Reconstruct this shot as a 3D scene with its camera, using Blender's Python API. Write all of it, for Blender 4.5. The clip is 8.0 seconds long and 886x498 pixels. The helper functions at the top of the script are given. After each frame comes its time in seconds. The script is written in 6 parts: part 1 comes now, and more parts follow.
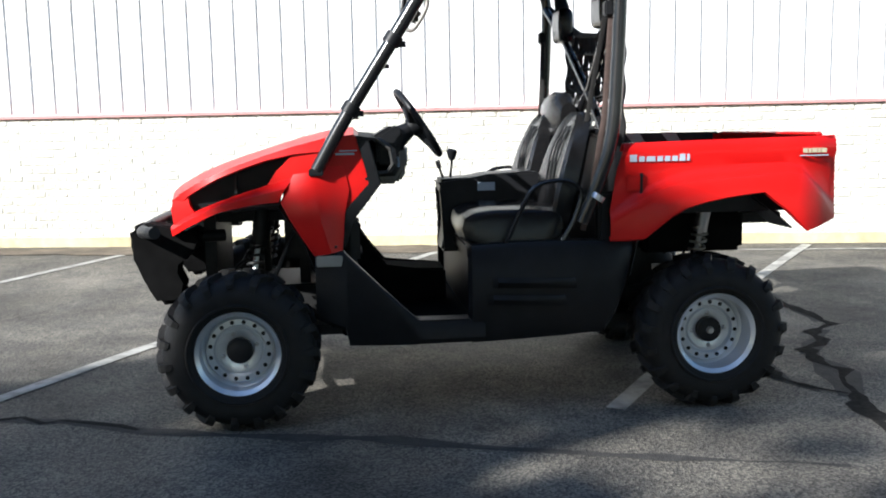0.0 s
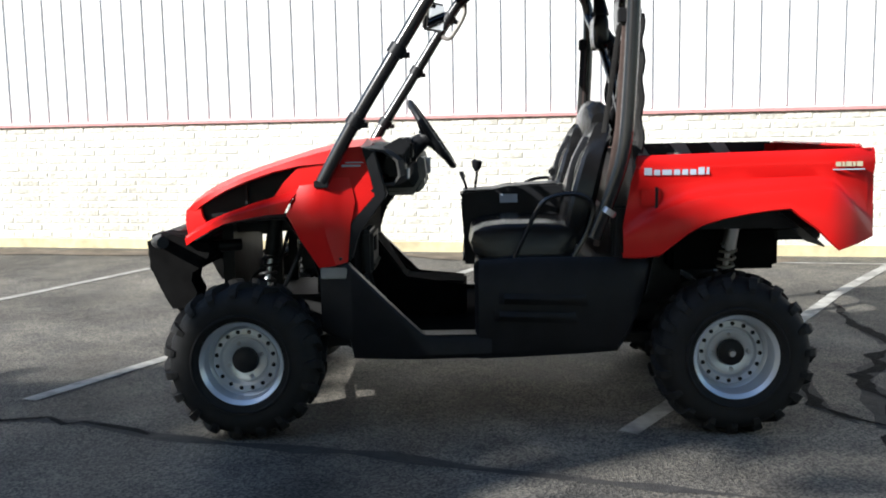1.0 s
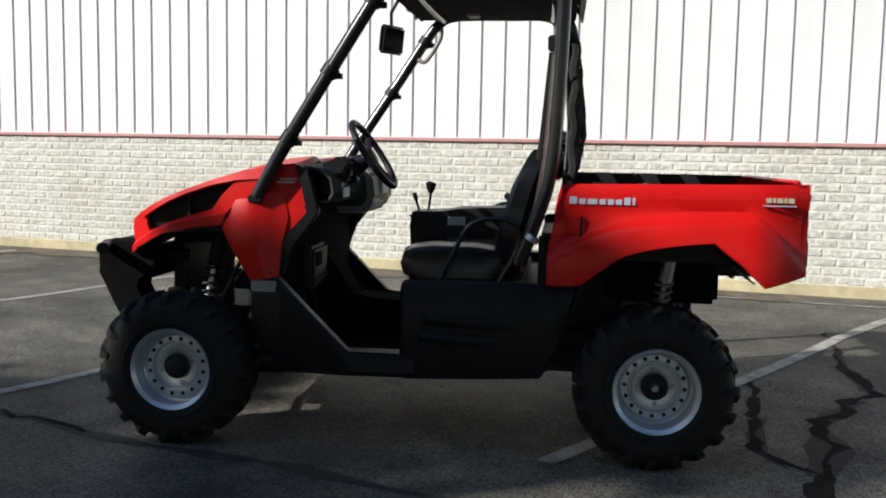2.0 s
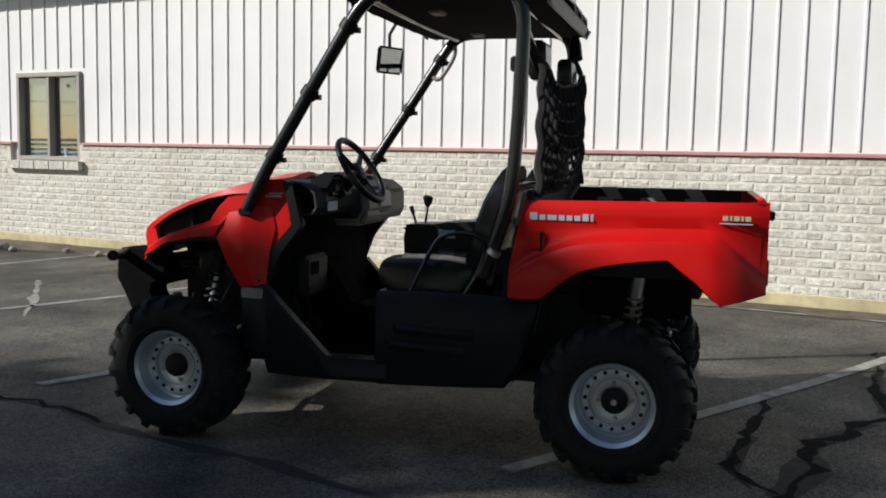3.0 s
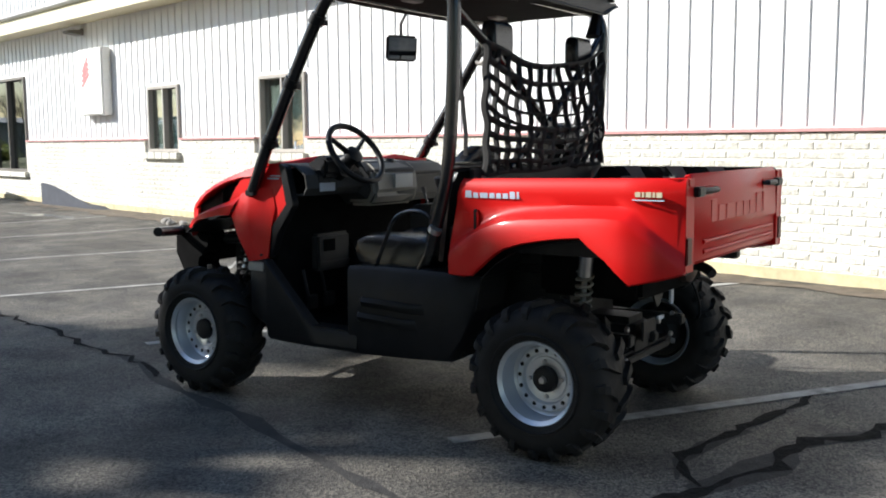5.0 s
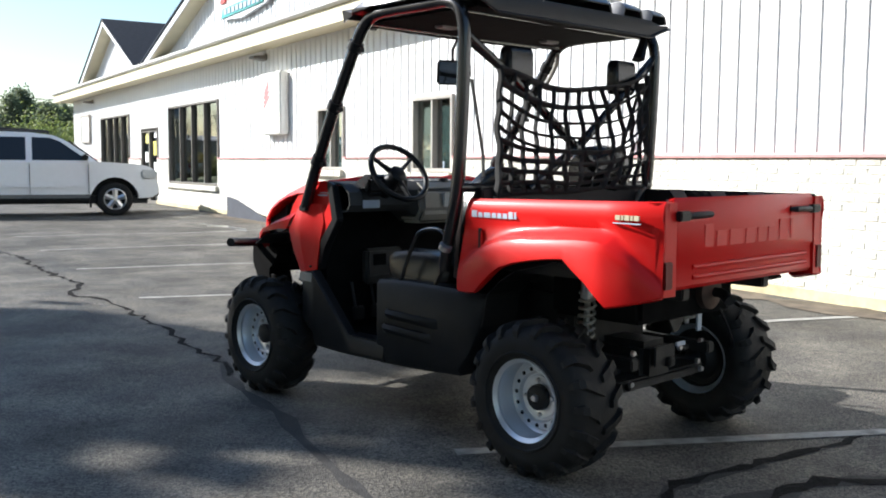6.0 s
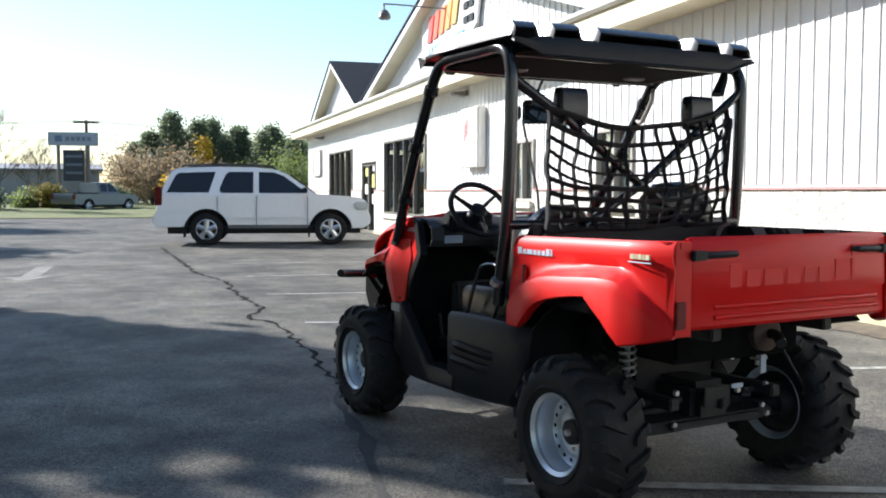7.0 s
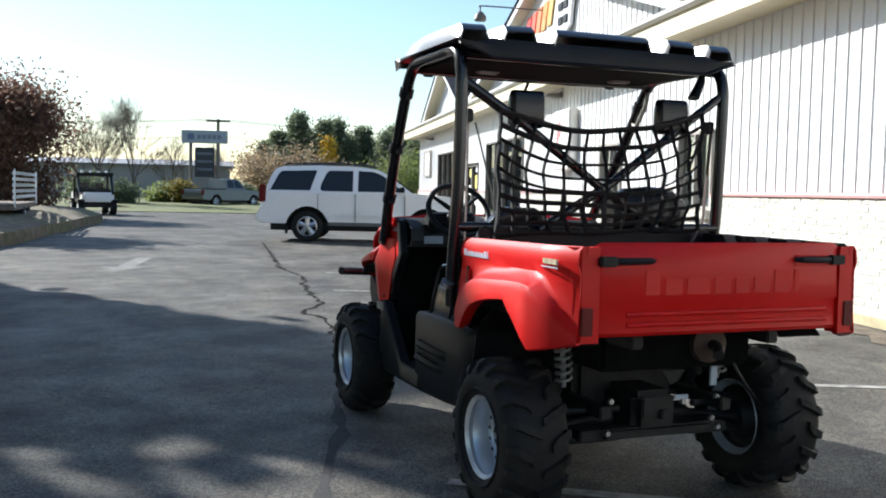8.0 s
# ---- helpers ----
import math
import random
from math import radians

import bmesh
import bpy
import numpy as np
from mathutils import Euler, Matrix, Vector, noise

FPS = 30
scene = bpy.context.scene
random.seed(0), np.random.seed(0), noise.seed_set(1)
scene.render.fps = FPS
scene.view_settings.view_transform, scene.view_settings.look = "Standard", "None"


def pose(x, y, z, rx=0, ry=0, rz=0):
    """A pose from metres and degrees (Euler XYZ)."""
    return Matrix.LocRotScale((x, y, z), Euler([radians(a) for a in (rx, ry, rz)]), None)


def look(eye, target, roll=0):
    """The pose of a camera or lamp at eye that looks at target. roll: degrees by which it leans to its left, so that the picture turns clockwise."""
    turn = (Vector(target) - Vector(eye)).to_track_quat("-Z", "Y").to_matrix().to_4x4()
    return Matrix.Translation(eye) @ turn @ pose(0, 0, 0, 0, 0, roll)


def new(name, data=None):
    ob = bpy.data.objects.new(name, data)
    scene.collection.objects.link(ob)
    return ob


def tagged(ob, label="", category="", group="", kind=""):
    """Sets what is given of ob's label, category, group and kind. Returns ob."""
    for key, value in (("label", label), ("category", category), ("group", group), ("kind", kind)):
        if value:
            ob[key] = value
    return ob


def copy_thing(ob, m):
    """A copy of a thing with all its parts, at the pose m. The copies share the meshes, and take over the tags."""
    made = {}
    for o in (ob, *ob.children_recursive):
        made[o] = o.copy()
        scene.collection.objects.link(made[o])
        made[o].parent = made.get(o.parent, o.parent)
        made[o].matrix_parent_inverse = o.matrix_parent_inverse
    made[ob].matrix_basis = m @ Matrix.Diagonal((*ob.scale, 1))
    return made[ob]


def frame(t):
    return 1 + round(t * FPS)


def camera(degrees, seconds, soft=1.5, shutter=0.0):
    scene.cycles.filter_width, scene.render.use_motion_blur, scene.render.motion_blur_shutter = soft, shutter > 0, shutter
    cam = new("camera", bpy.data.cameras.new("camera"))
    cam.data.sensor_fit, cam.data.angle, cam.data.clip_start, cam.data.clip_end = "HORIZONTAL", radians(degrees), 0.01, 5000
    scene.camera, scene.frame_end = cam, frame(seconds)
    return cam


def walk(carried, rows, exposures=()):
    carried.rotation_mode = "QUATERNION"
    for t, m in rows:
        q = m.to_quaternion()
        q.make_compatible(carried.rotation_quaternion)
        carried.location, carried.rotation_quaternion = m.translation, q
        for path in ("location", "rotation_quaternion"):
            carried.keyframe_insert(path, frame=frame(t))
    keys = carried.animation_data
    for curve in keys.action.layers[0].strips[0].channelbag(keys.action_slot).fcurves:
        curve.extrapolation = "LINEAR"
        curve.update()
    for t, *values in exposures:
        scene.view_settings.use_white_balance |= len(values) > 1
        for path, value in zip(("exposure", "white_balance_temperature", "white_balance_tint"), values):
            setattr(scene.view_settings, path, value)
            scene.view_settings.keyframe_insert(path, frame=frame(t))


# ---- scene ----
cam = camera(50.2, 8.0, soft=1.9)
PATH = [
    (0, (0.283, -4.619, 1.183), (0.074, -2.647, 0.923), -1.1),
    (0.5, (0.449, -4.514, 1.199), (0.199, -2.554, 0.891), 0.2),
    (1, (0.730, -4.469, 1.210), (0.266, -2.539, 0.960), -1.1),
    (1.5, (1.046, -4.407, 1.205), (0.543, -2.480, 1.018), -0.1),
    (1.7, (1.162, -4.362, 1.197), (0.609, -2.451, 1.000), 0.6),
    (2.8, (1.922, -4.258, 1.260), (1.048, -2.469, 1.076), 0.9),
    (3, (2.047, -4.205, 1.262), (1.133, -2.437, 1.067), 1.1),
    (3.5, (2.369, -4.035, 1.250), (1.360, -2.328, 0.988), 0.4),
    (4, (2.709, -3.859, 1.253), (1.442, -2.325, 1.051), -1.3),
    (5.3, (3.537, -3.298, 1.238), (2.011, -2.026, 1.009), -0.1),
    (5.5, (3.674, -3.199, 1.238), (2.063, -2.033, 1.023), -0.1),
    (6, (3.934, -2.911, 1.241), (2.239, -1.864, 1.061), 0.4),
    (6.5, (4.171, -2.576, 1.258), (2.414, -1.635, 1.088), 0.6),
    (7, (4.427, -2.272, 1.283), (2.523, -1.670, 1.163), 0.1),
    (7.5, (4.575, -1.903, 1.273), (2.644, -1.397, 1.161), 1.5),
    (8, (4.656, -1.526, 1.290), (2.689, -1.184, 1.170), 1.2),
]
walk(cam, [(t, look(eye, target, roll)) for t, eye, target, roll in PATH],
     exposures=[(0.0, 1.24, 5900, 9), (1.0, 1.08, 6000, 9), (1.6, 0.60, 6050, 9), (2.8, 0.0, 6200, 10), (3.5, 0.13, 6200, 10), (4.2, 0.62, 6150, 10), (5.5, 1.1, 6050, 10), (6.5, 1.3, 6000, 10), (8.0, 1.06, 5950, 9)])

# ---- light ----
SUN_TO = Vector((-0.62, -0.60, 0.50)).normalized()
world = bpy.data.worlds.new("sky")
scene.world = world
world.use_nodes = True
wn = world.node_tree.nodes
sky = wn.new("ShaderNodeTexSky")
sky.sky_type = "NISHITA"
sky.sun_disc = False
sky.sun_elevation = math.asin(SUN_TO.z)
sky.sun_rotation = math.atan2(SUN_TO.x, SUN_TO.y)
sky.air_density, sky.dust_density, sky.ozone_density = 1.3, 0.4, 2.8
wn["Background"].inputs[1].default_value = 0.083
world.node_tree.links.new(sky.outputs[0], wn["Background"].inputs[0])
sun = new("sun", bpy.data.lights.new("sun", "SUN"))
sun.data.energy, sun.data.angle, sun.data.color = 5.0, radians(0.6), (1.0, 0.94, 0.85)
sun.matrix_world = look(SUN_TO * 60, (0, 0, 0))


# ---- materials ----
def material(name, colour, rough=0.6, metal=0.0, vary=0.0, scale=8.0, bump=0.0, bump_scale=60.0, coat=0.0, spec=0.5, per_object=0.0, second=None, second_scale=1.5, second_amount=0.5, place=False):
    m = bpy.data.materials.new(name)
    m.use_nodes = True
    t = m.node_tree
    b = t.nodes["Principled BSDF"]
    b.inputs["Base Color"].default_value = (*colour, 1)
    b.inputs["Roughness"].default_value = rough
    b.inputs["Metallic"].default_value = metal
    b.inputs["Coat Weight"].default_value = coat
    b.inputs["Specular IOR Level"].default_value = spec
    b.inputs["Coat Roughness"].default_value = 0.12
    co = t.nodes.new("ShaderNodeNewGeometry" if place else "ShaderNodeTexCoord").outputs["Position" if place else "Object"]
    last = None
    if vary or second or per_object:
        last = t.nodes.new("ShaderNodeRGB").outputs[0]
        last.default_value = (*colour, 1)
    if second:
        n = t.nodes.new("ShaderNodeTexNoise")
        n.inputs["Scale"].default_value, n.inputs["Detail"].default_value, n.inputs["Roughness"].default_value = second_scale, 6, 0.6
        t.links.new(co, n.inputs["Vector"])
        r = t.nodes.new("ShaderNodeMapRange")
        r.inputs["From Min"].default_value, r.inputs["From Max"].default_value = 0.42, 0.68
        r.inputs["To Max"].default_value = second_amount
        t.links.new(n.outputs["Fac"], r.inputs["Value"])
        x = t.nodes.new("ShaderNodeMix")
        x.data_type = "RGBA"
        x.inputs["B"].default_value = (*second, 1)
        t.links.new(r.outputs[0], x.inputs["Factor"])
        t.links.new(last, x.inputs["A"])
        last = x.outputs["Result"]
    if vary:
        n = t.nodes.new("ShaderNodeTexNoise")
        n.inputs["Scale"].default_value, n.inputs["Detail"].default_value = scale, 8
        t.links.new(co, n.inputs["Vector"])
        r = t.nodes.new("ShaderNodeMapRange")
        r.inputs["From Min"].default_value, r.inputs["From Max"].default_value = 0.3, 0.7
        r.inputs["To Min"].default_value, r.inputs["To Max"].default_value = 1 - vary, 1 + vary
        t.links.new(n.outputs["Fac"], r.inputs["Value"])
        h = t.nodes.new("ShaderNodeHueSaturation")
        t.links.new(r.outputs[0], h.inputs["Value"])
        t.links.new(last, h.inputs["Color"])
        last = h.outputs["Color"]
    if per_object:
        o = t.nodes.new("ShaderNodeObjectInfo")
        r = t.nodes.new("ShaderNodeMapRange")
        r.inputs["To Min"].default_value, r.inputs["To Max"].default_value = 1 - per_object, 1 + per_object
        t.links.new(o.outputs["Random"], r.inputs["Value"])
        h = t.nodes.new("ShaderNodeHueSaturation")
        t.links.new(r.outputs[0], h.inputs["Value"])
        t.links.new(last, h.inputs["Color"])
        last = h.outputs["Color"]
    if last is not None:
        t.links.new(last, b.inputs["Base Color"])
    if bump:
        n = t.nodes.new("ShaderNodeTexNoise")
        n.inputs["Scale"].default_value, n.inputs["Detail"].default_value = bump_scale, 5
        t.links.new(co, n.inputs["Vector"])
        u = t.nodes.new("ShaderNodeBump")
        u.inputs["Strength"].default_value, u.inputs["Distance"].default_value = bump, 0.01
        t.links.new(n.outputs["Fac"], u.inputs["Height"])
        t.links.new(u.outputs[0], b.inputs["Normal"])
    return m


def glass_material(name, colour=(0.02, 0.025, 0.025), rough=0.02):
    m = bpy.data.materials.new(name)
    m.use_nodes = True
    b = m.node_tree.nodes["Principled BSDF"]
    b.inputs["Base Color"].default_value = (*colour, 1)
    b.inputs["Roughness"].default_value = rough
    b.inputs["Specular IOR Level"].default_value = 0.45
    return m


RED = material("red_plastic", (0.56, 0.006, 0.005), 0.45, spec=0.18, vary=0.06, scale=5, bump=0.03, bump_scale=220, coat=0.14, second=(0.48, 0.012, 0.010), second_scale=3, second_amount=0.35)
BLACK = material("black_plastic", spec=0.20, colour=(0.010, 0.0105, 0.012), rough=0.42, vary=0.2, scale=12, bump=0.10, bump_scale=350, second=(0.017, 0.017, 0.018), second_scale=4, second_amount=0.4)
GREY_PLASTIC = material("grey_plastic", (0.27, 0.26, 0.235), 0.55, vary=0.12, scale=9, bump=0.08, bump_scale=300)
MATT = material("matt_black_lining", spec=0.05, colour=(0.006, 0.006, 0.006), rough=0.95, vary=0.3, scale=12)
TUBE = material("black_tube", (0.010, 0.010, 0.011), 0.27, vary=0.15, scale=20, coat=0.3)
# a little paler than the seat vinyl, to paint in its sheen
PANEL_VINYL = material("sheen_seat_panel", spec=0.35, colour=(0.012, 0.012, 0.0115), rough=0.26, vary=0.15, scale=25, bump=0.10, bump_scale=240)
VINYL = material("black_vinyl", spec=0.4, colour=(0.009, 0.009, 0.0095), rough=0.22, coat=0.05, vary=0.2, scale=25, bump=0.12, bump_scale=240)
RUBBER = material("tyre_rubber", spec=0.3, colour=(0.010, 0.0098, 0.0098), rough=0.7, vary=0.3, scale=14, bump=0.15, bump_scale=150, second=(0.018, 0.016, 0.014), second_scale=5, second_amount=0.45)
STEEL = material("silver_painted_steel", (0.66, 0.69, 0.73), 0.32, metal=0.6, vary=0.1, scale=18, bump=0.03, bump_scale=120, second=(0.38, 0.4, 0.42), second_scale=9, second_amount=0.4)
DARKSTEEL = material("dark_steel", spec=0.3, colour=(0.018, 0.018, 0.018), rough=0.55, metal=0.1, vary=0.3, scale=16, bump=0.1, bump_scale=120)
ZINC = material("zinc", (0.55, 0.55, 0.56), 0.3, metal=0.9, vary=0.1)
WEB = material("black_webbing", (0.016, 0.015, 0.014), 0.85, vary=0.25, scale=60, bump=0.2, bump_scale=500)
BELT = material("seat_belt", (0.075, 0.050, 0.042), 0.8, vary=0.2, scale=60)
WHITE_DECAL = material("white_decal", (0.38, 0.44, 0.52), 0.4, vary=0.05)
GOLD_DECAL = material("gold_decal", (0.44, 0.39, 0.27), 0.4, vary=0.05)
WALL_METAL = material("white_ribbed_metal", (0.80, 0.80, 0.79), 0.38, vary=0.03, scale=2, second=(0.70, 0.69, 0.66), second_scale=0.7, second_amount=0.4)
BRICK = material("painted_split_face_brick", (0.62, 0.605, 0.535), 0.85, place=True, vary=0.26, scale=26, bump=1.0, bump_scale=55, per_object=0.06, second=(0.46, 0.43, 0.36), second_scale=0.9, second_amount=0.7)
MORTAR = material("painted_mortar", (0.68, 0.66, 0.585), 0.9, place=True, vary=0.14, scale=14, bump=0.3, bump_scale=90, second=(0.52, 0.49, 0.42), second_scale=0.9, second_amount=0.6)
LEDGE = material("cream_concrete", (0.58, 0.50, 0.30), 0.85, vary=0.15, scale=10, bump=0.3, bump_scale=60, second=(0.3, 0.25, 0.16), second_scale=1.7, second_amount=0.6)
FLASH = material("red_flashing", (0.52, 0.25, 0.24), 0.5, vary=0.1)
TRIM = material("cream_trim", (0.70, 0.63, 0.43), 0.5, vary=0.05, scale=3)
FRAME = material("bronze_frame", (0.16, 0.145, 0.125), 0.5, metal=0.3, vary=0.1)
WINFRAME = material("tan_frame", (0.36, 0.33, 0.29), 0.5, vary=0.08)
CARGLASS = glass_material("car_glass", (0.012, 0.014, 0.018))
SHINGLE = material("dark_blue_shingle", (0.010, 0.015, 0.024), 0.9, spec=0.2, vary=0.25, scale=9, bump=0.4, bump_scale=30)
CARWHITE = material("white_car_paint", (0.82, 0.83, 0.84), 0.25, coat=0.7, vary=0.02)
CARGREY = material("grey_car_paint", (0.11, 0.115, 0.12), 0.35, metal=0.3, coat=0.6, vary=0.03)
ALLOY = material("alloy_wheel", (0.6, 0.6, 0.6), 0.3, metal=0.8, vary=0.05)
TAIL = material("tail_lamp", (0.11, 0.004, 0.004), 0.45, spec=0.25, vary=0.1)
LAMPGLASS = material("headlamp", (0.5, 0.52, 0.52), 0.12, coat=0.8, vary=0.2, scale=30)
BARK = material("bark", (0.11, 0.085, 0.065), 0.9, vary=0.3, scale=14, bump=0.6, bump_scale=25)
GRASS = material("grass", (0.10, 0.115, 0.025), 0.95, vary=0.35, scale=3, second=(0.16, 0.14, 0.05), second_scale=0.4, second_amount=0.6)
STONE = material("boulder", (0.3, 0.28, 0.25), 0.9, vary=0.25, scale=4, bump=0.5, bump_scale=12)
PAINT = material("worn_white_paint", (0.36, 0.35, 0.315), 0.8, vary=0.2, scale=12, bump=0.3, bump_scale=120, second=(0.16, 0.155, 0.14), second_scale=7, second_amount=0.95)


# ---- mesh helpers ----
def part(name, bm, mat, parent=None, label="", smooth=False, bevel=0.0):
    """Links a bmesh as one mesh object, under a thing or a part if one is given."""
    me = bpy.data.meshes.new(name)
    if bevel:
        bmesh.ops.bevel(bm, geom=bm.edges[:], offset=bevel, segments=2, affect="EDGES", clamp_overlap=True)
    bmesh.ops.recalc_face_normals(bm, faces=bm.faces[:])
    if smooth:
        for f in bm.faces:
            f.smooth = True
        for e in bm.edges:
            if len(e.link_faces) == 2 and e.calc_face_angle(0) > radians(38):
                e.smooth = False
    bm.to_mesh(me)
    bm.free()
    me.materials.append(mat)
    ob = new(name, me)
    if parent is not None:
        ob.parent = parent
    if label:
        ob["label"] = label
    return ob


def thing(name, m, label, category, group=""):
    ob = new(name)
    ob.matrix_world = m
    ob.empty_display_size = 0.2
    return tagged(ob, label, category, group)


def box(bm, x0, x1, y0, y1, z0, z1):
    v = [bm.verts.new((x, y, z)) for x in (x0, x1) for y in (y0, y1) for z in (z0, z1)]
    for f in ((0, 1, 3, 2), (4, 6, 7, 5), (0, 4, 5, 1), (2, 3, 7, 6), (0, 2, 6, 4), (1, 5, 7, 3)):
        bm.faces.new([v[i] for i in f])
    return v


def boxes(*rows):
    bm = bmesh.new()
    for r in rows:
        box(bm, *r)
    return bm


def prism(bm, pts, y0, y1, plane="xz"):
    """A plate with the outline pts (in the x-z, y-z or x-y plane), from y0 to y1 across."""
    def at(p, w):
        return {"xz": (p[0], w, p[1]), "yz": (w, p[0], p[1]), "xy": (p[0], p[1], w)}[plane]
    a = [bm.verts.new(at(p, y0)) for p in pts]
    b = [bm.verts.new(at(p, y1)) for p in pts]
    n = len(pts)
    bm.faces.new(a)
    bm.faces.new(b[::-1])
    for i in range(n):
        bm.faces.new((a[i], b[i], b[(i + 1) % n], a[(i + 1) % n]))
    return bm


def smooth_path(pts, steps=6):
    """A Catmull-Rom line through pts."""
    p = [Vector(q) for q in pts]
    p = [2 * p[0] - p[1]] + p + [2 * p[-1] - p[-2]]
    out = []
    for i in range(1, len(p) - 2):
        for k in range(steps):
            t = k / steps
            a, b, c, d = p[i - 1:i + 3]
            out.append(0.5 * (2 * b + (c - a) * t + (2 * a - 5 * b + 4 * c - d) * t * t + (3 * b - a - 3 * c + d) * t ** 3))
    return out + [p[-2]]


def tube(bm, pts, r, n=10, closed=False, flat=1.0):
    """A tube along pts; r may be one radius or one for each point; flat squeezes it along its second side."""
    pts = [Vector(p) for p in pts]
    rr = r if isinstance(r, (list, tuple)) else [r] * len(pts)
    rings = []
    side = None
    for i, p in enumerate(pts):
        a = pts[i - 1] if (i or closed) else p
        b = pts[(i + 1) % len(pts)] if (i + 1 < len(pts) or closed) else p
        d = (b - a).normalized()
        if side is None:
            side = d.orthogonal().normalized() if abs(d.y) > 0.9 else d.cross(Vector((0, 1, 0))).normalized()
        side = (side - d * side.dot(d)).normalized()
        up = d.cross(side)
        rings.append([bm.verts.new(p + rr[i] * (math.cos(k * math.tau / n) * side + flat * math.sin(k * math.tau / n) * up)) for k in range(n)])
    m = len(rings)
    for i in range(m if closed else m - 1):
        a, b = rings[i], rings[(i + 1) % m]
        for k in range(n):
            bm.faces.new((a[k], a[(k + 1) % n], b[(k + 1) % n], b[k]))
    if not closed:
        bm.faces.new(rings[0][::-1])
        bm.faces.new(rings[-1])
    return bm


def lathe(bm, profile, n=40, axis="y", centre=(0, 0, 0), close=False, caps=True):
    """Turns profile, rows of (place along the axis, radius), round the axis."""
    rings = []
    c = Vector(centre)
    for a, r in profile:
        ring = []
        for k in range(n):
            u, v = r * math.cos(k * math.tau / n), r * math.sin(k * math.tau / n)
            ring.append(bm.verts.new(c + Vector({"y": (u, a, v), "x": (a, u, v), "z": (u, v, a)}[axis])))
        rings.append(ring)
    pairs = list(zip(rings, rings[1:])) + ([(rings[-1], rings[0])] if close else [])
    for a, b in pairs:
        for k in range(n):
            bm.faces.new((a[k], a[(k + 1) % n], b[(k + 1) % n], b[k]))
    if not close and caps:
        bm.faces.new(rings[0][::-1])
        bm.faces.new(rings[-1])
    return bm


def skin(bm, rows, closed=False):
    """Quads between rows of equally many points."""
    vs = [[bm.verts.new(p) for p in r] for r in rows]
    for a, b in zip(vs, vs[1:]):
        m = len(a)
        for k in range(m if closed else m - 1):
            bm.faces.new((a[k], a[(k + 1) % m], b[(k + 1) % m], b[k]))
    return vs


def thick(bm, t):
    """Gives an open skin a thickness."""
    bmesh.ops.recalc_face_normals(bm, faces=bm.faces[:])
    bmesh.ops.solidify(bm, geom=bm.faces[:], thickness=t)
    return bm


def ease(a, b, v):
    t = min(1.0, max(0.0, (v - a) / (b - a)))
    return t * t * (3 - 2 * t)


# ---- ground ----
def ground_z(x, y):
    return 0.055 * ease(1.5, 4.1, y)


def asphalt_material():
    m = bpy.data.materials.new("worn_asphalt")
    m.use_nodes = True
    t = m.node_tree
    b = t.nodes["Principled BSDF"]
    co = t.nodes.new("ShaderNodeTexCoord")

    def noise_node(scale, detail=6, rough=0.6):
        n = t.nodes.new("ShaderNodeTexNoise")
        n.inputs["Scale"].default_value, n.inputs["Detail"].default_value, n.inputs["Roughness"].default_value = scale, detail, rough
        t.links.new(co.outputs["Object"], n.inputs["Vector"])
        return n.outputs["Fac"]

    def ramp(v, *stops):
        r = t.nodes.new("ShaderNodeValToRGB")
        while len(r.color_ramp.elements) < len(stops):
            r.color_ramp.elements.new(0.5)
        for e, (p, c) in zip(r.color_ramp.elements, stops):
            e.position, e.color = p, (*c, 1)
        t.links.new(v, r.inputs[0])
        return r.outputs[0]

    def mix(f, a, c, kind="MIX"):
        x = t.nodes.new("ShaderNodeMix")
        x.data_type, x.blend_type = "RGBA", kind
        for s, v in (("Factor", f), ("A", a), ("B", c)):
            if hasattr(v, "links"):
                t.links.new(v, x.inputs[s])
            else:
                x.inputs[s].default_value = v
        return x.outputs["Result"]
    stones = t.nodes.new("ShaderNodeTexVoronoi")
    stones.inputs["Scale"].default_value = 125
    t.links.new(co.outputs["Object"], stones.inputs["Vector"])
    base = ramp(noise_node(0.7), (0.35, (0.072, 0.069, 0.063)), (0.65, (0.156, 0.149, 0.135)))
    blotch = ramp(noise_node(2.6), (0.40, (0.75, 0.75, 0.76)), (0.62, (1.15, 1.13, 1.08)))
    fleck = ramp(stones.outputs["Color"], (0.25, (0.48, 0.48, 0.49)), (0.85, (1.7, 1.65, 1.56)))
    col = mix(1.0, mix(1.0, base, blotch, "MULTIPLY"), fleck, "MULTIPLY")
    t.links.new(col, b.inputs["Base Color"])
    b.inputs["Specular IOR Level"].default_value = 0.14
    t.links.new(ramp(noise_node(1.6), (0.3, (0.55, 0.55, 0.55)), (0.7, (0.8, 0.8, 0.8))), b.inputs["Roughness"])
    u = t.nodes.new("ShaderNodeBump")
    u.inputs["Strength"].default_value, u.inputs["Distance"].default_value = 0.55, 0.006
    t.links.new(stones.outputs["Distance"], u.inputs["Height"])
    u2 = t.nodes.new("ShaderNodeBump")
    u2.inputs["Strength"].default_value, u2.inputs["Distance"].default_value = 0.35, 0.03
    t.links.new(noise_node(5.0), u2.inputs["Height"])
    t.links.new(u.outputs[0], u2.inputs["Normal"])
    t.links.new(u2.outputs[0], b.inputs["Normal"])
    return m


ASPHALT = asphalt_material()


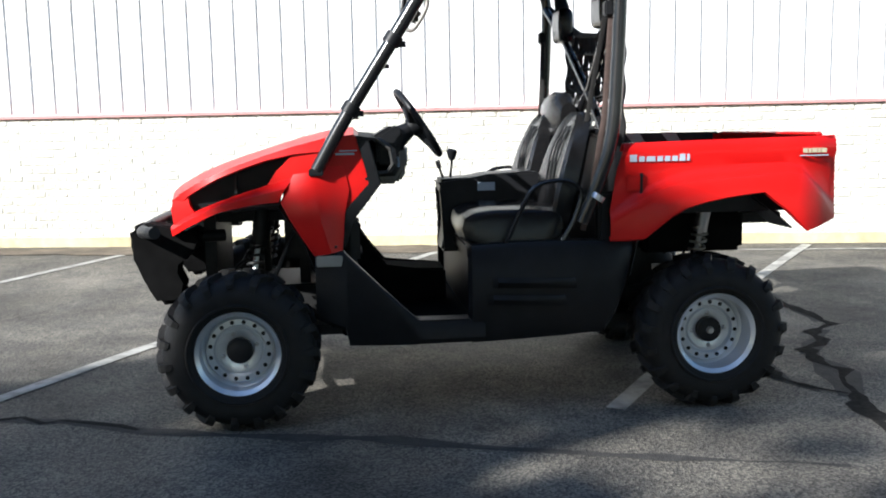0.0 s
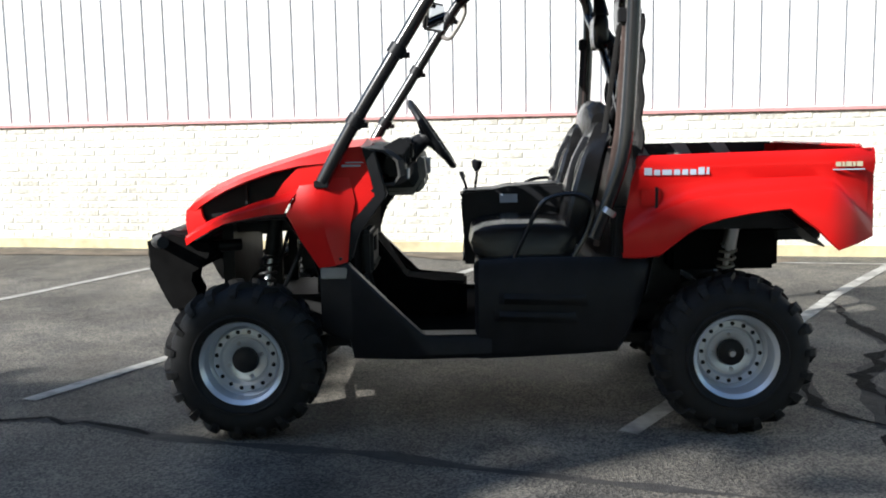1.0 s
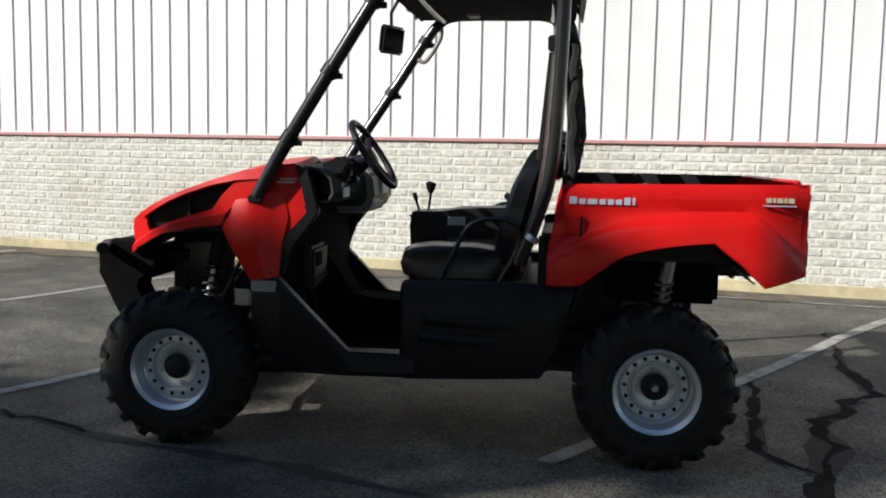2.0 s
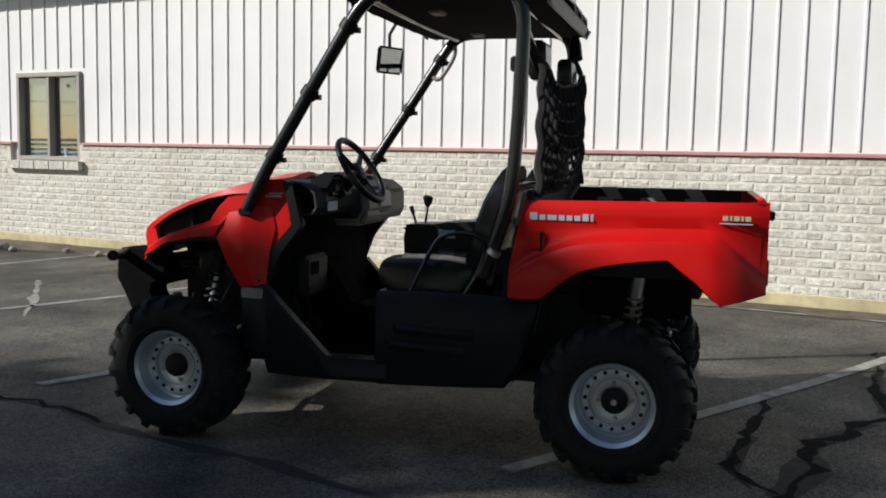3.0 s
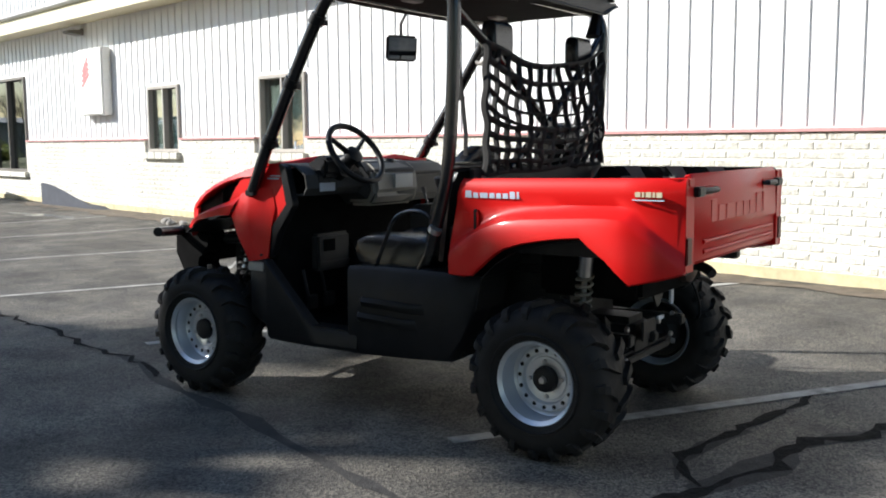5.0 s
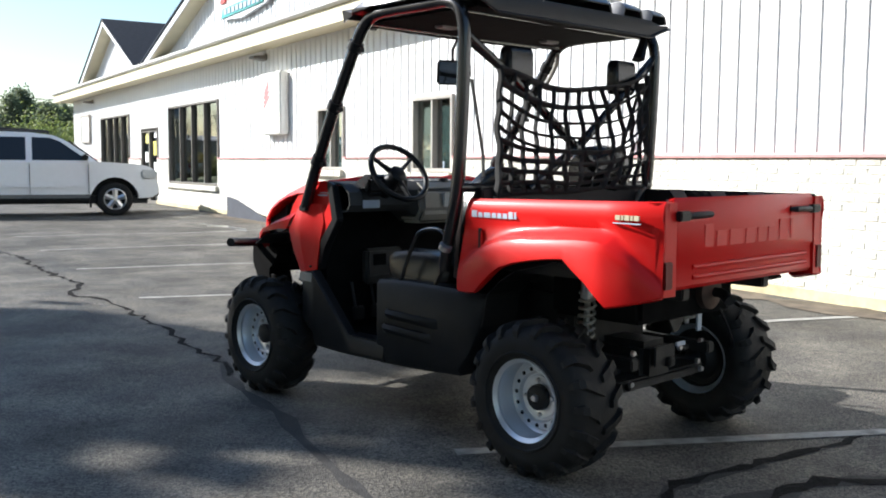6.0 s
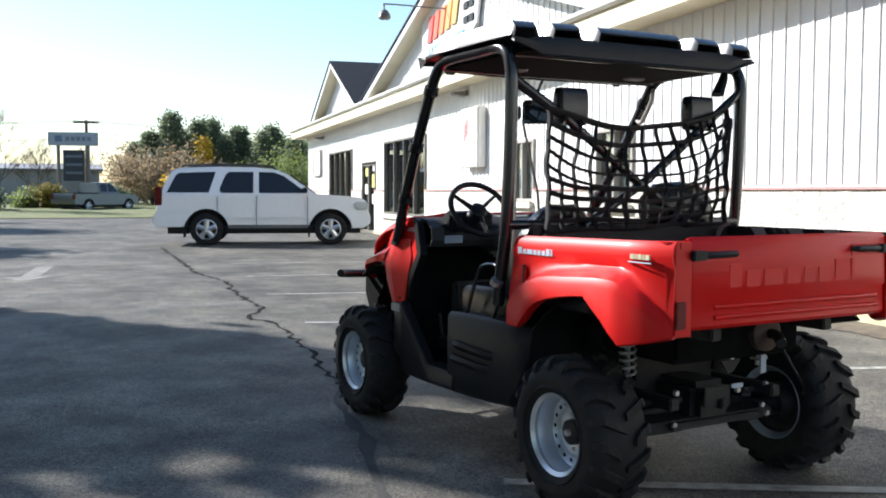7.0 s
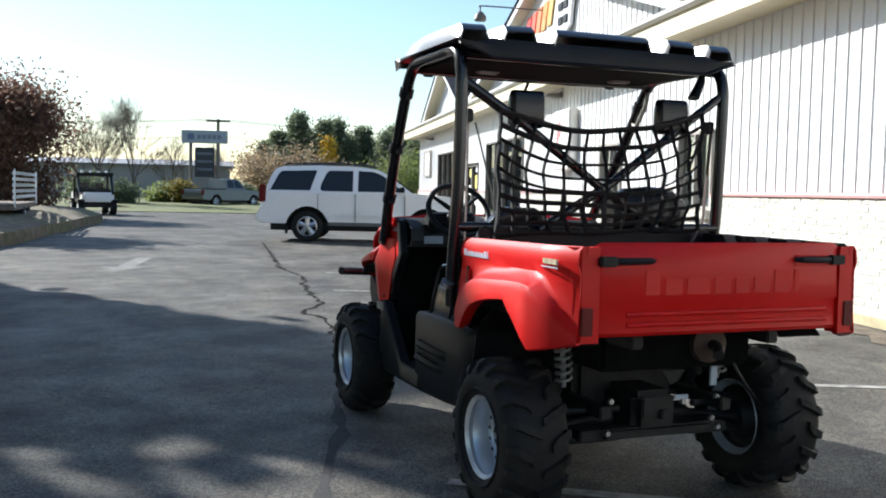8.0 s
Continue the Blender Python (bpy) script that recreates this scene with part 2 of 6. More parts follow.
def build_ground():
    bm = bmesh.new()
    xs = [-900, -300, -120] + [-80 + 2 * i for i in range(30)] + [-20 + 0.5 * i for i in range(60)] + [10 + 3 * i for i in range(8)] + [60, 300, 900]
    ys = [-900, -300, -100, -60, -40, -30] + [-24 + 1.5 * i for i in range(12)] + [-6 + 0.4 * i for i in range(33)] + [7.2, 12, 40, 150, 900]
    skin(bm, [[(x, y, ground_z(x, y)) for y in ys] for x in xs])
    return tagged(part("ground", bm, ASPHALT, smooth=True), "worn grey asphalt car park with cracks", "asphalt", kind="structure")


ground = build_ground()

# ---- building ----
WY = 4.315
BRICK_Y = 4.25
BASE, RED_Z = 0.15, 1.318
WINDOWS = [(-8.63, -7.475, 1.115, 2.228), (-12.11, -11.02, 1.115, 2.228), (-21.87, -17.74, 0.67, 2.708), (-30.22, -26.27, 0.67, 2.708)]
DOOR = (-24.82, -23.0, 0.06, 2.21)
WALL_L, WALL_R = -35.1, 20.0


def structure(ob, label, category):
    return tagged(ob, label, category, kind="structure")


def build_wall():
    bm = bmesh.new()
    x = WALL_L
    for a, b, z0, z1 in sorted(WINDOWS + [DOOR]):
        box(bm, x, a, WY, WY + 0.25, -0.4, 3.60)
        box(bm, a, b, WY, WY + 0.25, -0.4, z0)
        box(bm, a, b, WY, WY + 0.25, z1, 3.60)
        x = b
    box(bm, x, WALL_R, WY, WY + 0.25, -0.4, 3.60)
    return structure(part("wall_south", bm, WALL_METAL), "white ribbed metal wall over a painted brick base", "wall")


wall = build_wall()
rest = boxes((WALL_L, WALL_L + 0.25, WY + 0.25, 20, -0.4, 3.60), (WALL_R - 0.25, WALL_R, WY + 0.25, 20, -0.4, 3.60), (WALL_L, WALL_R, 20, 20.25, -0.4, 3.60))
structure(part("wall_back", rest, WALL_METAL), "plain white end and back walls", "wall")
room = boxes((WALL_L + 0.3, WALL_R - 0.3, 8.0, 8.1, 0, 3.55), (WALL_L + 0.3, WALL_R - 0.3, WY + 0.26, 8.0, -0.1, 0.055), (WALL_L + 0.3, WALL_R - 0.3, WY + 0.26, 8.0, 3.50, 3.55))
structure(part("wall_inside", room, material("dim_interior", (0.30, 0.28, 0.26), 0.9, vary=0.2, scale=0.7)), "dim shop interior behind the windows", "wall")

# window glass that shows the dim room and mirrors the sky
PANE = bpy.data.materials.new("pane_glass")
PANE.use_nodes = True
t = PANE.node_tree
t.nodes.remove(t.nodes["Principled BSDF"])
tr, gl, mx = (t.nodes.new("ShaderNode" + n) for n in ("BsdfTransparent", "BsdfGlossy", "MixShader"))
mx.inputs[0].default_value = 0.36
tr.inputs["Color"].default_value = (0.62, 0.68, 0.66, 1)
gl.inputs["Roughness"].default_value = 0.02
t.links.new(tr.outputs[0], mx.inputs[1])
t.links.new(gl.outputs[0], mx.inputs[2])
t.links.new(mx.outputs[0], t.nodes["Material Output"].inputs[0])


def build_window(name, a, b, z0, z1, n, frame_mat, label, sill):
    w = new(name)
    w.location = ((a + b) / 2, WY, z0)
    structure(w, label, "window")
    h, k = z1 - z0, (b - a) / 2
    f = 0.055
    for x0, x1, zz0, zz1 in ((-k, k, h - f, h), (-k, k, 0, f), (-k, -k + f, f, h - f), (k - f, k, f, h - f)):
        part("window_frame", boxes((x0, x1, -0.045, 0.10, zz0, zz1)), frame_mat, w, bevel=0.006)
    step = (2 * k - 2 * f) / n
    for i in range(n):
        x0 = -k + f + i * step
        part("pane", boxes((x0, x0 + step, 0.04 + 0.012 * (i % 2), 0.048 + 0.012 * (i % 2), f, h - f)), PANE, w).visible_shadow = False
        if i:
            part("mullion", boxes((x0 - 0.024, x0 + 0.024, -0.035, 0.09, f, h - f)), frame_mat, w, bevel=0.005)
    if sill:
        for i in range(5):
            x0 = -k - 0.12 + i * (2 * k + 0.2) / 5
            part("sill_brick", boxes((x0, x0 + (2 * k + 0.2) / 5 - 0.008, -0.14, 0.0, -0.115, -0.005)), BRICK, w, bevel=0.006)
    return w


PALE_PANE_TONE = material("pale_pane_tone", (0.46, 0.50, 0.46), 0.8, vary=0.08, scale=3)
TEAL_PANE_TONE = material("teal_pane_tone", (0.10, 0.17, 0.17), 0.6, vary=0.2, scale=4)
for i, (a, b, z0, z1) in enumerate(WINDOWS[:2]):
    build_window("window_%d" % (i + 1), a, b, z0, z1, 2, WINFRAME, "two-pane sliding window with tan frame and brick sill", True)
    # added sheets behind both halves; their colour imitates reflections in the glass
    for x0, x1, tone in ((a + 0.056, (a + b) / 2 - 0.036, PALE_PANE_TONE), ((a + b) / 2 + 0.036, b - 0.056, TEAL_PANE_TONE)):
        tagged(part("blind", boxes((x0, x1, WY + 0.075, WY + 0.085, z0 + 0.056, z1 - 0.056)), tone), "flat sheet added inside the window, coloured like the pane's reflection", "blind", "window blinds")
build_window("window_3", *WINDOWS[2], 4, FRAME, "tall four-pane shop window with dark bronze frame", True)
build_window("window_4", *WINDOWS[3], 4, FRAME, "tall four-pane shop window with dark bronze frame", True)
cup = part("paper_cup", lathe(bmesh.new(), [(0.0, 0.035), (0.10, 0.045)], 16, axis="z"), WHITE_DECAL)
cup.location = (-7.85, WY + 0.085, 1.172)
tagged(cup, "small white paper cup standing on the window frame", "cup")

# glazed entrance door
door = new("door_1")
door.location = ((DOOR[0] + DOOR[1]) / 2, WY, 0.02)
structure(door, "glazed shop door with bronze frame and paper notices", "door")
k, h = (DOOR[1] - DOOR[0]) / 2, DOOR[3] - DOOR[2]
for x0, x1, zz0, zz1 in ((-k, k, h - 0.08, h), (-k, k, 0, 0.1), (-k, -k + 0.08, 0.1, h - 0.08), (k - 0.08, k, 0.1, h - 0.08), (-0.05, 0.05, 0.1, h - 0.08), (-k, k, 2.1, 2.18)):
    part("door_frame", boxes((x0, x1, -0.03, 0.10, zz0, zz1)), FRAME, door)
part("pane", boxes((-k + 0.08, k - 0.08, 0.04, 0.048, 0.1, h - 0.08)), PANE, door).visible_shadow = False
for x, z, w_, h_, c in ((-0.5, 1.2, 0.35, 0.3, (0.7, 0.7, 0.66)), (0.4, 1.4, 0.3, 0.4, (0.6, 0.55, 0.12)), (-0.4, 1.75, 0.4, 0.25, (0.65, 0.6, 0.15)), (0.45, 0.9, 0.35, 0.3, (0.72, 0.72, 0.7)), (0.5, 1.9, 0.3, 0.2, (0.7, 0.7, 0.7))):
    part("notice", boxes((x - w_ / 2, x + w_ / 2, 0.030, 0.036, z, z + h_)), material("notice_paper", c, 0.7, vary=0.05), door)

# ledge and flashing
ledge = bmesh.new()
x = WALL_L
for a, b, z0, z1 in sorted([DOOR]):
    box(ledge, x, a, BRICK_Y - 0.03, WY, -0.4, BASE)
    x = b
box(ledge, x, WALL_R, BRICK_Y - 0.03, WY, -0.4, BASE)
structure(part("trim_ledge", ledge, LEDGE), "stained cream concrete ledge along the wall foot", "ledge")
flash = bmesh.new()
x = WALL_L
for a, b, z0, z1 in sorted(WINDOWS + [DOOR]):
    box(flash, x, a - 0.06, BRICK_Y - 0.025, WY - 0.003, RED_Z, RED_Z + 0.028)
    x = b + 0.06
box(flash, x, WALL_R, BRICK_Y - 0.025, WY - 0.003, RED_Z, RED_Z + 0.028)
structure(part("trim_flashing", flash, FLASH), "thin faded red flashing over the brick base", "flashing")

# ribs of the metal cladding
rib_bm = bmesh.new()
prism(rib_bm, [(-0.017, 0.0), (-0.008, -0.0165), (0.008, -0.0165), (0.017, 0.0)], 0.0, 1.0, "xy")
rib_me = bpy.data.meshes.new("rib")
bmesh.ops.recalc_face_normals(rib_bm, faces=rib_bm.faces[:])
rib_bm.to_mesh(rib_me)
rib_bm.free()
rib_me.materials.append(WALL_METAL)


def add_rib(x, z0, z1, y=WY):
    ob = new("rib", rib_me)
    ob.parent = wall
    ob.location, ob.scale = (x, y, z0), (1, 1, z1 - z0)


x = 0.104 - 0.2286 * 153
while x < 7.0:
    spans = [(RED_Z + 0.05, 3.58)]
    for a, b, z0, z1 in WINDOWS + [DOOR]:
        if a - 0.04 < x < b + 0.04:
            spans = [(z1 + 0.05, 3.58)] + ([(RED_Z + 0.05, z0 - 0.02)] if z0 > RED_Z + 0.1 else [])
    for z0, z1 in spans:
        add_rib(x, z0, z1)
    x += 0.2286

EAVE_Y = WY - 0.56
# eave: soffit, fascia with gutter, low roof
structure(part("ceiling_soffit", boxes((WALL_L - 0.9, WALL_R + 0.5, EAVE_Y + 0.04, WY, 3.53, 3.58)), TRIM), "cream soffit under the eave", "soffit")
fas = boxes((WALL_L - 0.9, WALL_R + 0.5, EAVE_Y, EAVE_Y + 0.04, 3.50, 3.80), (WALL_L - 0.9, WALL_L - 0.86, EAVE_Y + 0.04, 16, 3.50, 3.80))
structure(part("trim_fascia", fas, TRIM), "cream painted fascia board", "fascia")
gut = bmesh.new()
prism(gut, [(EAVE_Y - 0.10, 3.85), (EAVE_Y - 0.003, 3.85), (EAVE_Y - 0.003, 3.77), (EAVE_Y - 0.05, 3.77), (EAVE_Y - 0.09, 3.80)], WALL_L - 0.9, WALL_R + 0.5, "yz")
structure(part("trim_gutter", gut, WALL_METAL), "white metal gutter along the eave", "gutter")
roof_bm = bmesh.new()
prism(roof_bm, [(EAVE_Y, 3.80), (EAVE_Y, 3.86), (12.2, 5.4), (20.7, 3.86), (20.7, 3.80), (12.2, 5.3)], WALL_L - 0.9, WALL_R + 0.5, "yz")
structure(part("roof", roof_bm, SHINGLE), "dark blue shingle roof", "roof")


def gable(x0, x1, z0, peak, y0, y1, over, name, label):
    """A gable wall with its rake boards and a roof that runs back; x0, x1 and peak are the outer edges."""
    g = new(name)
    structure(g, label, "gable")
    xm = (x0 + x1) / 2
    k = (peak - z0) / (xm - x0)
    yf = y0 - over
    bm = bmesh.new()
    prism(bm, [(x0 + 0.1, z0 - 0.15), (x1 - 0.1, z0 - 0.15), (x1 - 0.1, z0), (xm, peak - 0.14), (x0 + 0.1, z0)], y0, y0 + 0.2)
    part("gable_wall", bm, WALL_METAL, g)
    for xe, s in ((x0, 1), (x1, -1)):
        # the foot is cut level where it meets the gutter
        def band(top, bottom):
            return [(xe + s * top / k, z0), (xm, peak - top), (xm, peak - bottom), (xe + s * bottom / k, z0)]
        bm = bmesh.new()
        prism(bm, band(0.05, 0.21), yf - 0.03, yf)
        part("rake_board", bm, WALL_METAL, g)
        bm = bmesh.new()
        prism(bm, band(0.17, 0.21), yf, y0)
        part("rake_soffit", bm, TRIM, g)
        bm = bmesh.new()
        prism(bm, band(0.0, 0.05), yf - 0.06, y1)
        part("gable_roof", bm, SHINGLE, g)
    x = x0 + 0.4
    while x < x1 - 0.3:
        zt = z0 + (peak - 0.2 - z0) * (1 - abs(x - xm) / (xm - x0))
        if zt - z0 > 0.3:
            r = new("gable_rib", rib_me)
            r.parent = g
            r.location, r.scale = (x, y0, z0 - 0.1), (1, 1, zt - z0)
        x += 0.2286
    return g


gable(-22.15, -7.05, 3.87, 6.02, WY - 0.26, 12, 0.36, "gable_1", "large white gable with cream rake soffits")
gable(-30.55, -22.85, 3.87, 5.60, WY - 0.26, 12, 0.36, "gable_2", "small white gable with dark blue roof")

# sign on the large gable: plain coloured shapes on a shield-like board
sign = thing("wall_sign", pose(-15.05, WY - 0.29, 4.24) @ Matrix.Diagonal((0.84, 1, 0.56, 1)), "shield-shaped white and teal sign with orange and red shapes", "sign")
bm = bmesh.new()
prism(bm, [(-2.1, 0.55), (-1.5, 0.1), (-0.1, -0.05), (1.5, 0.15), (2.3, 0.6), (2.5, 1.9), (1.2, 2.5), (-1.2, 2.4), (-2.2, 1.6)], -0.08, -0.02)
board = part("sign_board", bm, material("sign_white", (0.75, 0.76, 0.77), 0.4, vary=0.04), sign)
bm = bmesh.new()
prism(bm, [(-1.5, 0.14), (1.4, 0.2), (1.5, 0.55), (-1.4, 0.5)], -0.11, -0.08)
part("teal_band", bm, material("sign_teal", (0.05, 0.33, 0.31), 0.4, vary=0.1), sign)
for i in range(9):
    part("pale_block", boxes((-1.25 + i * 0.29, -1.05 + i * 0.29, -0.125, -0.11, 0.24, 0.45)), WHITE_DECAL, sign)
cols = [(0.60, 0.06, 0.05), (0.62, 0.10, 0.05), (0.65, 0.2, 0.06), (0.66, 0.3, 0.07), (0.66, 0.4, 0.1)]
for i in range(5):
    bm = bmesh.new()
    x0 = -1.55 + i * 0.52
    prism(bm, [(x0, 0.7 + 0.06 * i), (x0 + 0.36, 0.7 + 0.06 * i), (x0 + 0.62, 1.7 + 0.06 * i), (x0 + 0.24, 1.7 + 0.06 * i)], -0.12, -0.08)
    part("colour_stroke", bm, material("sign_stroke", cols[i], 0.4), sign)
for i in range(2):
    for j in range(3):
        part("dark_check", boxes((1.45 + i * 0.4, 1.75 + i * 0.4, -0.11, -0.08, 0.75 + j * 0.5, 1.0 + j * 0.5)), BLACK, sign)

# lit box sign on the wall
bx = thing("box_sign", pose(-14.05, WY, 1.79) @ Matrix.Diagonal((0.84, 0.78, 0.755, 1)), "white rectangular box sign with faint red strokes on the wall", "sign")
part("sign_box", boxes((-0.65, 0.65, -0.26, -0.001, 0, 1.62)), material("box_sign_white", (0.78, 0.77, 0.72), 0.35, vary=0.03), bx, bevel=0.03)
for i in range(4):
    bm = bmesh.new()
    prism(bm, [(-0.42 + 0.02 * i, 0.72 + i * 0.12), (-0.30 + 0.02 * i, 0.70 + i * 0.12), (0.05 - 0.02 * i, 1.0 + i * 0.13), (-0.02 - 0.02 * i, 1.03 + i * 0.13)], -0.266, -0.26)
    part("red_stroke", bm, material("faint_red", (0.55, 0.2, 0.2), 0.5), bx)


panel = thing("notice_board", pose(-32.6, WY - 0.02, 1.94), "slim framed white notice board on the wall", "sign")
part("board", boxes((-0.66, 0.66, -0.05, 0.0, 0.0, 0.94)), material("board_white", (0.74, 0.73, 0.69), 0.5, vary=0.04), panel, bevel=0.008)
for x0, x1, z0, z1 in ((-0.72, 0.72, 0.90, 0.97), (-0.72, 0.72, -0.04, 0.03), (-0.72, -0.65, 0.03, 0.90), (0.65, 0.72, 0.03, 0.90)):
    part("board_frame", boxes((x0, x1, -0.075, 0.0, z0, z1)), WINFRAME, panel, bevel=0.006)


def wall_lamp(x, z):
    l = thing("wall_lamp", pose(x, WY - 0.02, z) @ Matrix.Diagonal((0.8, 0.8, 0.8, 1)), "small dark wall lamp under the eave", "lamp", "wall lamps")
    part("lamp_plate", boxes((-0.06, 0.06, -0.05, 0.0, -0.08, 0.08)), FRAME, l, bevel=0.01)
    bm = bmesh.new()
    prism(bm, [(-0.05, 0.04), (-0.42, 0.0), (-0.42, -0.06), (-0.05, -0.10)], -0.16, 0.16, "yz")
    part("lamp_head", bm, FRAME, l, bevel=0.012)


wall_lamp(-14.65, 3.38)
wall_lamp(-31.4, 3.34)
neck = thing("gooseneck_lamp", pose(-15.0, WY - 0.26, 5.18), "dark lamp on a long straight arm before the gable", "lamp")
bm = bmesh.new()
tube(bm, smooth_path([(0, 0, -0.15), (0, -0.10, -0.02), (0, -0.35, 0.0), (0, -1.40, 0.02), (0, -1.475, -0.02), (0, -1.475, -0.10)]), 0.016, 8)
part("lamp_arm", bm, FRAME, neck, smooth=True)
part("wall_plate", boxes((-0.06, 0.06, -0.025, 0.0, -0.23, -0.07)), FRAME, neck, bevel=0.008)
bm = bmesh.new()
lathe(bm, [(-0.10, 0.035), (-0.13, 0.075), (-0.20, 0.125), (-0.27, 0.13), (-0.30, 0.10), (-0.305, 0.0)], 18, axis="z", centre=(0, -1.475, 0.0))
part("lamp_shade", bm, FRAME, neck, smooth=True)
# plain dark wedge along the wall foot, high at its left end
wedge = thing("ramp_cover", pose(-14.88, BRICK_Y - 0.30, ground_z(-14.9, 4.0)) @ Matrix.Diagonal((0.80, 0.85, 0.70, 1)), "dark grey curved wedge along the wall foot", "cover")
bm = bmesh.new()
rows = []
for y in (0.0, 0.30):
    rows.append([(-1.65, y, 0.0), (-1.65, y, 0.62 - y), (-1.3, y, 0.61 - y), (-0.8, y, 0.55 - y), (-0.2, y, 0.43 - y * 0.8), (0.6, y, 0.24 - 0.5 * y), (1.3, y, 0.07), (1.6, y, 0.0)])
vs = skin(bm, rows[::-1])
for v in vs:
    bm.faces.new(v)
part("cover_shell", bm, material("dark_wedge", (0.05, 0.055, 0.07), 0.6, vary=0.15, scale=4), wedge)


# brick base: mortar bed, then bricks
NOTCH = 0.12


def base_spans():
    out, x = [], WALL_L
    for a, b, z0, z1 in sorted(WINDOWS + [DOOR]):
        k = NOTCH if z0 > 1.0 else 0.0
        out.append((x, a - k, None))
        out.append((a - k, b, z0))
        x = b
    out.append((x, WALL_R, None))
    return out


bed_bm = bmesh.new()
for a, b, z in base_spans():
    top = RED_Z if z is None else min(RED_Z, z - 0.12)
    if top > BASE + 0.05:
        box(bed_bm, a, b, BRICK_Y + 0.009, WY - 0.004, BASE, top)
base = structure(part("wall_base", bed_bm, MORTAR), "cream painted split-face brick base of the wall", "wall")


def brick_free(x0, x1, z1):
    for a, b, z0, zt in WINDOWS + [DOOR]:
        if x1 > a - (NOTCH if z0 > 1.0 else 0.0) and x0 < b and z1 > z0 - 0.13:
            return False
    return True


COURSE, LONG = (RED_Z - BASE) / 15, 0.2286
rng = random.Random(5)


def brick_verts(w, h, d, g):
    """A brick with a rough, slightly rounded front."""
    e = 0.012
    f = [(x, -d - g.uniform(0, 0.007), z) for x, z in ((e, e), (w / 2, e * 0.7), (w - e, e), (w - e, h - e), (w / 2, h - e * 0.7), (e, h - e))]
    b = [(0, 0, 0), (w / 2, 0, 0), (w, 0, 0), (w, 0, h), (w / 2, 0, h), (0, 0, h)]
    faces = [(0, 1, 4, 5), (1, 2, 3, 4)] + [(i, 6 + i, 6 + (i + 1) % 6, (i + 1) % 6) for i in range(6)]
    return f + b, faces


brick_meshes = []
for i in range(8):
    me = bpy.data.meshes.new("brick")
    v, f = brick_verts(LONG - 0.011, COURSE - 0.011, 0.003, rng)
    me.from_pydata(v, [], f)
    me.materials.append(BRICK)
    brick_meshes.append(me)
far_v, far_f = [], []
for c in range(15):
    z = BASE + c * COURSE + 0.005
    k = 0
    x = WALL_L + (LONG / 2 if c % 2 else 0)
    while x < 8:
        if brick_free(x, x + LONG, z + COURSE):
            if -1.3 < x < 3.2:
                ob = new("brick", brick_meshes[rng.randrange(8)])
                ob.parent = base
                ob.location = (x + 0.005, BRICK_Y + 0.010, z)
            else:
                v, f = brick_verts(LONG - 0.011, COURSE - 0.011, 0.003, rng)
                o = len(far_v)
                far_v += [(x + 0.005 + p[0], BRICK_Y + 0.010 + p[1], z + p[2]) for p in v]
                far_f += [tuple(o + q for q in g) for g in f]
        x += LONG
me = bpy.data.meshes.new("far_bricks")
me.from_pydata(far_v, [], far_f)
me.materials.append(BRICK)
ob = new("far_bricks", me)
ob.parent = base
tagged(ob, kind="stuff")

# ---- the utility vehicle (x to the rear, y to its right side, z up, from the ground between the axles) ----
UTV = thing("utility_vehicle", pose(-0.105, -0.194, 0, 0, 0, 11.84) @ Matrix.Diagonal((1, 1.06, 1, 1)), "red and black two-seat utility vehicle parked on worn asphalt", "utility vehicle")


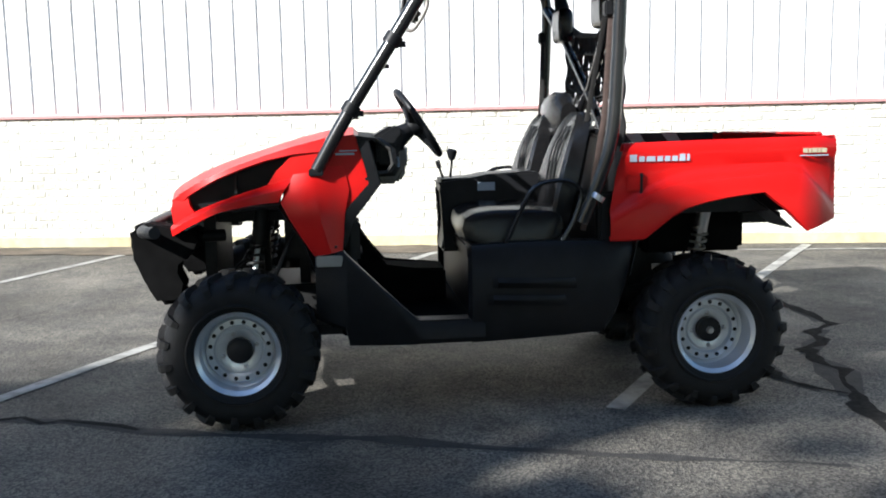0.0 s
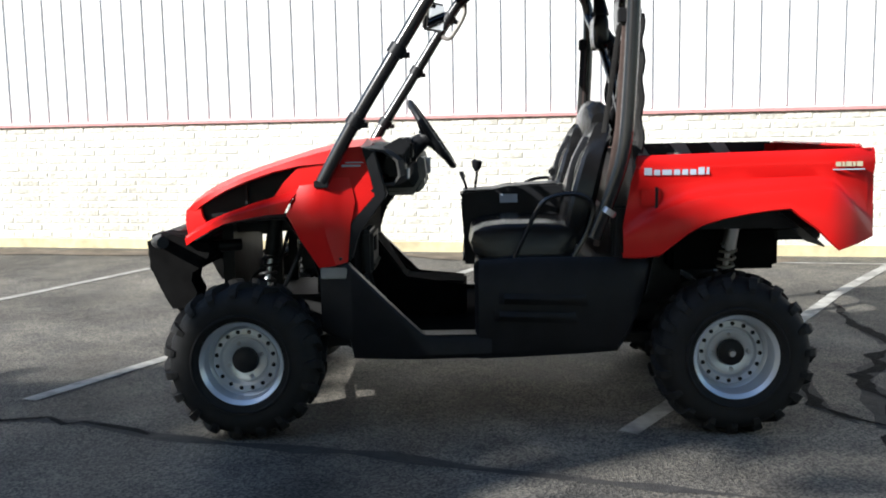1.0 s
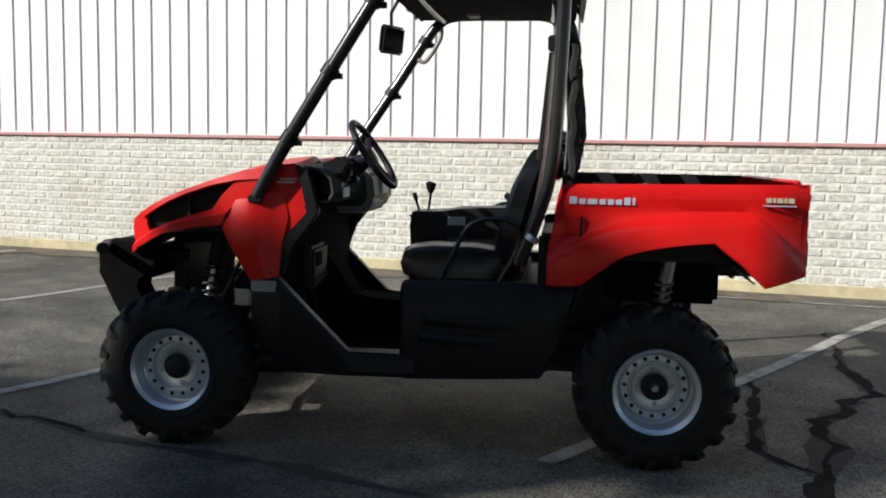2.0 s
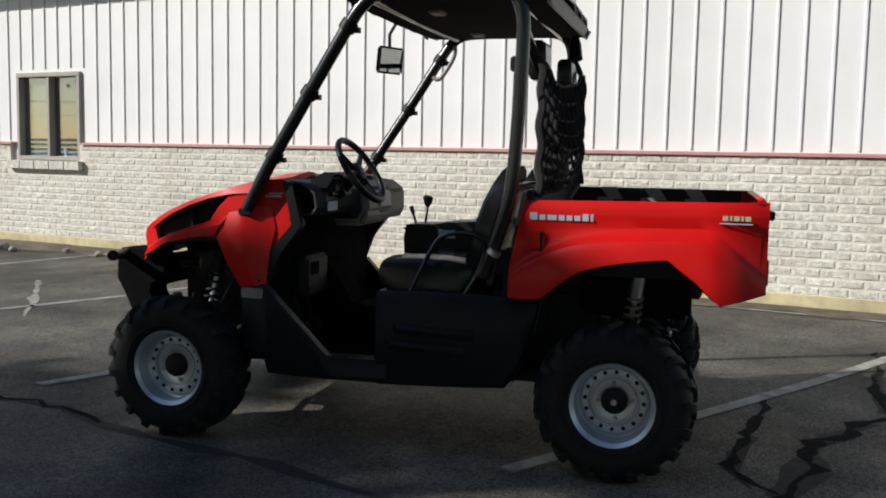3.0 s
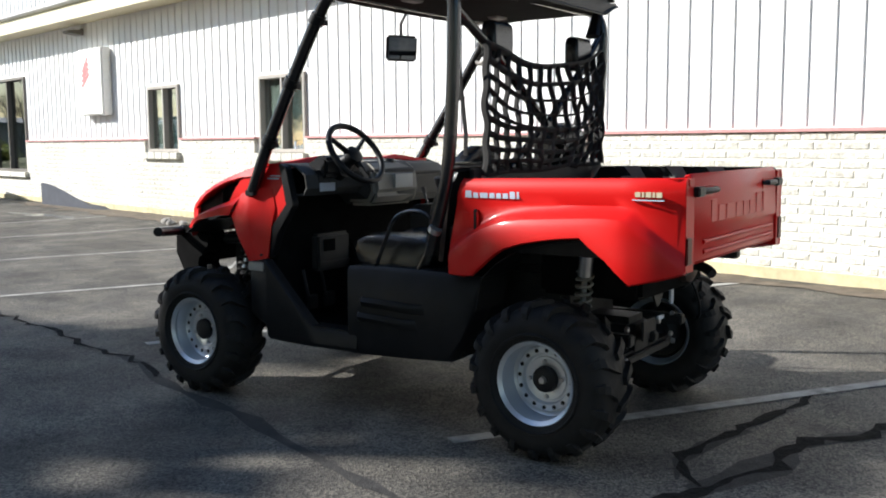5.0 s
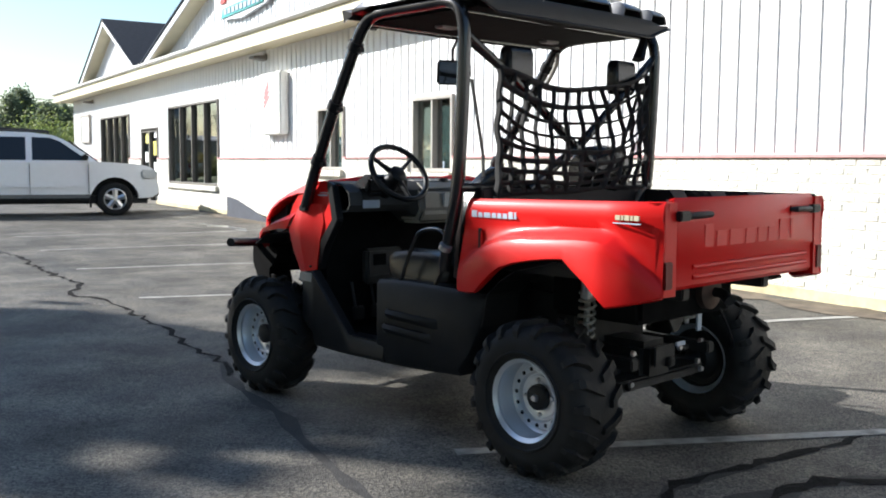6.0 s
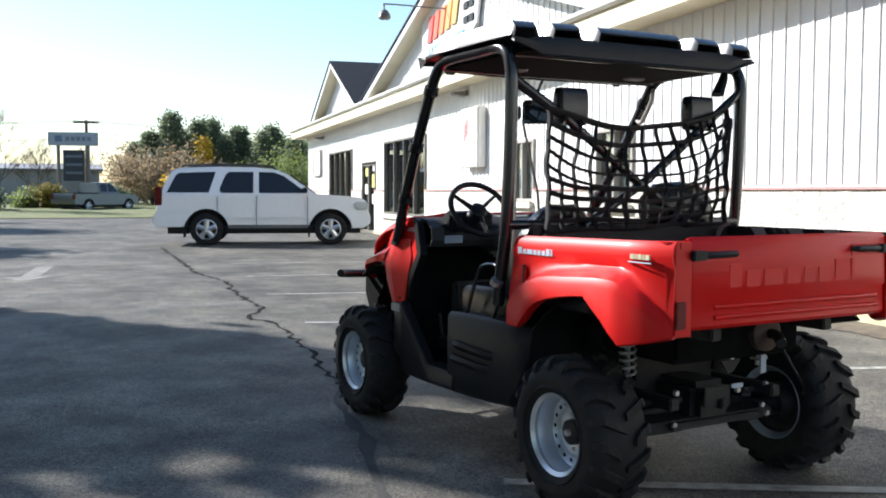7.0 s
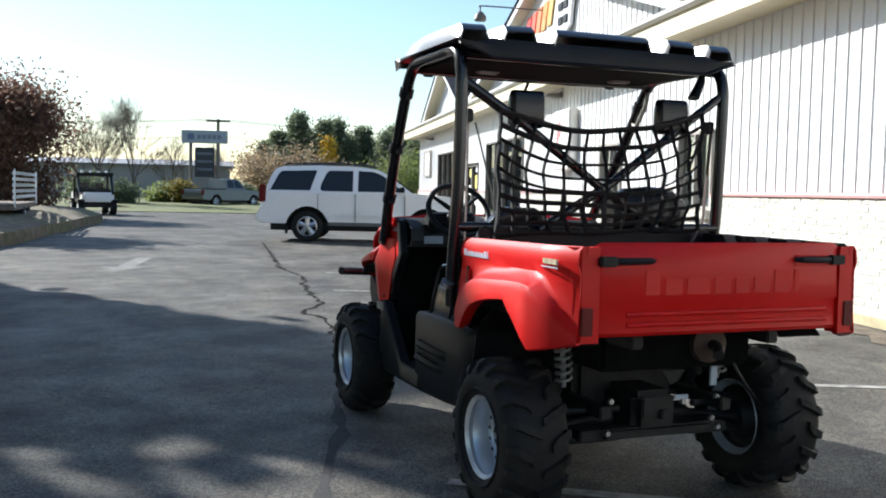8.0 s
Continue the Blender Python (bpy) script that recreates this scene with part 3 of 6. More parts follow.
def build_wheel(width, hub_out, deep):
    """A wheel at the origin, its outer face towards -y."""
    w = width / 2
    bm = bmesh.new()
    lathe(bm, [(-w + 0.012, 0.150), (-w, 0.166), (-w + 0.006, 0.170), (-w + 0.016, 0.160), (-w + deep + 0.070, 0.150), (-w + deep + 0.080, 0.136), (-w + deep + 0.060, 0.127), (-w + deep + 0.059, 0.104), (-w + deep + 0.074, 0.096), (-w + deep + 0.074, 0.090), (-w + deep + 0.066, 0.086), (-w + deep + 0.066, 0.058), (-w + deep + 0.070, 0.050), (-w + deep + 0.070, 0.004), (-w + deep + 0.11, 0.004), (-w + deep + 0.11, 0.12), (w - 0.03, 0.145), (w, 0.166), (w - 0.006, 0.17), (-w + 0.03, 0.158)], 44, close=True)
    wheel = part("wheel", bm, STEEL, None, "silver painted steel wheel", smooth=True)
    bm = bmesh.new()
    prof = [(-w + 0.010, 0.160), (-w - 0.004, 0.178), (-w - 0.012, 0.205), (-w - 0.014, 0.232), (-w - 0.006, 0.262), (-w + 0.012, 0.284), (-w + 0.04, 0.296), (0, 0.302),
            (w - 0.04, 0.296), (w - 0.012, 0.284), (w + 0.006, 0.262), (w + 0.014, 0.232), (w + 0.012, 0.205), (w - 0.01, 0.160)]
    lathe(bm, prof, 64, close=True)
    lathe(bm, [(-w - 0.010, 0.188), (-w - 0.018, 0.192), (-w - 0.018, 0.197), (-w - 0.010, 0.201)], 64, close=True)
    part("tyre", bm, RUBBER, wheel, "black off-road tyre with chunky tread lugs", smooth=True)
    n = 19
    lug_meshes = {}
    for s in (-1, 1):
        for long in (True, False):
            lb = bmesh.new()
            rows = []
            path = [(0.004 if long else 0.035, 0.318, 0.0), (0.05, 0.320, 0.07), (w - 0.022, 0.314, 0.15), (w - 0.001, 0.300, 0.165), (w + 0.011, 0.278, 0.165), (w + 0.012, 0.252 if long else 0.264, 0.16)]
            for i, (y, r, tw) in enumerate(path):
                dn = 0.027 if i < 3 else 0.022
                hw = (0.055, 0.060, 0.066, 0.066, 0.060, 0.050)[i]
                ring = []
                for a, low in ((-hw, 1), (-hw * 0.8, 0), (hw * 0.8, 0), (hw, 1)):
                    rr, yy = r, y
                    if low:
                        if i < 3:
                            rr = r - dn
                        else:
                            rr, yy = r - 0.008, y - dn
                    ring.append((rr * math.cos(tw + a), s * yy, rr * math.sin(tw + a)))
                rows.append(ring)
            vs = skin(lb, rows)
            lb.faces.new(vs[0][::-1])
            lb.faces.new(vs[-1])
            bmesh.ops.recalc_face_normals(lb, faces=lb.faces[:])
            me = bpy.data.meshes.new("tread_lug")
            lb.to_mesh(me)
            lb.free()
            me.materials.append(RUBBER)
            lug_meshes[s, long] = me
        for k in range(n):
            lug = new("tread_lug", lug_meshes[s, k % 2 == 0])
            lug.parent = wheel
            lug.rotation_euler = (0, -(k + (0.5 if s > 0 else 0)) * math.tau / n, 0)
    cap = part("hub_cap", lathe(bmesh.new(), [(-w + deep + 0.070, 0.053), (-w + deep + hub_out, 0.051), (-w + deep + hub_out - 0.006, 0.040), (-w + deep + hub_out - 0.006, 0.002)], 28), BLACK, wheel, "black hub cap", smooth=True)
    hole = None
    for k in range(16):
        a = k * math.tau / 16
        if hole is None:
            hb = bmesh.new()
            lathe(hb, [(-0.0025, 0.0085), (0.006, 0.0095)], 10)
            hole = part("vent_hole", hb, BLACK, wheel)
        else:
            hole2 = hole.copy()
            scene.collection.objects.link(hole2)
            hole = hole2
        hole.location = (0.1155 * math.cos(a), -w + deep + 0.060, 0.1155 * math.sin(a))
    part("backing_plate", lathe(bmesh.new(), [(w - 0.060, 0.02), (w - 0.050, 0.130), (w - 0.030, 0.140), (w - 0.052, 0.147), (w - 0.075, 0.147)], 32), DARKSTEEL, wheel, "dark brake backing plate", smooth=True)
    for k in range(4):
        a = k * math.tau / 4 + 0.5
        nb = bmesh.new()
        lathe(nb, [(-w + deep + 0.078, 0.010), (-w + deep + 0.055, 0.009), (-w + deep + 0.052, 0.006)], 6, centre=(0.070 * math.cos(a), 0, 0.070 * math.sin(a)))
        part("lug_nut", nb, ZINC, wheel)
    return wheel


def put_wheel(wheel, x, y, spin, outer):
    wheel.parent = UTV
    wheel.matrix_basis = pose(x, y, 0.312, 0, spin, 0 if outer < 0 else 180)


front_wheel = build_wheel(0.20, 0.052, 0.008)
put_wheel(front_wheel, -0.967, -0.609, 10, -1)
put_wheel(copy_thing(front_wheel, pose(0, 0, 0)), -0.967, 0.609, 40, 1)
rear_wheel = build_wheel(0.235, 0.048, 0.028)
put_wheel(rear_wheel, 0.967, -0.580, 25, -1)
put_wheel(copy_thing(rear_wheel, pose(0, 0, 0)), 0.967, 0.580, 70, 1)
for wh in [o for o in UTV.children if o.name.startswith("wheel")]:
    if abs(wh.location.x - 0.965) < 0.1:
        bm = bmesh.new()
        lathe(bm, [(-0.062, 0.012), (-0.04, 0.018), (-0.03, 0.018), (-0.03, 0.004)], 12)
        part("axle_nut", bm, ZINC, wh)


# cargo bed
def bed_side(s):
    xs = [0.535, 0.60, 0.67, 0.73, 0.78, 0.83, 0.91, 1.0, 1.08, 1.156, 1.2, 1.257, 1.30, 1.348, 1.44, 1.515]
    low = [0.70, 0.70, 0.708, 0.758, 0.797, 0.826, 0.850, 0.867, 0.878, 0.884, 0.848, 0.807, 0.765, 0.722, 0.742, 0.762]
    crest = [0.79, 0.845, 0.885, 0.912, 0.928, 0.94, 0.95, 0.955, 0.96, 0.964, 0.966, 0.966, 0.964, 0.955, 0.87, 0.795]
    out = [0.012, 0.03, 0.044, 0.055, 0.06, 0.064, 0.068, 0.07, 0.07, 0.07, 0.07, 0.07, 0.068, 0.062, 0.03, 0.004]
    rows = []
    for i, x in enumerate(xs):
        top = 1.094 + 0.016 * (x - 0.535)
        lean = 0.058 * ease(0.9, 0.535, x)
        f, c, lo = out[i], crest[i], low[i]
        lean_at = lambda z: lean * max(0, (z - 0.88) / 0.21)
        prof = [(0.568, top - 0.03), (0.570, top), (0.592, top + 0.002), (0.606, top - 0.016), (0.612, top - 0.06), (0.600, top - 0.10), (0.604, c + 0.035), (0.606 + f * 0.25, c + 0.012), (0.606 + f * 0.8, c - 0.004),
                (0.606 + f, c - 0.03 - 0.1 * max(0, c - lo - 0.1)), (0.606 + f * 1.02, lo + 0.006), (0.600 + f * 0.9, lo), (0.585 + f * 0.5, lo + 0.012)]
        rows.append([(x + lean_at(z), s * (y + 0.03 - 0.045 * ease(1.38, 1.515, x)), z) for y, z in prof])
    return thick(bm_rows(rows), 0.006)


def bm_rows(rows):
    bm = bmesh.new()
    skin(bm, rows)
    return bm


def decal_bars(name, mat, x0, x1, widths, z0, z1, y, parent, tall):
    """Plain blocks of uneven width in the place of lettering, on a side panel, each a part of its own."""
    k = (x1 - x0) / (sum(widths) + 0.28 * len(widths))
    x = x0
    for i, w in enumerate(widths):
        t = z1 if i in tall else z0 + 0.74 * (z1 - z0)
        part(name, boxes((x, x + w * k, y - 0.0015, y + 0.006, z0, t)), mat, parent)
        x += (w + 0.28) * k


bed = part("cargo_bed", thick(bm_rows([[(0.60, y, z) for y, z in ((-0.57, 1.075), (-0.57, 0.80), (0.57, 0.80), (0.57, 1.075))], [(1.475, y, z) for y, z in ((-0.57, 1.09), (-0.57, 0.80), (0.57, 0.80), (0.57, 1.09))]]), 0.012), BLACK, UTV, "black plastic bed liner with grey wall ribs")
for s in (-1, 1):
    side = part("side_panel", bed_side(s), RED, bed, "red plastic bed side with flared wheel arch", smooth=True)
    part("fuel_hatch", boxes((0.60, 0.68, *sorted((s * 0.636, s * 0.643)), 0.90, 0.965)), RED, side, bevel=0.004)
    part("hatch_slot", boxes((0.657, 0.668, *sorted((s * 0.636, s * 0.6455)), 0.885, 0.975)), BLACK, side)
    decal_bars("side_badge", WHITE_DECAL, 0.615, 0.872, (1.0, 0.8, 1.25, 0.8, 0.75, 0.8, 0.8, 0.35), 1.021, 1.049, s * 0.6405 if s < 0 else 0.636, side, (0, 6, 7))
    decal_bars("corner_badge", GOLD_DECAL, 1.345, 1.452, (1.0, 0.45, 1.0, 0.45, 1.0), 1.042, 1.060, s * 0.6405 if s < 0 else 0.636, side, (0, 1, 2, 3, 4))
    part("corner_badge_line", boxes((1.335, 1.455, *sorted((s * 0.6385, s * 0.643)), 1.029, 1.033)), WHITE_DECAL, side)
part("headboard", boxes((0.585, 0.605, -0.57, 0.57, 0.74, 1.135)), BLACK, bed, bevel=0.004)
part("bed_rail", boxes((0.60, 1.495, 0.545, 0.566, 1.04, 1.120)), BLACK, bed, "black rail along the bed", bevel=0.006)
# pale slips that put sunlit patches into the rail's colour
for x in (0.80, 1.02, 1.22):
    bm = bmesh.new()
    prism(bm, [(x, 1.06), (x + 0.07, 1.06), (x + 0.03, 1.1215), (x - 0.05, 1.1215)], 0.5435, 0.5675)
    part("rail_patch", bm, GREY_PLASTIC, bed, "pale patch of painted sunlight")
for y in (-0.42, -0.25, -0.08, 0.09, 0.26, 0.43):
    part("floor_rib", boxes((0.63, 1.45, y - 0.03, y + 0.03, 0.812, 0.826)), BLACK, bed)
for x in (0.78, 1.0, 1.22):
    for s in (-1, 1):
        part("wall_rib", boxes((x - 0.04, x + 0.04, *sorted((s * 0.535, s * 0.558)), 0.82, 1.07)), GREY_PLASTIC, bed)

# tailgate, a shell with rounded edges, a lower step and two long ribs
rows = []
for y in (-0.511, -0.497, 0.497, 0.511):
    e = 0.008 if abs(y) > 0.5 else 0.0
    rows.append([(1.475, y, 1.118 - e), (1.498 - e, y, 1.124 - e), (1.510 - e, y, 1.108), (1.518 - e, y, 0.915), (1.508 - e, y, 0.902), (1.512 - e, y, 0.80), (1.500 - e, y, 0.786), (1.475, y, 0.786)])
gate = part("tailgate", thick(bm_rows(rows), 0.006), RED, bed, "red tailgate with embossed blocks and two ribs", smooth=True)
for z in (0.866, 0.828):
    bm = bmesh.new()
    tube(bm, [(1.509, -0.40, z), (1.512, -0.385, z), (1.512, 0.44, z), (1.509, 0.455, z)], 0.010, 8)
    part("gate_rib", bm, RED, gate, smooth=True)
letters = [(-0.335, -0.272, 0.09), (-0.255, -0.18, 0.065), (-0.165, -0.065, 0.065), (-0.05, 0.025, 0.065), (0.04, 0.105, 0.065), (0.12, 0.195, 0.065), (0.21, 0.285, 0.09), (0.30, 0.325, 0.09)]
for a, b, h in letters:
    part("embossed_block", boxes((1.508, 1.5175, a, b, 0.933, 0.933 + h)), RED, gate, bevel=0.003)
for s in (-1, 1):
    # corner post, lamp recess and latch on each side
    bm = bmesh.new()
    skin(bm, [[(1.44, s * 0.604, z), (1.490, s * 0.598, z), (1.512 + 0.006 * (1.1 - z), s * 0.578, z), (1.516 + 0.006 * (1.1 - z), s * 0.512, z), (1.45, s * 0.512, z)] for z in (0.768, 0.79, 0.90, 1.0, 1.095, 1.108)])
    post = part("corner_post", thick(bm, 0.006), RED, bed, smooth=True)
    part("tail_lamp", boxes((1.508, 1.522, *sorted((s * 0.535, s * 0.582)), 0.795, 0.895)), TAIL, post, "dark red tail lamp", bevel=0.004)
    part("latch_recess", boxes((1.503, 1.5155, *sorted((s * 0.30, s * 0.50)), 1.030, 1.082)), RED, gate, bevel=0.005)
    latch = part("latch", boxes((1.510, 1.540, *sorted((s * 0.455, s * 0.52)), 1.040, 1.076)), BLACK, gate, "black latch handle", bevel=0.005)
    bm = bmesh.new()
    tube(bm, [(1.522, s * 0.46, 1.058), (1.536, s * 0.40, 1.059), (1.532, s * 0.32, 1.06), (1.515, s * 0.30, 1.06)], [0.014, 0.013, 0.012, 0.008], 8)
    part("latch_lever", bm, BLACK, latch, smooth=True)

# nose: hood, grille openings, fenders
def hood_rows():
    rows = []
    for x, zc, ze, w in ((-1.225, 0.80, 0.785, 0.43), (-1.235, 0.86, 0.845, 0.45), (-1.230, 0.915, 0.900, 0.465), (-1.19, 0.945, 0.930, 0.485), (-1.12, 0.986, 0.970, 0.51), (-1.05, 1.018, 1.003, 0.53), (-0.955, 1.054, 1.040, 0.55), (-0.84, 1.092, 1.078, 0.565), (-0.726, 1.126, 1.112, 0.572), (-0.60, 1.157, 1.142, 0.575), (-0.49, 1.170, 1.152, 0.572), (-0.47, 1.150, 1.130, 0.57)):
        row = []
        for k in range(13):
            u = -1 + k / 6
            z = ze + (zc - ze) * (1 - u * u) + 0.016 * (ease(0.42, 0.5, abs(u)) - ease(0.62, 0.72, abs(u)))
            row.append((x - 0.035 * (1 - u * u) * ease(-0.8, -1.2, x), u * w, z))
        rows.append(row)
    return rows


hood = part("hood", thick(bm_rows(hood_rows()), 0.01), RED, UTV, "red plastic hood", smooth=True)
for s in (-1, 1):
    # strip over the side opening
    up = [(-1.230, 0.900), (-1.19, 0.930), (-1.12, 0.970), (-1.05, 1.003), (-0.955, 1.040), (-0.84, 1.078), (-0.726, 1.112), (-0.60, 1.142)]
    dn = [(-1.195, 0.880), (-1.165, 0.917), (-1.10, 0.955), (-1.04, 0.986), (-0.95, 1.022), (-0.84, 1.058), (-0.735, 1.08), (-0.60, 1.09)]
    wd = [0.465, 0.485, 0.51, 0.53, 0.55, 0.565, 0.572, 0.575]
    part("hood_edge", thick(bm_rows([[(a[0], s * w, a[1]), (b[0], s * (w + 0.012), b[1])] for a, b, w in zip(up, dn, wd)]), 0.012), RED, hood, smooth=True)
    # dark side opening with the headlamp behind it
    bm = bmesh.new()
    prism(bm, [(-1.20, 0.835), (-1.17, 0.92), (-0.95, 1.03), (-0.745, 1.09), (-0.70, 1.09), (-0.78, 0.95), (-1.0, 0.88), (-1.13, 0.83), (-1.17, 0.815)], s * 0.38, s * 0.47)
    part("grille_opening", bm, BLACK, hood, "black side grille")
    part("grille_rib", boxes((-0.975, -0.965, *sorted((s * 0.46, s * 0.50)), 0.925, 1.01)), DARKSTEEL, hood)
    # red cheeks before and behind the opening
    bm = bmesh.new()
    skin(bm, [[(-0.845, s * 0.566, 0.950), (-0.79, s * 0.571, 0.965), (-0.735, s * 0.576, 0.985), (-0.62, s * 0.582, 1.0)], [(-0.80, s * 0.568, 1.015), (-0.75, s * 0.574, 1.03), (-0.70, s * 0.578, 1.045), (-0.62, s * 0.582, 1.05)],
              [(-0.740, s * 0.574, 1.072), (-0.71, s * 0.576, 1.080), (-0.67, s * 0.578, 1.088), (-0.60, s * 0.58, 1.10)]])
    part("hood_cheek", thick(bm, 0.012), RED, hood, smooth=True)
    bm = bmesh.new()
    skin(bm, [[(-1.228, s * 0.466, 0.905), (-1.165, s * 0.487, 0.918)], [(-1.236, s * 0.462, 0.86), (-1.155, s * 0.50, 0.88)], [(-1.23, s * 0.455, 0.80), (-1.135, s * 0.515, 0.85)]])
    part("nose_cheek", thick(bm, 0.012), RED, hood, smooth=True)
    # fender band over the wheel
    up = [(-1.245, 0.79), (-1.19, 0.822), (-1.115, 0.860), (-1.03, 0.893), (-0.93, 0.926), (-0.831, 0.956), (-0.735, 0.99)]
    dn = [(-1.235, 0.755), (-1.165, 0.795), (-1.09, 0.832), (-1.03, 0.858), (-0.93, 0.878), (-0.86, 0.890), (-0.795, 0.892)]
    wd = [0.45, 0.52, 0.565, 0.59, 0.60, 0.60, 0.59]
    rows = [[(a[0], s * (w - 0.05), a[1] + 0.005), (a[0], s * (w - 0.01), a[1]), ((a[0] + b[0]) / 2, s * (w + 0.018), (a[1] + b[1]) / 2 + 0.006), (b[0], s * (w + 0.022), b[1]), (b[0], s * (w - 0.02), b[1] + 0.008)] for a, b, w in zip(up, dn, wd)]
    part("fender", thick(bm_rows(rows), 0.008), RED, UTV, "red front fender", smooth=True)
    # folded side panel behind it
    rows = [[(-0.735, 0.585, 1.0), (-0.788, 0.604, 0.890), (-0.735, 0.612, 0.790), (-0.662, 0.615, 0.675)],
            [(-0.69, 0.600, 1.006), (-0.72, 0.622, 0.90), (-0.68, 0.628, 0.795), (-0.625, 0.628, 0.680)],
            [(-0.640, 0.605, 1.012), (-0.645, 0.632, 0.905), (-0.625, 0.636, 0.80), (-0.592, 0.632, 0.686)],
            [(-0.60, 0.590, 1.03), (-0.585, 0.598, 0.925), (-0.575, 0.602, 0.81), (-0.565, 0.61, 0.690)],
            [(-0.535, 0.575, 1.03), (-0.515, 0.578, 0.935), (-0.535, 0.588, 0.84), (-0.548, 0.60, 0.694)]]
    part("cowl_panel", thick(bm_rows([[(x, s * y, z) for x, y, z in r] for r in rows]), 0.008), RED, UTV, "red side cowl", smooth=True)
    bm = bmesh.new()
    prism(bm, [(-0.66, 1.105), (-0.49, 1.155), (-0.425, 0.955), (-0.525, 0.845), (-0.60, 0.93), (-0.61, 1.02)], s * 0.556, s * 0.572)
    cowl = part("upper_cowl", bm, RED, UTV, "red upper cowl with a pale badge", bevel=0.004)
    part("cowl_badge", boxes((-0.565, -0.49, *sorted((s * 0.570, s * 0.5745)), 1.072, 1.080), (-0.55, -0.48, *sorted((s * 0.570, s * 0.5745)), 1.086, 1.091)), WHITE_DECAL, cowl)
    for x, z in ((-0.445, 0.975), (-0.51, 0.865), (-0.575, 0.71), (-0.645, 0.69)):
        part("screw", lathe(bmesh.new(), [(s * 0.568, 0.007), (s * (0.577 if z > 0.8 else 0.62), 0.006)], 10, centre=(x, 0, z)), BLACK, cowl)
    bm = bmesh.new()
    prism(bm, [(-0.485, 1.15), (-0.43, 1.13), (-0.385, 0.955), (-0.50, 0.82), (-0.535, 0.70), (-0.565, 0.69), (-0.545, 0.84), (-0.43, 0.955)], s * 0.545, s * 0.585)
    part("cowl_trim", bm, BLACK, UTV, bevel=0.006)
    # black inner liner over the front wheel
    bm = bmesh.new()
    skin(bm, [[(x, s * y, z) for y in (0.30, 0.57)] for x, z in ((-1.17, 0.79), (-1.06, 0.85), (-0.93, 0.868), (-0.80, 0.87), (-0.70, 0.72), (-0.66, 0.60))])
    part("wheel_liner", thick(bm, 0.006), BLACK, UTV)
    bm = bmesh.new()
    skin(bm, [[(x, s * y, z) for y in (0.40, 0.60)] for x, z in ((0.63, 0.55), (0.66, 0.69), (0.73, 0.755), (0.83, 0.815), (1.0, 0.855), (1.15, 0.872), (1.25, 0.80), (1.33, 0.73))])
    part("wheel_liner", thick(bm, 0.006), BLACK, UTV)

# bumper
bm = bmesh.new()
tube(bm, smooth_path([(-1.265, -0.665, 0.792), (-1.30, -0.61, 0.787), (-1.35, -0.48, 0.778), (-1.375, -0.25, 0.775), (-1.38, 0, 0.775), (-1.375, 0.25, 0.775), (-1.35, 0.48, 0.778), (-1.30, 0.61, 0.787), (-1.265, 0.665, 0.792)]), 0.024, 12)
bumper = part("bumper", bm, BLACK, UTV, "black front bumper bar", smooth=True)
for s in (-1, 1):
    bm = bmesh.new()
    prism(bm, [(-1.41, 0.79), (-1.36, 0.81), (-1.30, 0.80), (-1.14, 0.775), (-1.12, 0.73), (-1.14, 0.685), (-1.20, 0.675), (-1.24, 0.65), (-1.25, 0.60), (-1.225, 0.545), (-1.19, 0.50), (-1.24, 0.47), (-1.31, 0.465), (-1.36, 0.55), (-1.40, 0.66), (-1.415, 0.74)], *sorted((s * 0.31, s * 0.45)))
    part("bumper_leg", bm, MATT, bumper, "thick hooked black bumper leg", bevel=0.02, smooth=True)
    bm = bmesh.new()
    tube(bm, [(-1.34, s * 0.39, 0.745), (-1.20, s * 0.36, 0.735), (-1.05, s * 0.30, 0.735)], 0.026, 10)
    part("bumper_arm", bm, BLACK, bumper, smooth=True)
part("bumper_cover", boxes((-1.36, -1.28, -0.31, 0.31, 0.60, 0.745)), MATT, bumper, bevel=0.02)

# floor, sills and side covers
part("floor_pan", boxes((-0.56, 0.10, -0.565, 0.565, 0.335, 0.375)), MATT, UTV, bevel=0.006)
part("belly_plate", boxes((-0.95, 1.10, -0.34, 0.34, 0.29, 0.335)), DARKSTEEL, UTV, bevel=0.006)
bm = bmesh.new()
prism(bm, [(-0.60, 0.37), (-0.54, 0.37), (-0.525, 0.80), (-0.50, 1.12), (-0.58, 1.12)], -0.55, 0.55)
part("firewall", bm, MATT, UTV)
part("front_frame", boxes((-1.20, -0.58, -0.24, 0.24, 0.36, 0.50), (-0.80, -0.62, -0.26, 0.26, 0.62, 0.95)), DARKSTEEL, UTV, bevel=0.008)
for s in (-1, 1):
    for x in (-1.12, -0.92, -0.72):
        part("frame_post", boxes((x - 0.022, x + 0.022, *sorted((s * 0.16, s * 0.20)), 0.50, 0.82)), DARKSTEEL, UTV)
    part("frame_rail", boxes((-1.15, -0.62, *sorted((s * 0.155, s * 0.205)), 0.78, 0.82)), DARKSTEEL, UTV)
    bm = bmesh.new()
    tube(bm, smooth_path([(-1.05, s * 0.22, 0.52), (-1.0, s * 0.27, 0.60), (-0.90, s * 0.25, 0.66), (-0.86, s * 0.22, 0.78)]), 0.008, 6)
    part("coolant_hose", bm, BLACK, UTV, smooth=True)
part("radiator", boxes((-1.14, -1.09, -0.27, 0.27, 0.50, 0.86)), DARKSTEEL, UTV)
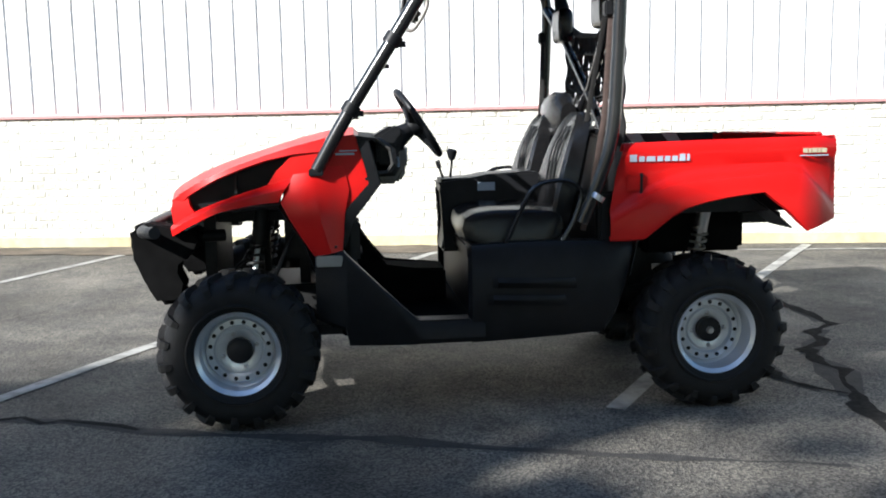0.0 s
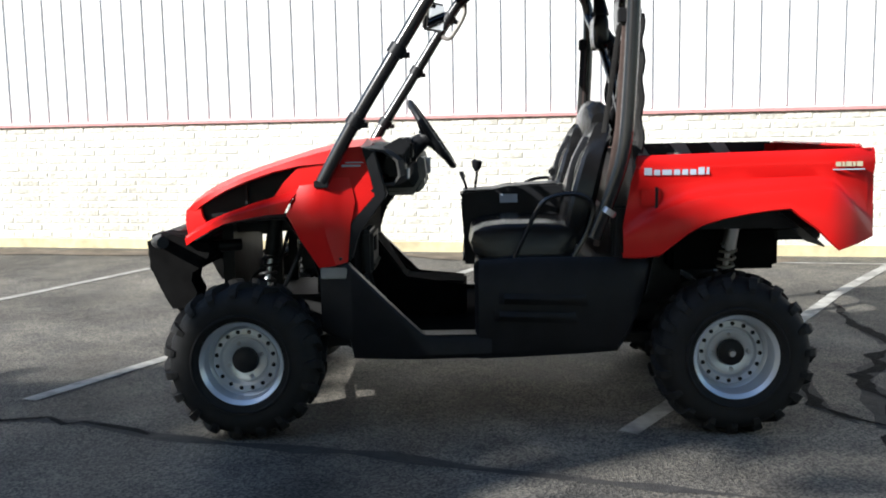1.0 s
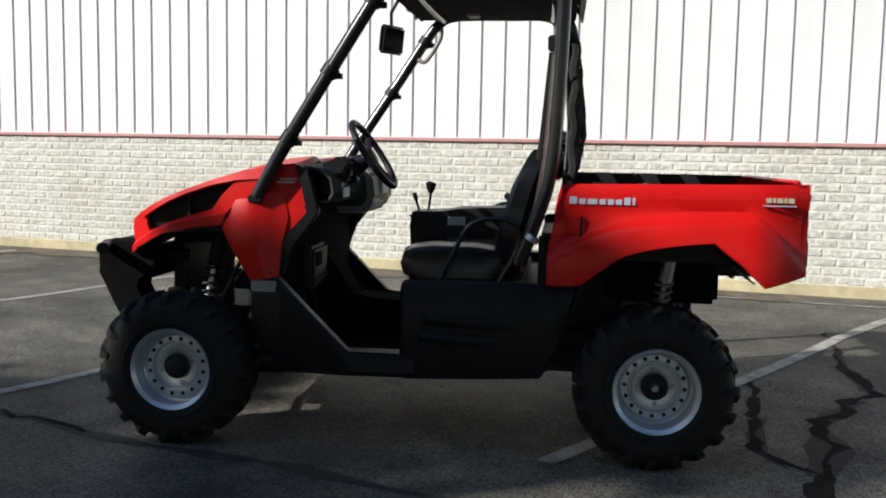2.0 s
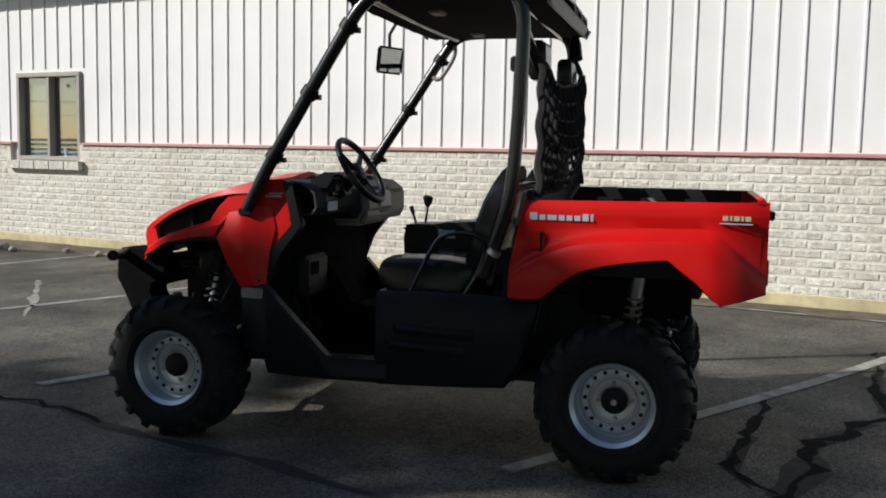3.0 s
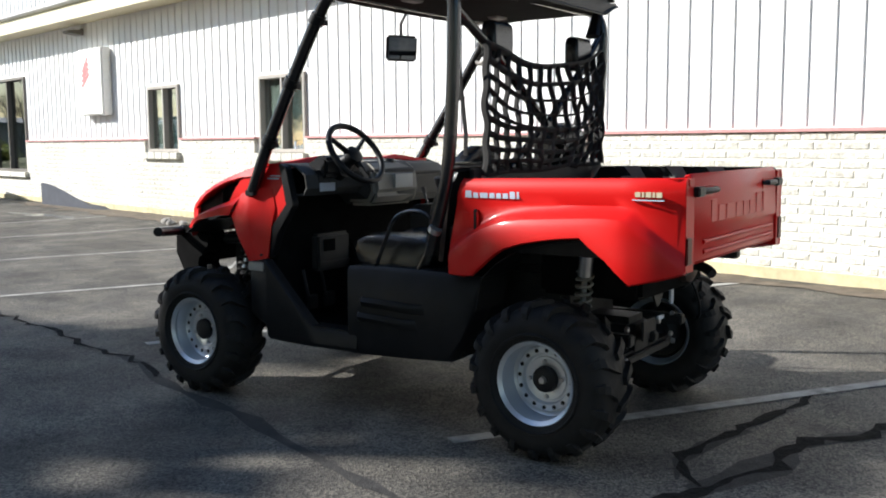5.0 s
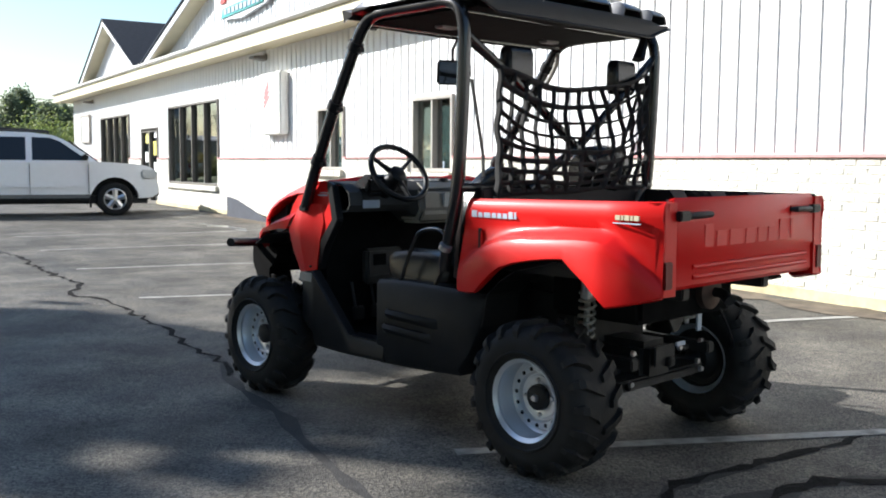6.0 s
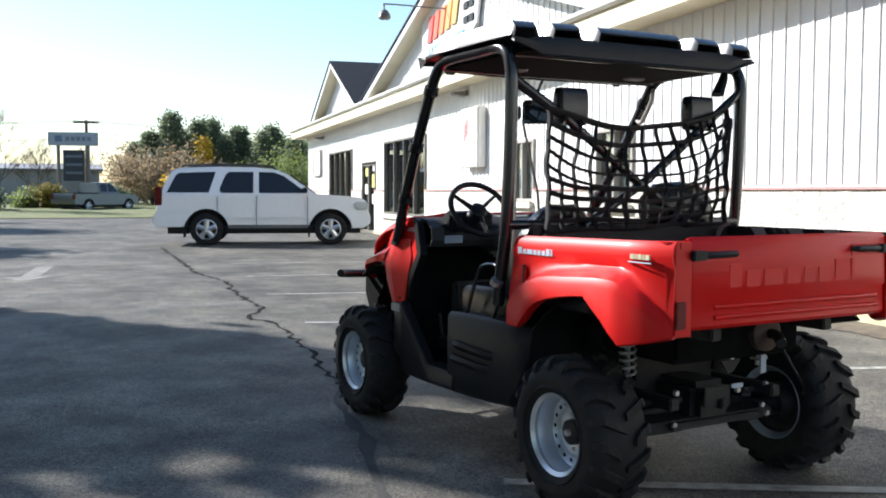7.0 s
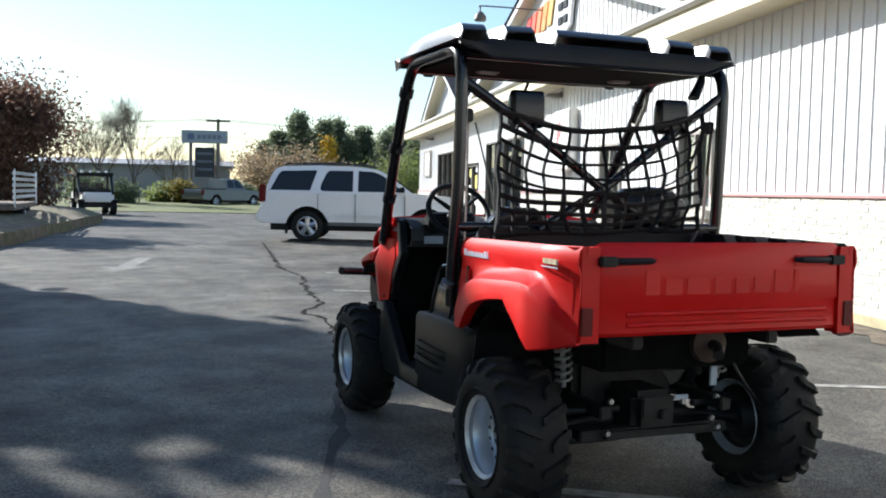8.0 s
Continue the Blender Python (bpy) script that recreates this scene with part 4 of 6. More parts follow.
for s in (-1, 1):
    bm = bmesh.new()
    rows = []
    for x, zt, zb in ((-0.66, 0.672, 0.415), (-0.60, 0.68, 0.39), (-0.545, 0.69, 0.368), (-0.532, 0.675, 0.306), (-0.40, 0.542, 0.301), (-0.26, 0.405, 0.299), (-0.22, 0.392, 0.30), (-0.05, 0.392, 0.302), (0.02, 0.395, 0.303)):
        yo = 0.605 + 0.02 * ease(-0.66, -0.58, x)
        rows.append([(x, s * (yo - 0.05), zt), (x, s * (yo - 0.008), zt), (x, s * yo, zt - 0.012), (x, s * (yo + 0.004), zb + 0.02), (x, s * (yo - 0.01), zb), (x, s * (yo - 0.12), zb)])
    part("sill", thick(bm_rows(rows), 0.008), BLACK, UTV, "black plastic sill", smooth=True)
    part("step_pad", boxes((-0.27, -0.04, *sorted((s * 0.54, s * 0.62)), 0.392, 0.40)), BLACK, UTV)
    bm = bmesh.new()
    rows = []
    for x, zt, zb, yo in ((-0.045, 0.68, 0.30, 0.60), (-0.03, 0.695, 0.295, 0.622), (0.15, 0.705, 0.303, 0.63), (0.35, 0.705, 0.312, 0.63), (0.52, 0.70, 0.322, 0.625), (0.575, 0.695, 0.40, 0.615), (0.62, 0.69, 0.52, 0.60), (0.65, 0.69, 0.62, 0.585)):
        rows.append([(x, s * (yo - 0.10), zt), (x, s * (yo - 0.015), zt), (x, s * yo, zt - 0.02), (x, s * (yo + 0.004), zt * 0.5 + zb * 0.5), (x, s * yo, zb + 0.03), (x, s * (yo - 0.02), zb), (x, s * (yo - 0.12), zb)])
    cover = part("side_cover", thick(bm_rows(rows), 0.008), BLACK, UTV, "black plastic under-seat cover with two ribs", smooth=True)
    for z, a, b in ((0.545, 0.05, 0.40), (0.475, 0.03, 0.36)):
        bm = bmesh.new()
        skin(bm, [[(x, s * (0.628 + e * 0.022), z + 0.022 - 0.01 * t), (x, s * (0.630 + e * 0.030), z + 0.004 - 0.01 * t), (x, s * (0.632 + e * 0.006), z - 0.022 - 0.01 * t)] for x, e, t in ((a, 0.0, 0), (a + 0.02, 1, 0), (b - 0.04, 1, 1), (b, 0.0, 1))])
        part("cover_rib", thick(bm, 0.006), BLACK, cover, smooth=True)
    part("rear_cover", boxes((0.50, 0.585, *sorted((s * 0.575, s * 0.60)), 0.60, 0.90)), BLACK, UTV, bevel=0.01)
    part("lower_fender_cap", boxes((-0.655, -0.55, *sorted((s * 0.612, s * 0.629)), 0.632, 0.676)), GREY_PLASTIC, UTV, bevel=0.004)
part("engine_cover", boxes((0.78, 1.24, -0.34, 0.34, 0.60, 0.785)), MATT, UTV, "dark engine cover under the bed", bevel=0.02)
part("rear_bulkhead", boxes((0.50, 0.56, -0.56, 0.56, 0.34, 0.86)), BLACK, UTV, bevel=0.008)
part("engine_box", boxes((-0.02, 0.50, -0.54, 0.54, 0.34, 0.66)), BLACK, UTV, bevel=0.008)

# roll cage
for s in (-1, 1):
    bm = bmesh.new()
    tube(bm, smooth_path([(-0.640, s * 0.598, 1.015), (-0.52, s * 0.615, 1.22), (-0.324, s * 0.64, 1.523), (-0.145, s * 0.65, 1.80), (-0.085, s * 0.65, 1.875), (-0.02, s * 0.65, 1.912), (0.10, s * 0.65, 1.922), (0.30, s * 0.65, 1.922), (0.45, s * 0.65, 1.922), (0.53, s * 0.65, 1.895), (0.566, s * 0.65, 1.82), (0.570, s * 0.65, 1.70), (0.558, s * 0.65, 1.40), (0.535, s * 0.652, 1.12), (0.48, s * 0.64, 0.93), (0.425, s * 0.62, 0.78)], 5), 0.0275, 14)
    loop = part("cage_hoop", bm, TUBE, UTV, "glossy black roll cage tube", smooth=True)
    for x, z, y in ((-0.50, 1.252, 0.617), (-0.33, 1.515, 0.64), (-0.155, 1.785, 0.65)):
        d = Vector((0.30, 0, 0.46)).normalized() * 0.022
        bm = bmesh.new()
        tube(bm, [Vector((x, s * y, z)) - d, Vector((x, s * y, z)) + d], 0.035, 12)
        part("cage_clamp", bm, BLACK, loop, smooth=True)
        part("clamp_bolt", boxes((x + 0.02, x + 0.05, s * y - 0.012, s * y + 0.012, z - 0.03, z - 0.008)), BLACK, loop)
    bm = bmesh.new()
    tube(bm, [(0.472, s * 0.66, 0.875), (0.484, s * 0.661, 0.893)], 0.028, 12)
    part("post_clamp", bm, ZINC, loop, "shiny metal clamp", smooth=True)
    part("foot_plate", boxes((-0.672, -0.615, s * 0.60 - 0.02, s * 0.60 + 0.02, 0.992, 1.022)), BLACK, loop, bevel=0.004)
    # diagonal brace
    bm = bmesh.new()
    tube(bm, [(0.565, s * 0.64, 1.78), (0.60, s * 0.38, 1.60), (0.62, s * 0.04, 1.345), (0.61, -s * 0.30, 1.13)], 0.021, 10)
    part("cross_brace", bm, TUBE, UTV, smooth=True)
bm = bmesh.new()
tube(bm, [(-0.06, -0.65, 1.895), (-0.06, 0.65, 1.895)], 0.022, 10)
part("cross_tube", bm, TUBE, UTV, smooth=True)
bm = bmesh.new()
tube(bm, [(0.52, -0.65, 1.90), (0.52, 0.65, 1.90)], 0.022, 10)
part("cross_tube", bm, TUBE, UTV, smooth=True)
bm = bmesh.new()
tube(bm, [(0.545, -0.65, 1.14), (0.545, 0.65, 1.14)], 0.022, 10)
part("cross_tube", bm, TUBE, UTV, smooth=True)
bm = bmesh.new()
tube(bm, smooth_path([(-0.21, 0.64, 1.705), (-0.16, 0.635, 1.68), (-0.12, 0.635, 1.72), (-0.075, 0.64, 1.80), (-0.07, 0.645, 1.86)]), 0.012, 8)
part("grab_handle", bm, GREY_PLASTIC, UTV, "grey passenger grab handle", smooth=True)

# roof shell: flat plateaus that run front to back, with steep flanks and open channels between them
ROOF_Y = -0.028


def roof_z(y, x):
    a = abs(y)
    z = 1.925 + 0.010 * ease(0.66, 0.3, a)
    r = 0.0
    for c, h in ((0.0, 0.222), (0.395, 0.062), (0.600, 0.050)):
        r = max(r, 1 - ease(0.0, 0.030, abs(a - c) - h))
    z += 0.082 * r * (0.45 + 0.55 * ease(-0.2, 0.1, x))
    return z - 0.03 * ease(0.05, -0.24, x) + 0.012 * math.cos((x - 0.25) * 3)


ys = sorted(set([round(s * v, 3) for v in (0.0, 0.12, 0.215, 0.224, 0.237, 0.252, 0.29, 0.302, 0.316, 0.331, 0.335, 0.39, 0.455, 0.459, 0.472, 0.487, 0.515, 0.522, 0.536, 0.549, 0.553, 0.60, 0.648, 0.652, 0.664) for s in (-1, 1)]))
rows = []
for x in (-0.185, -0.17, -0.12, 0.0, 0.2, 0.4, 0.54, 0.61, 0.632, 0.645):
    drop = 0.030 * (ease(0.615, 0.65, x) + ease(-0.165, -0.19, x))
    rows.append([(x, -0.668 + ROOF_Y, 1.948)] + [(x, y + ROOF_Y, roof_z(y, x) - drop) for y in ys] + [(x, 0.668 + ROOF_Y, 1.948)])
ROOF = material("roof_plastic", (0.030, 0.030, 0.031), 0.34, vary=0.15, scale=6, bump=0.05, bump_scale=200, coat=0.7)
ROOF.node_tree.nodes["Principled BSDF"].inputs["Coat Roughness"].default_value = 0.26
roof = part("roof", thick(bm_rows(rows), 0.008), ROOF, UTV, "black ribbed plastic roof", smooth=True)
bm = bmesh.new()
skin(bm, [[(x, y + ROOF_Y, 1.900 - 0.012 * math.cos(y * 2)) for y in (-0.60, -0.4, 0, 0.4, 0.60)] for x in (-0.17, 0.1, 0.4, 0.63)])
part("roof_liner", thick(bm, 0.01), MATT, roof)
# rear valance below the plateaus, with a turned-out lip
bm = bmesh.new()
skin(bm, [[(0.640, y + ROOF_Y, 1.955 - 0.035 * ease(0.52, 0.66, abs(y))), (0.652, y + ROOF_Y, 1.925 + 0.015 * ease(0.52, 0.66, abs(y))), (0.650, y + ROOF_Y, 1.878 + 0.052 * ease(0.52, 0.66, abs(y))), (0.666, y + ROOF_Y, 1.868 + 0.056 * ease(0.52, 0.66, abs(y)))] for y in (-0.668, -0.60, -0.52, -0.4, -0.2, 0, 0.2, 0.4, 0.52, 0.60, 0.668)])
part("roof_lip", thick(bm, 0.007), BLACK, roof, smooth=True)
for y in (-0.35, 0.35):
    part("roof_bracket", boxes((0.10, 0.16, y - 0.05, y + 0.05, 1.870, 1.915)), GREY_PLASTIC, roof, bevel=0.006)

# hanging mirror
bm = bmesh.new()
box(bm, -0.012, 0.012, -0.082, 0.082, -0.064, 0.064)
mirror = part("mirror", bm, BLACK, UTV, "black framed rear-view mirror", bevel=0.01)
mg = glass_material("mirror_glass", (0.42, 0.44, 0.46), 0.03)
mg.node_tree.nodes["Principled BSDF"].inputs["Metallic"].default_value = 1.0
part("mirror_glass", boxes((0.009, 0.0145, -0.072, 0.072, -0.054, 0.054)), mg, mirror, bevel=0.002)
mirror.matrix_basis = pose(-0.21, 0, 1.715, 0, 7, -28)
bm = bmesh.new()
tube(bm, [(-0.01, 0, 0.06), (-0.02, 0.0, 0.12), (0.0, 0.03, 0.20)], 0.008, 8)
part("mirror_stalk", bm, BLACK, mirror)

# dashboard
rows = []
for y, dx, dz in ((-0.55, 0.0, 0.0), (-0.50, 0.02, 0.0), (-0.20, 0.03, 0.005), (-0.13, 0.07, 0.012), (0.16, 0.08, 0.012), (0.22, 0.035, 0.0), (0.52, 0.03, -0.005), (0.55, 0.0, -0.01)):
    rows.append([(-0.50, y, 1.150 + dz), (-0.40 + dx, y, 1.135 + dz), (-0.345 + dx, y, 1.095 + dz), (-0.335 + dx, y, 1.03 - 0.05 * ease(-0.2, -0.13, y)), (-0.36 + dx, y, 0.995 - 0.06 * ease(-0.2, -0.13, y)), (-0.47, y, 0.99 - 0.06 * ease(-0.2, -0.13, y))])
dash = part("dashboard", thick(bm_rows(rows), 0.01), material("dark_dash_plastic", (0.04, 0.039, 0.037), 0.6, spec=0.3, vary=0.15, scale=9, bump=0.1, bump_scale=300), UTV, "dark moulded dashboard with a beige centre pod", smooth=True)
bm = bmesh.new()
prism(bm, [(-0.44, 1.155), (-0.33, 1.152), (-0.262, 1.105), (-0.248, 0.99), (-0.29, 0.925), (-0.44, 0.925)], -0.16, 0.19)
part("centre_pod", bm, material("beige_pod_plastic", (0.28, 0.262, 0.225), 0.55, vary=0.12, scale=9, bump=0.08, bump_scale=300), dash, "grey centre pod", bevel=0.02)
part("dash_pocket", boxes((-0.40, -0.318, -0.50, -0.24, 1.025, 1.115)), BLACK, dash, bevel=0.012)
part("glove_box", boxes((-0.32, -0.296, 0.20, 0.50, 0.965, 1.085)), BLACK, dash, bevel=0.012)
part("label_plate", boxes((-0.313, -0.307, -0.49, -0.39, 1.015, 1.055)), WHITE_DECAL, dash, "white warning label")
part("label_plate", boxes((-0.264, -0.240, -0.02, 0.12, 1.015, 1.085)), material("pale_label", (0.5, 0.5, 0.48), 0.5, vary=0.1), dash)
part("vent_knob", lathe(bmesh.new(), [(1.14, 0.032), (1.162, 0.028)], 16, axis="z", centre=(-0.34, 0.05, 0)), BLACK, dash, smooth=True)
SERVICE = material("service_grey", (0.028, 0.028, 0.027), 0.6, vary=0.2, scale=14, bump=0.1, bump_scale=120)
box_ = part("under_dash_box", boxes((-0.53, -0.475, -0.34, -0.10, 0.60, 0.79)), SERVICE, UTV, "grey service cover", bevel=0.015)
part("cover_opening", boxes((-0.478, -0.470, -0.30, -0.22, 0.70, 0.76)), MATT, box_)
part("cover_lip", boxes((-0.478, -0.465, -0.335, -0.11, 0.635, 0.65)), SERVICE, box_, bevel=0.004)
for y in (-0.30, -0.42):
    bm = bmesh.new()
    tube(bm, [(-0.50, y, 0.62), (-0.47, y, 0.50), (-0.44, y, 0.47)], 0.008, 6)
    pedal = part("pedal", bm, DARKSTEEL, UTV)
    part("pedal_pad", boxes((-0.455, -0.43, y - 0.035, y + 0.035, 0.43, 0.50)), RUBBER, pedal, bevel=0.006)
bm = bmesh.new()
prism(bm, [(-0.54, 0.37), (-0.08, 0.37), (-0.08, 0.525), (-0.36, 0.54), (-0.49, 0.74), (-0.54, 0.74)], -0.10, 0.14)
part("tunnel", bm, MATT, UTV, bevel=0.012)

# steering
C, N = Vector((-0.215, -0.344, 1.193)), Vector((0.83, 0.0, 0.556)).normalized()
U, V = Vector((0.556, 0, -0.83)).normalized(), Vector((0, 1, 0))
bm = bmesh.new()
tube(bm, [C + 0.158 * (math.cos(a) * U + math.sin(a) * V) for a in [k * math.tau / 36 for k in range(36)]], 0.0145, 10, closed=True)
wheel_rim = part("steering_wheel", bm, BLACK, UTV, "black three-spoke steering wheel", smooth=True)
for a in (0.0, 2.2, -2.2):
    bm = bmesh.new()
    tube(bm, [C - 0.025 * N, C + 0.155 * (math.cos(a) * U + math.sin(a) * V)], [0.02, 0.011], 8, flat=0.7)
    part("spoke", bm, BLACK, wheel_rim, smooth=True)
bm = bmesh.new()
tube(bm, [C - 0.04 * N, C - 0.005 * N, C + 0.004 * N], [0.042, 0.045, 0.03], 16)
part("hub", bm, BLACK, wheel_rim, smooth=True)
bm = bmesh.new()
tube(bm, [C - 0.035 * N, C - 0.13 * N, C - 0.26 * N], [0.03, 0.055, 0.06], 12)
part("steering_column", bm, BLACK, UTV, smooth=True)
bm = bmesh.new()
prism(bm, [(-0.42, 1.14), (-0.33, 1.19), (-0.285, 1.17), (-0.29, 1.09), (-0.36, 1.05)], -0.47, -0.22)
pod = part("gauge_pod", bm, BLACK, UTV, "black gauge pod", bevel=0.014)
part("gauge", lathe(bmesh.new(), [(0, 0.05), (0.012, 0.046)], 20, axis="x", centre=(-0.292, -0.345, 1.125)), BLACK, pod)

# console with levers
bm = bmesh.new()
prism(bm, [(-0.10, 0.60), (-0.075, 0.72), (-0.085, 0.88), (-0.105, 0.905), (-0.105, 0.935), (0.06, 0.943), (0.12, 0.955), (0.34, 0.965), (0.42, 0.93), (0.42, 0.60)], -0.085, 0.14)
console = part("console", bm, BLACK, UTV, "black centre console", bevel=0.014)
part("console_label", boxes((0.075, 0.155, -0.0885, -0.083, 0.88, 0.918)), WHITE_DECAL, console, "white information label")
bm = bmesh.new()
tube(bm, [(-0.035, 0.05, 0.93), (-0.026, 0.055, 1.0), (-0.024, 0.055, 1.025)], 0.006, 8)
lever = part("gear_lever", bm, TUBE, UTV, "black gear lever with a flared knob", smooth=True)
bm = bmesh.new()
tube(bm, [(-0.026, 0.055, 1.015), (-0.025, 0.055, 1.035), (-0.024, 0.055, 1.062), (-0.022, 0.055, 1.07)], [0.008, 0.02, 0.026, 0.014], 12)
part("knob", bm, BLACK, lever, smooth=True)
bm = bmesh.new()
tube(bm, [(-0.07, 0.02, 0.93), (-0.095, 0.02, 1.005)], 0.006, 8)
lever = part("brake_lever", bm, TUBE, UTV, smooth=True)
bm = bmesh.new()
tube(bm, [(-0.087, 0.02, 0.985), (-0.098, 0.02, 1.018)], 0.011, 8)
part("knob", bm, BLACK, lever, smooth=True)


# seats
def cushion(rows_, mat, name, parent, label=""):
    bm = bmesh.new()
    vs = skin(bm, rows_, closed=True)
    bm.faces.new(vs[0][::-1])
    bm.faces.new(vs[-1])
    return part(name, bm, mat, parent, label, smooth=True)


def rounded(cx, cz, w, h, y, k=14, sq=3.2):
    out = []
    for i in range(k):
        a = i * math.tau / k
        c, s_ = math.cos(a), math.sin(a)
        out.append((cx + 0.5 * w * math.copysign(abs(c) ** (2 / sq), c), y, cz + 0.5 * h * math.copysign(abs(s_) ** (2 / sq), s_)))
    return out


for s in (-1, 1):
    yc = s * 0.335
    rows_ = []
    for d, k, up in ((-0.215, 0.80, 0.0), (-0.20, 0.97, 0.012), (-0.14, 1.0, 0.022), (-0.06, 1.0, 0.006), (0.06, 1.0, 0.006), (0.14, 1.0, 0.022), (0.20, 0.97, 0.012), (0.215, 0.80, 0.0)):
        rows_.append(rounded(0.155, 0.745 + up, 0.44 * k, 0.155 * k, yc + d))
    seat = cushion(rows_, VINYL, "seat", UTV, "black vinyl bucket seat")
    rows_ = []
    for z, xc, dep, wid in ((0.74, 0.37, 0.08, 0.36), (0.82, 0.385, 0.105, 0.40), (0.95, 0.413, 0.11, 0.41), (1.08, 0.450, 0.095, 0.36), (1.16, 0.480, 0.078, 0.29), (1.205, 0.497, 0.058, 0.21), (1.228, 0.505, 0.030, 0.12)):
        ring = []
        for i in range(18):
            a = i * math.tau / 18
            c, s_ = math.cos(a), math.sin(a)
            px = math.copysign(abs(c) ** 0.62, c) * dep / 2
            py = math.copysign(abs(s_) ** 0.62, s_) * wid / 2
            wing = 0.03 * ease(0.5, 0.95, abs(py) / (wid / 2)) if px < 0 else 0
            ring.append((xc + px - wing, yc + py, z))
        rows_.append(ring)
    cushion(rows_, VINYL, "backrest", seat)
    # added panels whose paler tone stands in for highlights on the seat
    bm = bmesh.new()
    panel = [(0.90, 0.351, 0.13), (1.0, 0.368, 0.135), (1.08, 0.392, 0.12), (1.14, 0.420, 0.095), (1.185, 0.450, 0.06)]
    skin(bm, [[(x + 0.006 * (abs(u) > 0.9), yc + u * w, z) for u in (-1, -0.5, 0, 0.5, 1)] for z, x, w in panel])
    part("seat_panel", thick(bm, 0.012), PANEL_VINYL, seat, "ribbed seat panel, slightly paler after the sheen on the vinyl", smooth=True)
    bm = bmesh.new()
    skin(bm, [[(x, yc + u * 0.13, 0.826 - 0.012 * (abs(x - 0.13) / 0.15) ** 2 + 0.004 * abs(u)) for u in (-1, -0.5, 0, 0.5, 1)] for x in (-0.02, 0.06, 0.14, 0.22, 0.29)])
    part("seat_panel", thick(bm, 0.010), PANEL_VINYL, seat, smooth=True)
    for d in (-0.06, 0.0, 0.06):
        bm = bmesh.new()
        tube(bm, smooth_path([(0.35, yc + d, 0.90), (0.365, yc + d, 1.0), (0.387, yc + d, 1.08), (0.435, yc + d, 1.17)]), 0.004, 6)
        part("seam", bm, BLACK, seat)
    # head pad on the cage
    rows_ = [rounded(0.585, 1.665, 0.075 * k, 0.165 * k, s * 0.36 + d, sq=4) for d, k in ((-0.075, 0.7), (-0.065, 1.0), (0.065, 1.0), (0.075, 0.7))]
    cushion(rows_, VINYL, "head_pad", UTV, "black head pad")
    # hip rail beside the seat
    bm = bmesh.new()
    tube(bm, smooth_path([(0.113, s * 0.60, 0.70), (0.16, s * 0.60, 0.80), (0.212, s * 0.60, 0.90), (0.25, s * 0.60, 0.935), (0.311, s * 0.60, 0.95), (0.38, s * 0.60, 0.945), (0.425, s * 0.60, 0.90), (0.40, s * 0.60, 0.80), (0.347, s * 0.60, 0.705)]), 0.0095, 9)
    part("hip_rail", bm, TUBE, UTV, smooth=True)
    # seat belt
    bm = bmesh.new()
    tube(bm, [(0.545, s * 0.61, 1.62), (0.535, s * 0.605, 1.45), (0.52, s * 0.60, 1.2), (0.48, s * 0.59, 0.95), (0.44, s * 0.57, 0.74)], 0.012, 6, flat=0.14)
    belt = part("seat_belt", bm, BELT, UTV, "brown-black seat belt webbing")
    part("belt_guide", boxes((0.515, 0.55, *sorted((s * 0.585, s * 0.625)), 1.60, 1.66)), BLACK, belt, bevel=0.006)
    bm = bmesh.new()
    tube(bm, [(0.53, s * 0.57, 1.60), (0.50, s * 0.47, 1.28), (0.46, s * 0.42, 0.98)], 0.011, 6, flat=0.14)
    part("belt_strap", bm, WEB, belt)
part("belt_buckle", boxes((0.315, 0.345, 0.13, 0.15, 0.985, 1.025)), BLACK, UTV, bevel=0.008)
part("seat_base", boxes((-0.04, 0.44, -0.55, 0.55, 0.63, 0.69)), BLACK, UTV, bevel=0.01)
part("seat_decal", boxes((0.03, 0.09, -0.535, -0.49, 0.814, 0.822)), GOLD_DECAL, UTV)

# cargo net
def net_x(y):
    return 0.632 + 0.03 * y


def net_point(u, v):
    """u from the left (0) to the right (1), v from the top (0) to the bottom (1)."""
    y = -0.50 + u * 0.98
    c = 4 * u * (1 - u)
    top, bot = 1.648 + 0.035 * u, 1.108 + 0.03 * u
    sag_top, sag_mid = 0.085 * c, 0.10 * c
    z = top + (bot - top) * v - sag_top * (1 - v) - sag_mid * 4 * v * (1 - v) * (0.8 if v < 0.55 else 0.35)
    y -= 0.05 * math.sin(math.tau * u) * math.sin(math.pi * v)
    return Vector((net_x(y) + 0.035 * c * math.sin(math.pi * v) + 0.006 * math.sin(17 * u + 23 * v), y + 0.006 * math.sin(11 * v + 7 * u), z + 0.005 * math.sin(13 * u + 5 * v)))


net = part("cargo_net", tube(bmesh.new(), [net_point(i / 30, 0.0) for i in range(31)], 0.017, 6, flat=0.35), WEB, UTV, "black webbing net hung from the cage")
for j in range(1, 10):
    bm = bmesh.new()
    tube(bm, [net_point(i / 30, j / 9) for i in range(31)], 0.0145, 6, flat=0.35)
    part("net_strap", bm, WEB, net)
for i in range(0, 13):
    bm = bmesh.new()
    tube(bm, [net_point(i / 12, k / 20) + Vector((0.004, 0, 0)) for k in range(21)], 0.0140 if 0 < i < 12 else 0.018, 6, flat=0.35)
    part("net_strap", bm, WEB, net)
for s, top in ((-1, (0.565, -0.645, 1.76)), (1, (0.575, 0.645, 1.80))):
    a = net_point(0 if s < 0 else 1, 0)
    bm = bmesh.new()
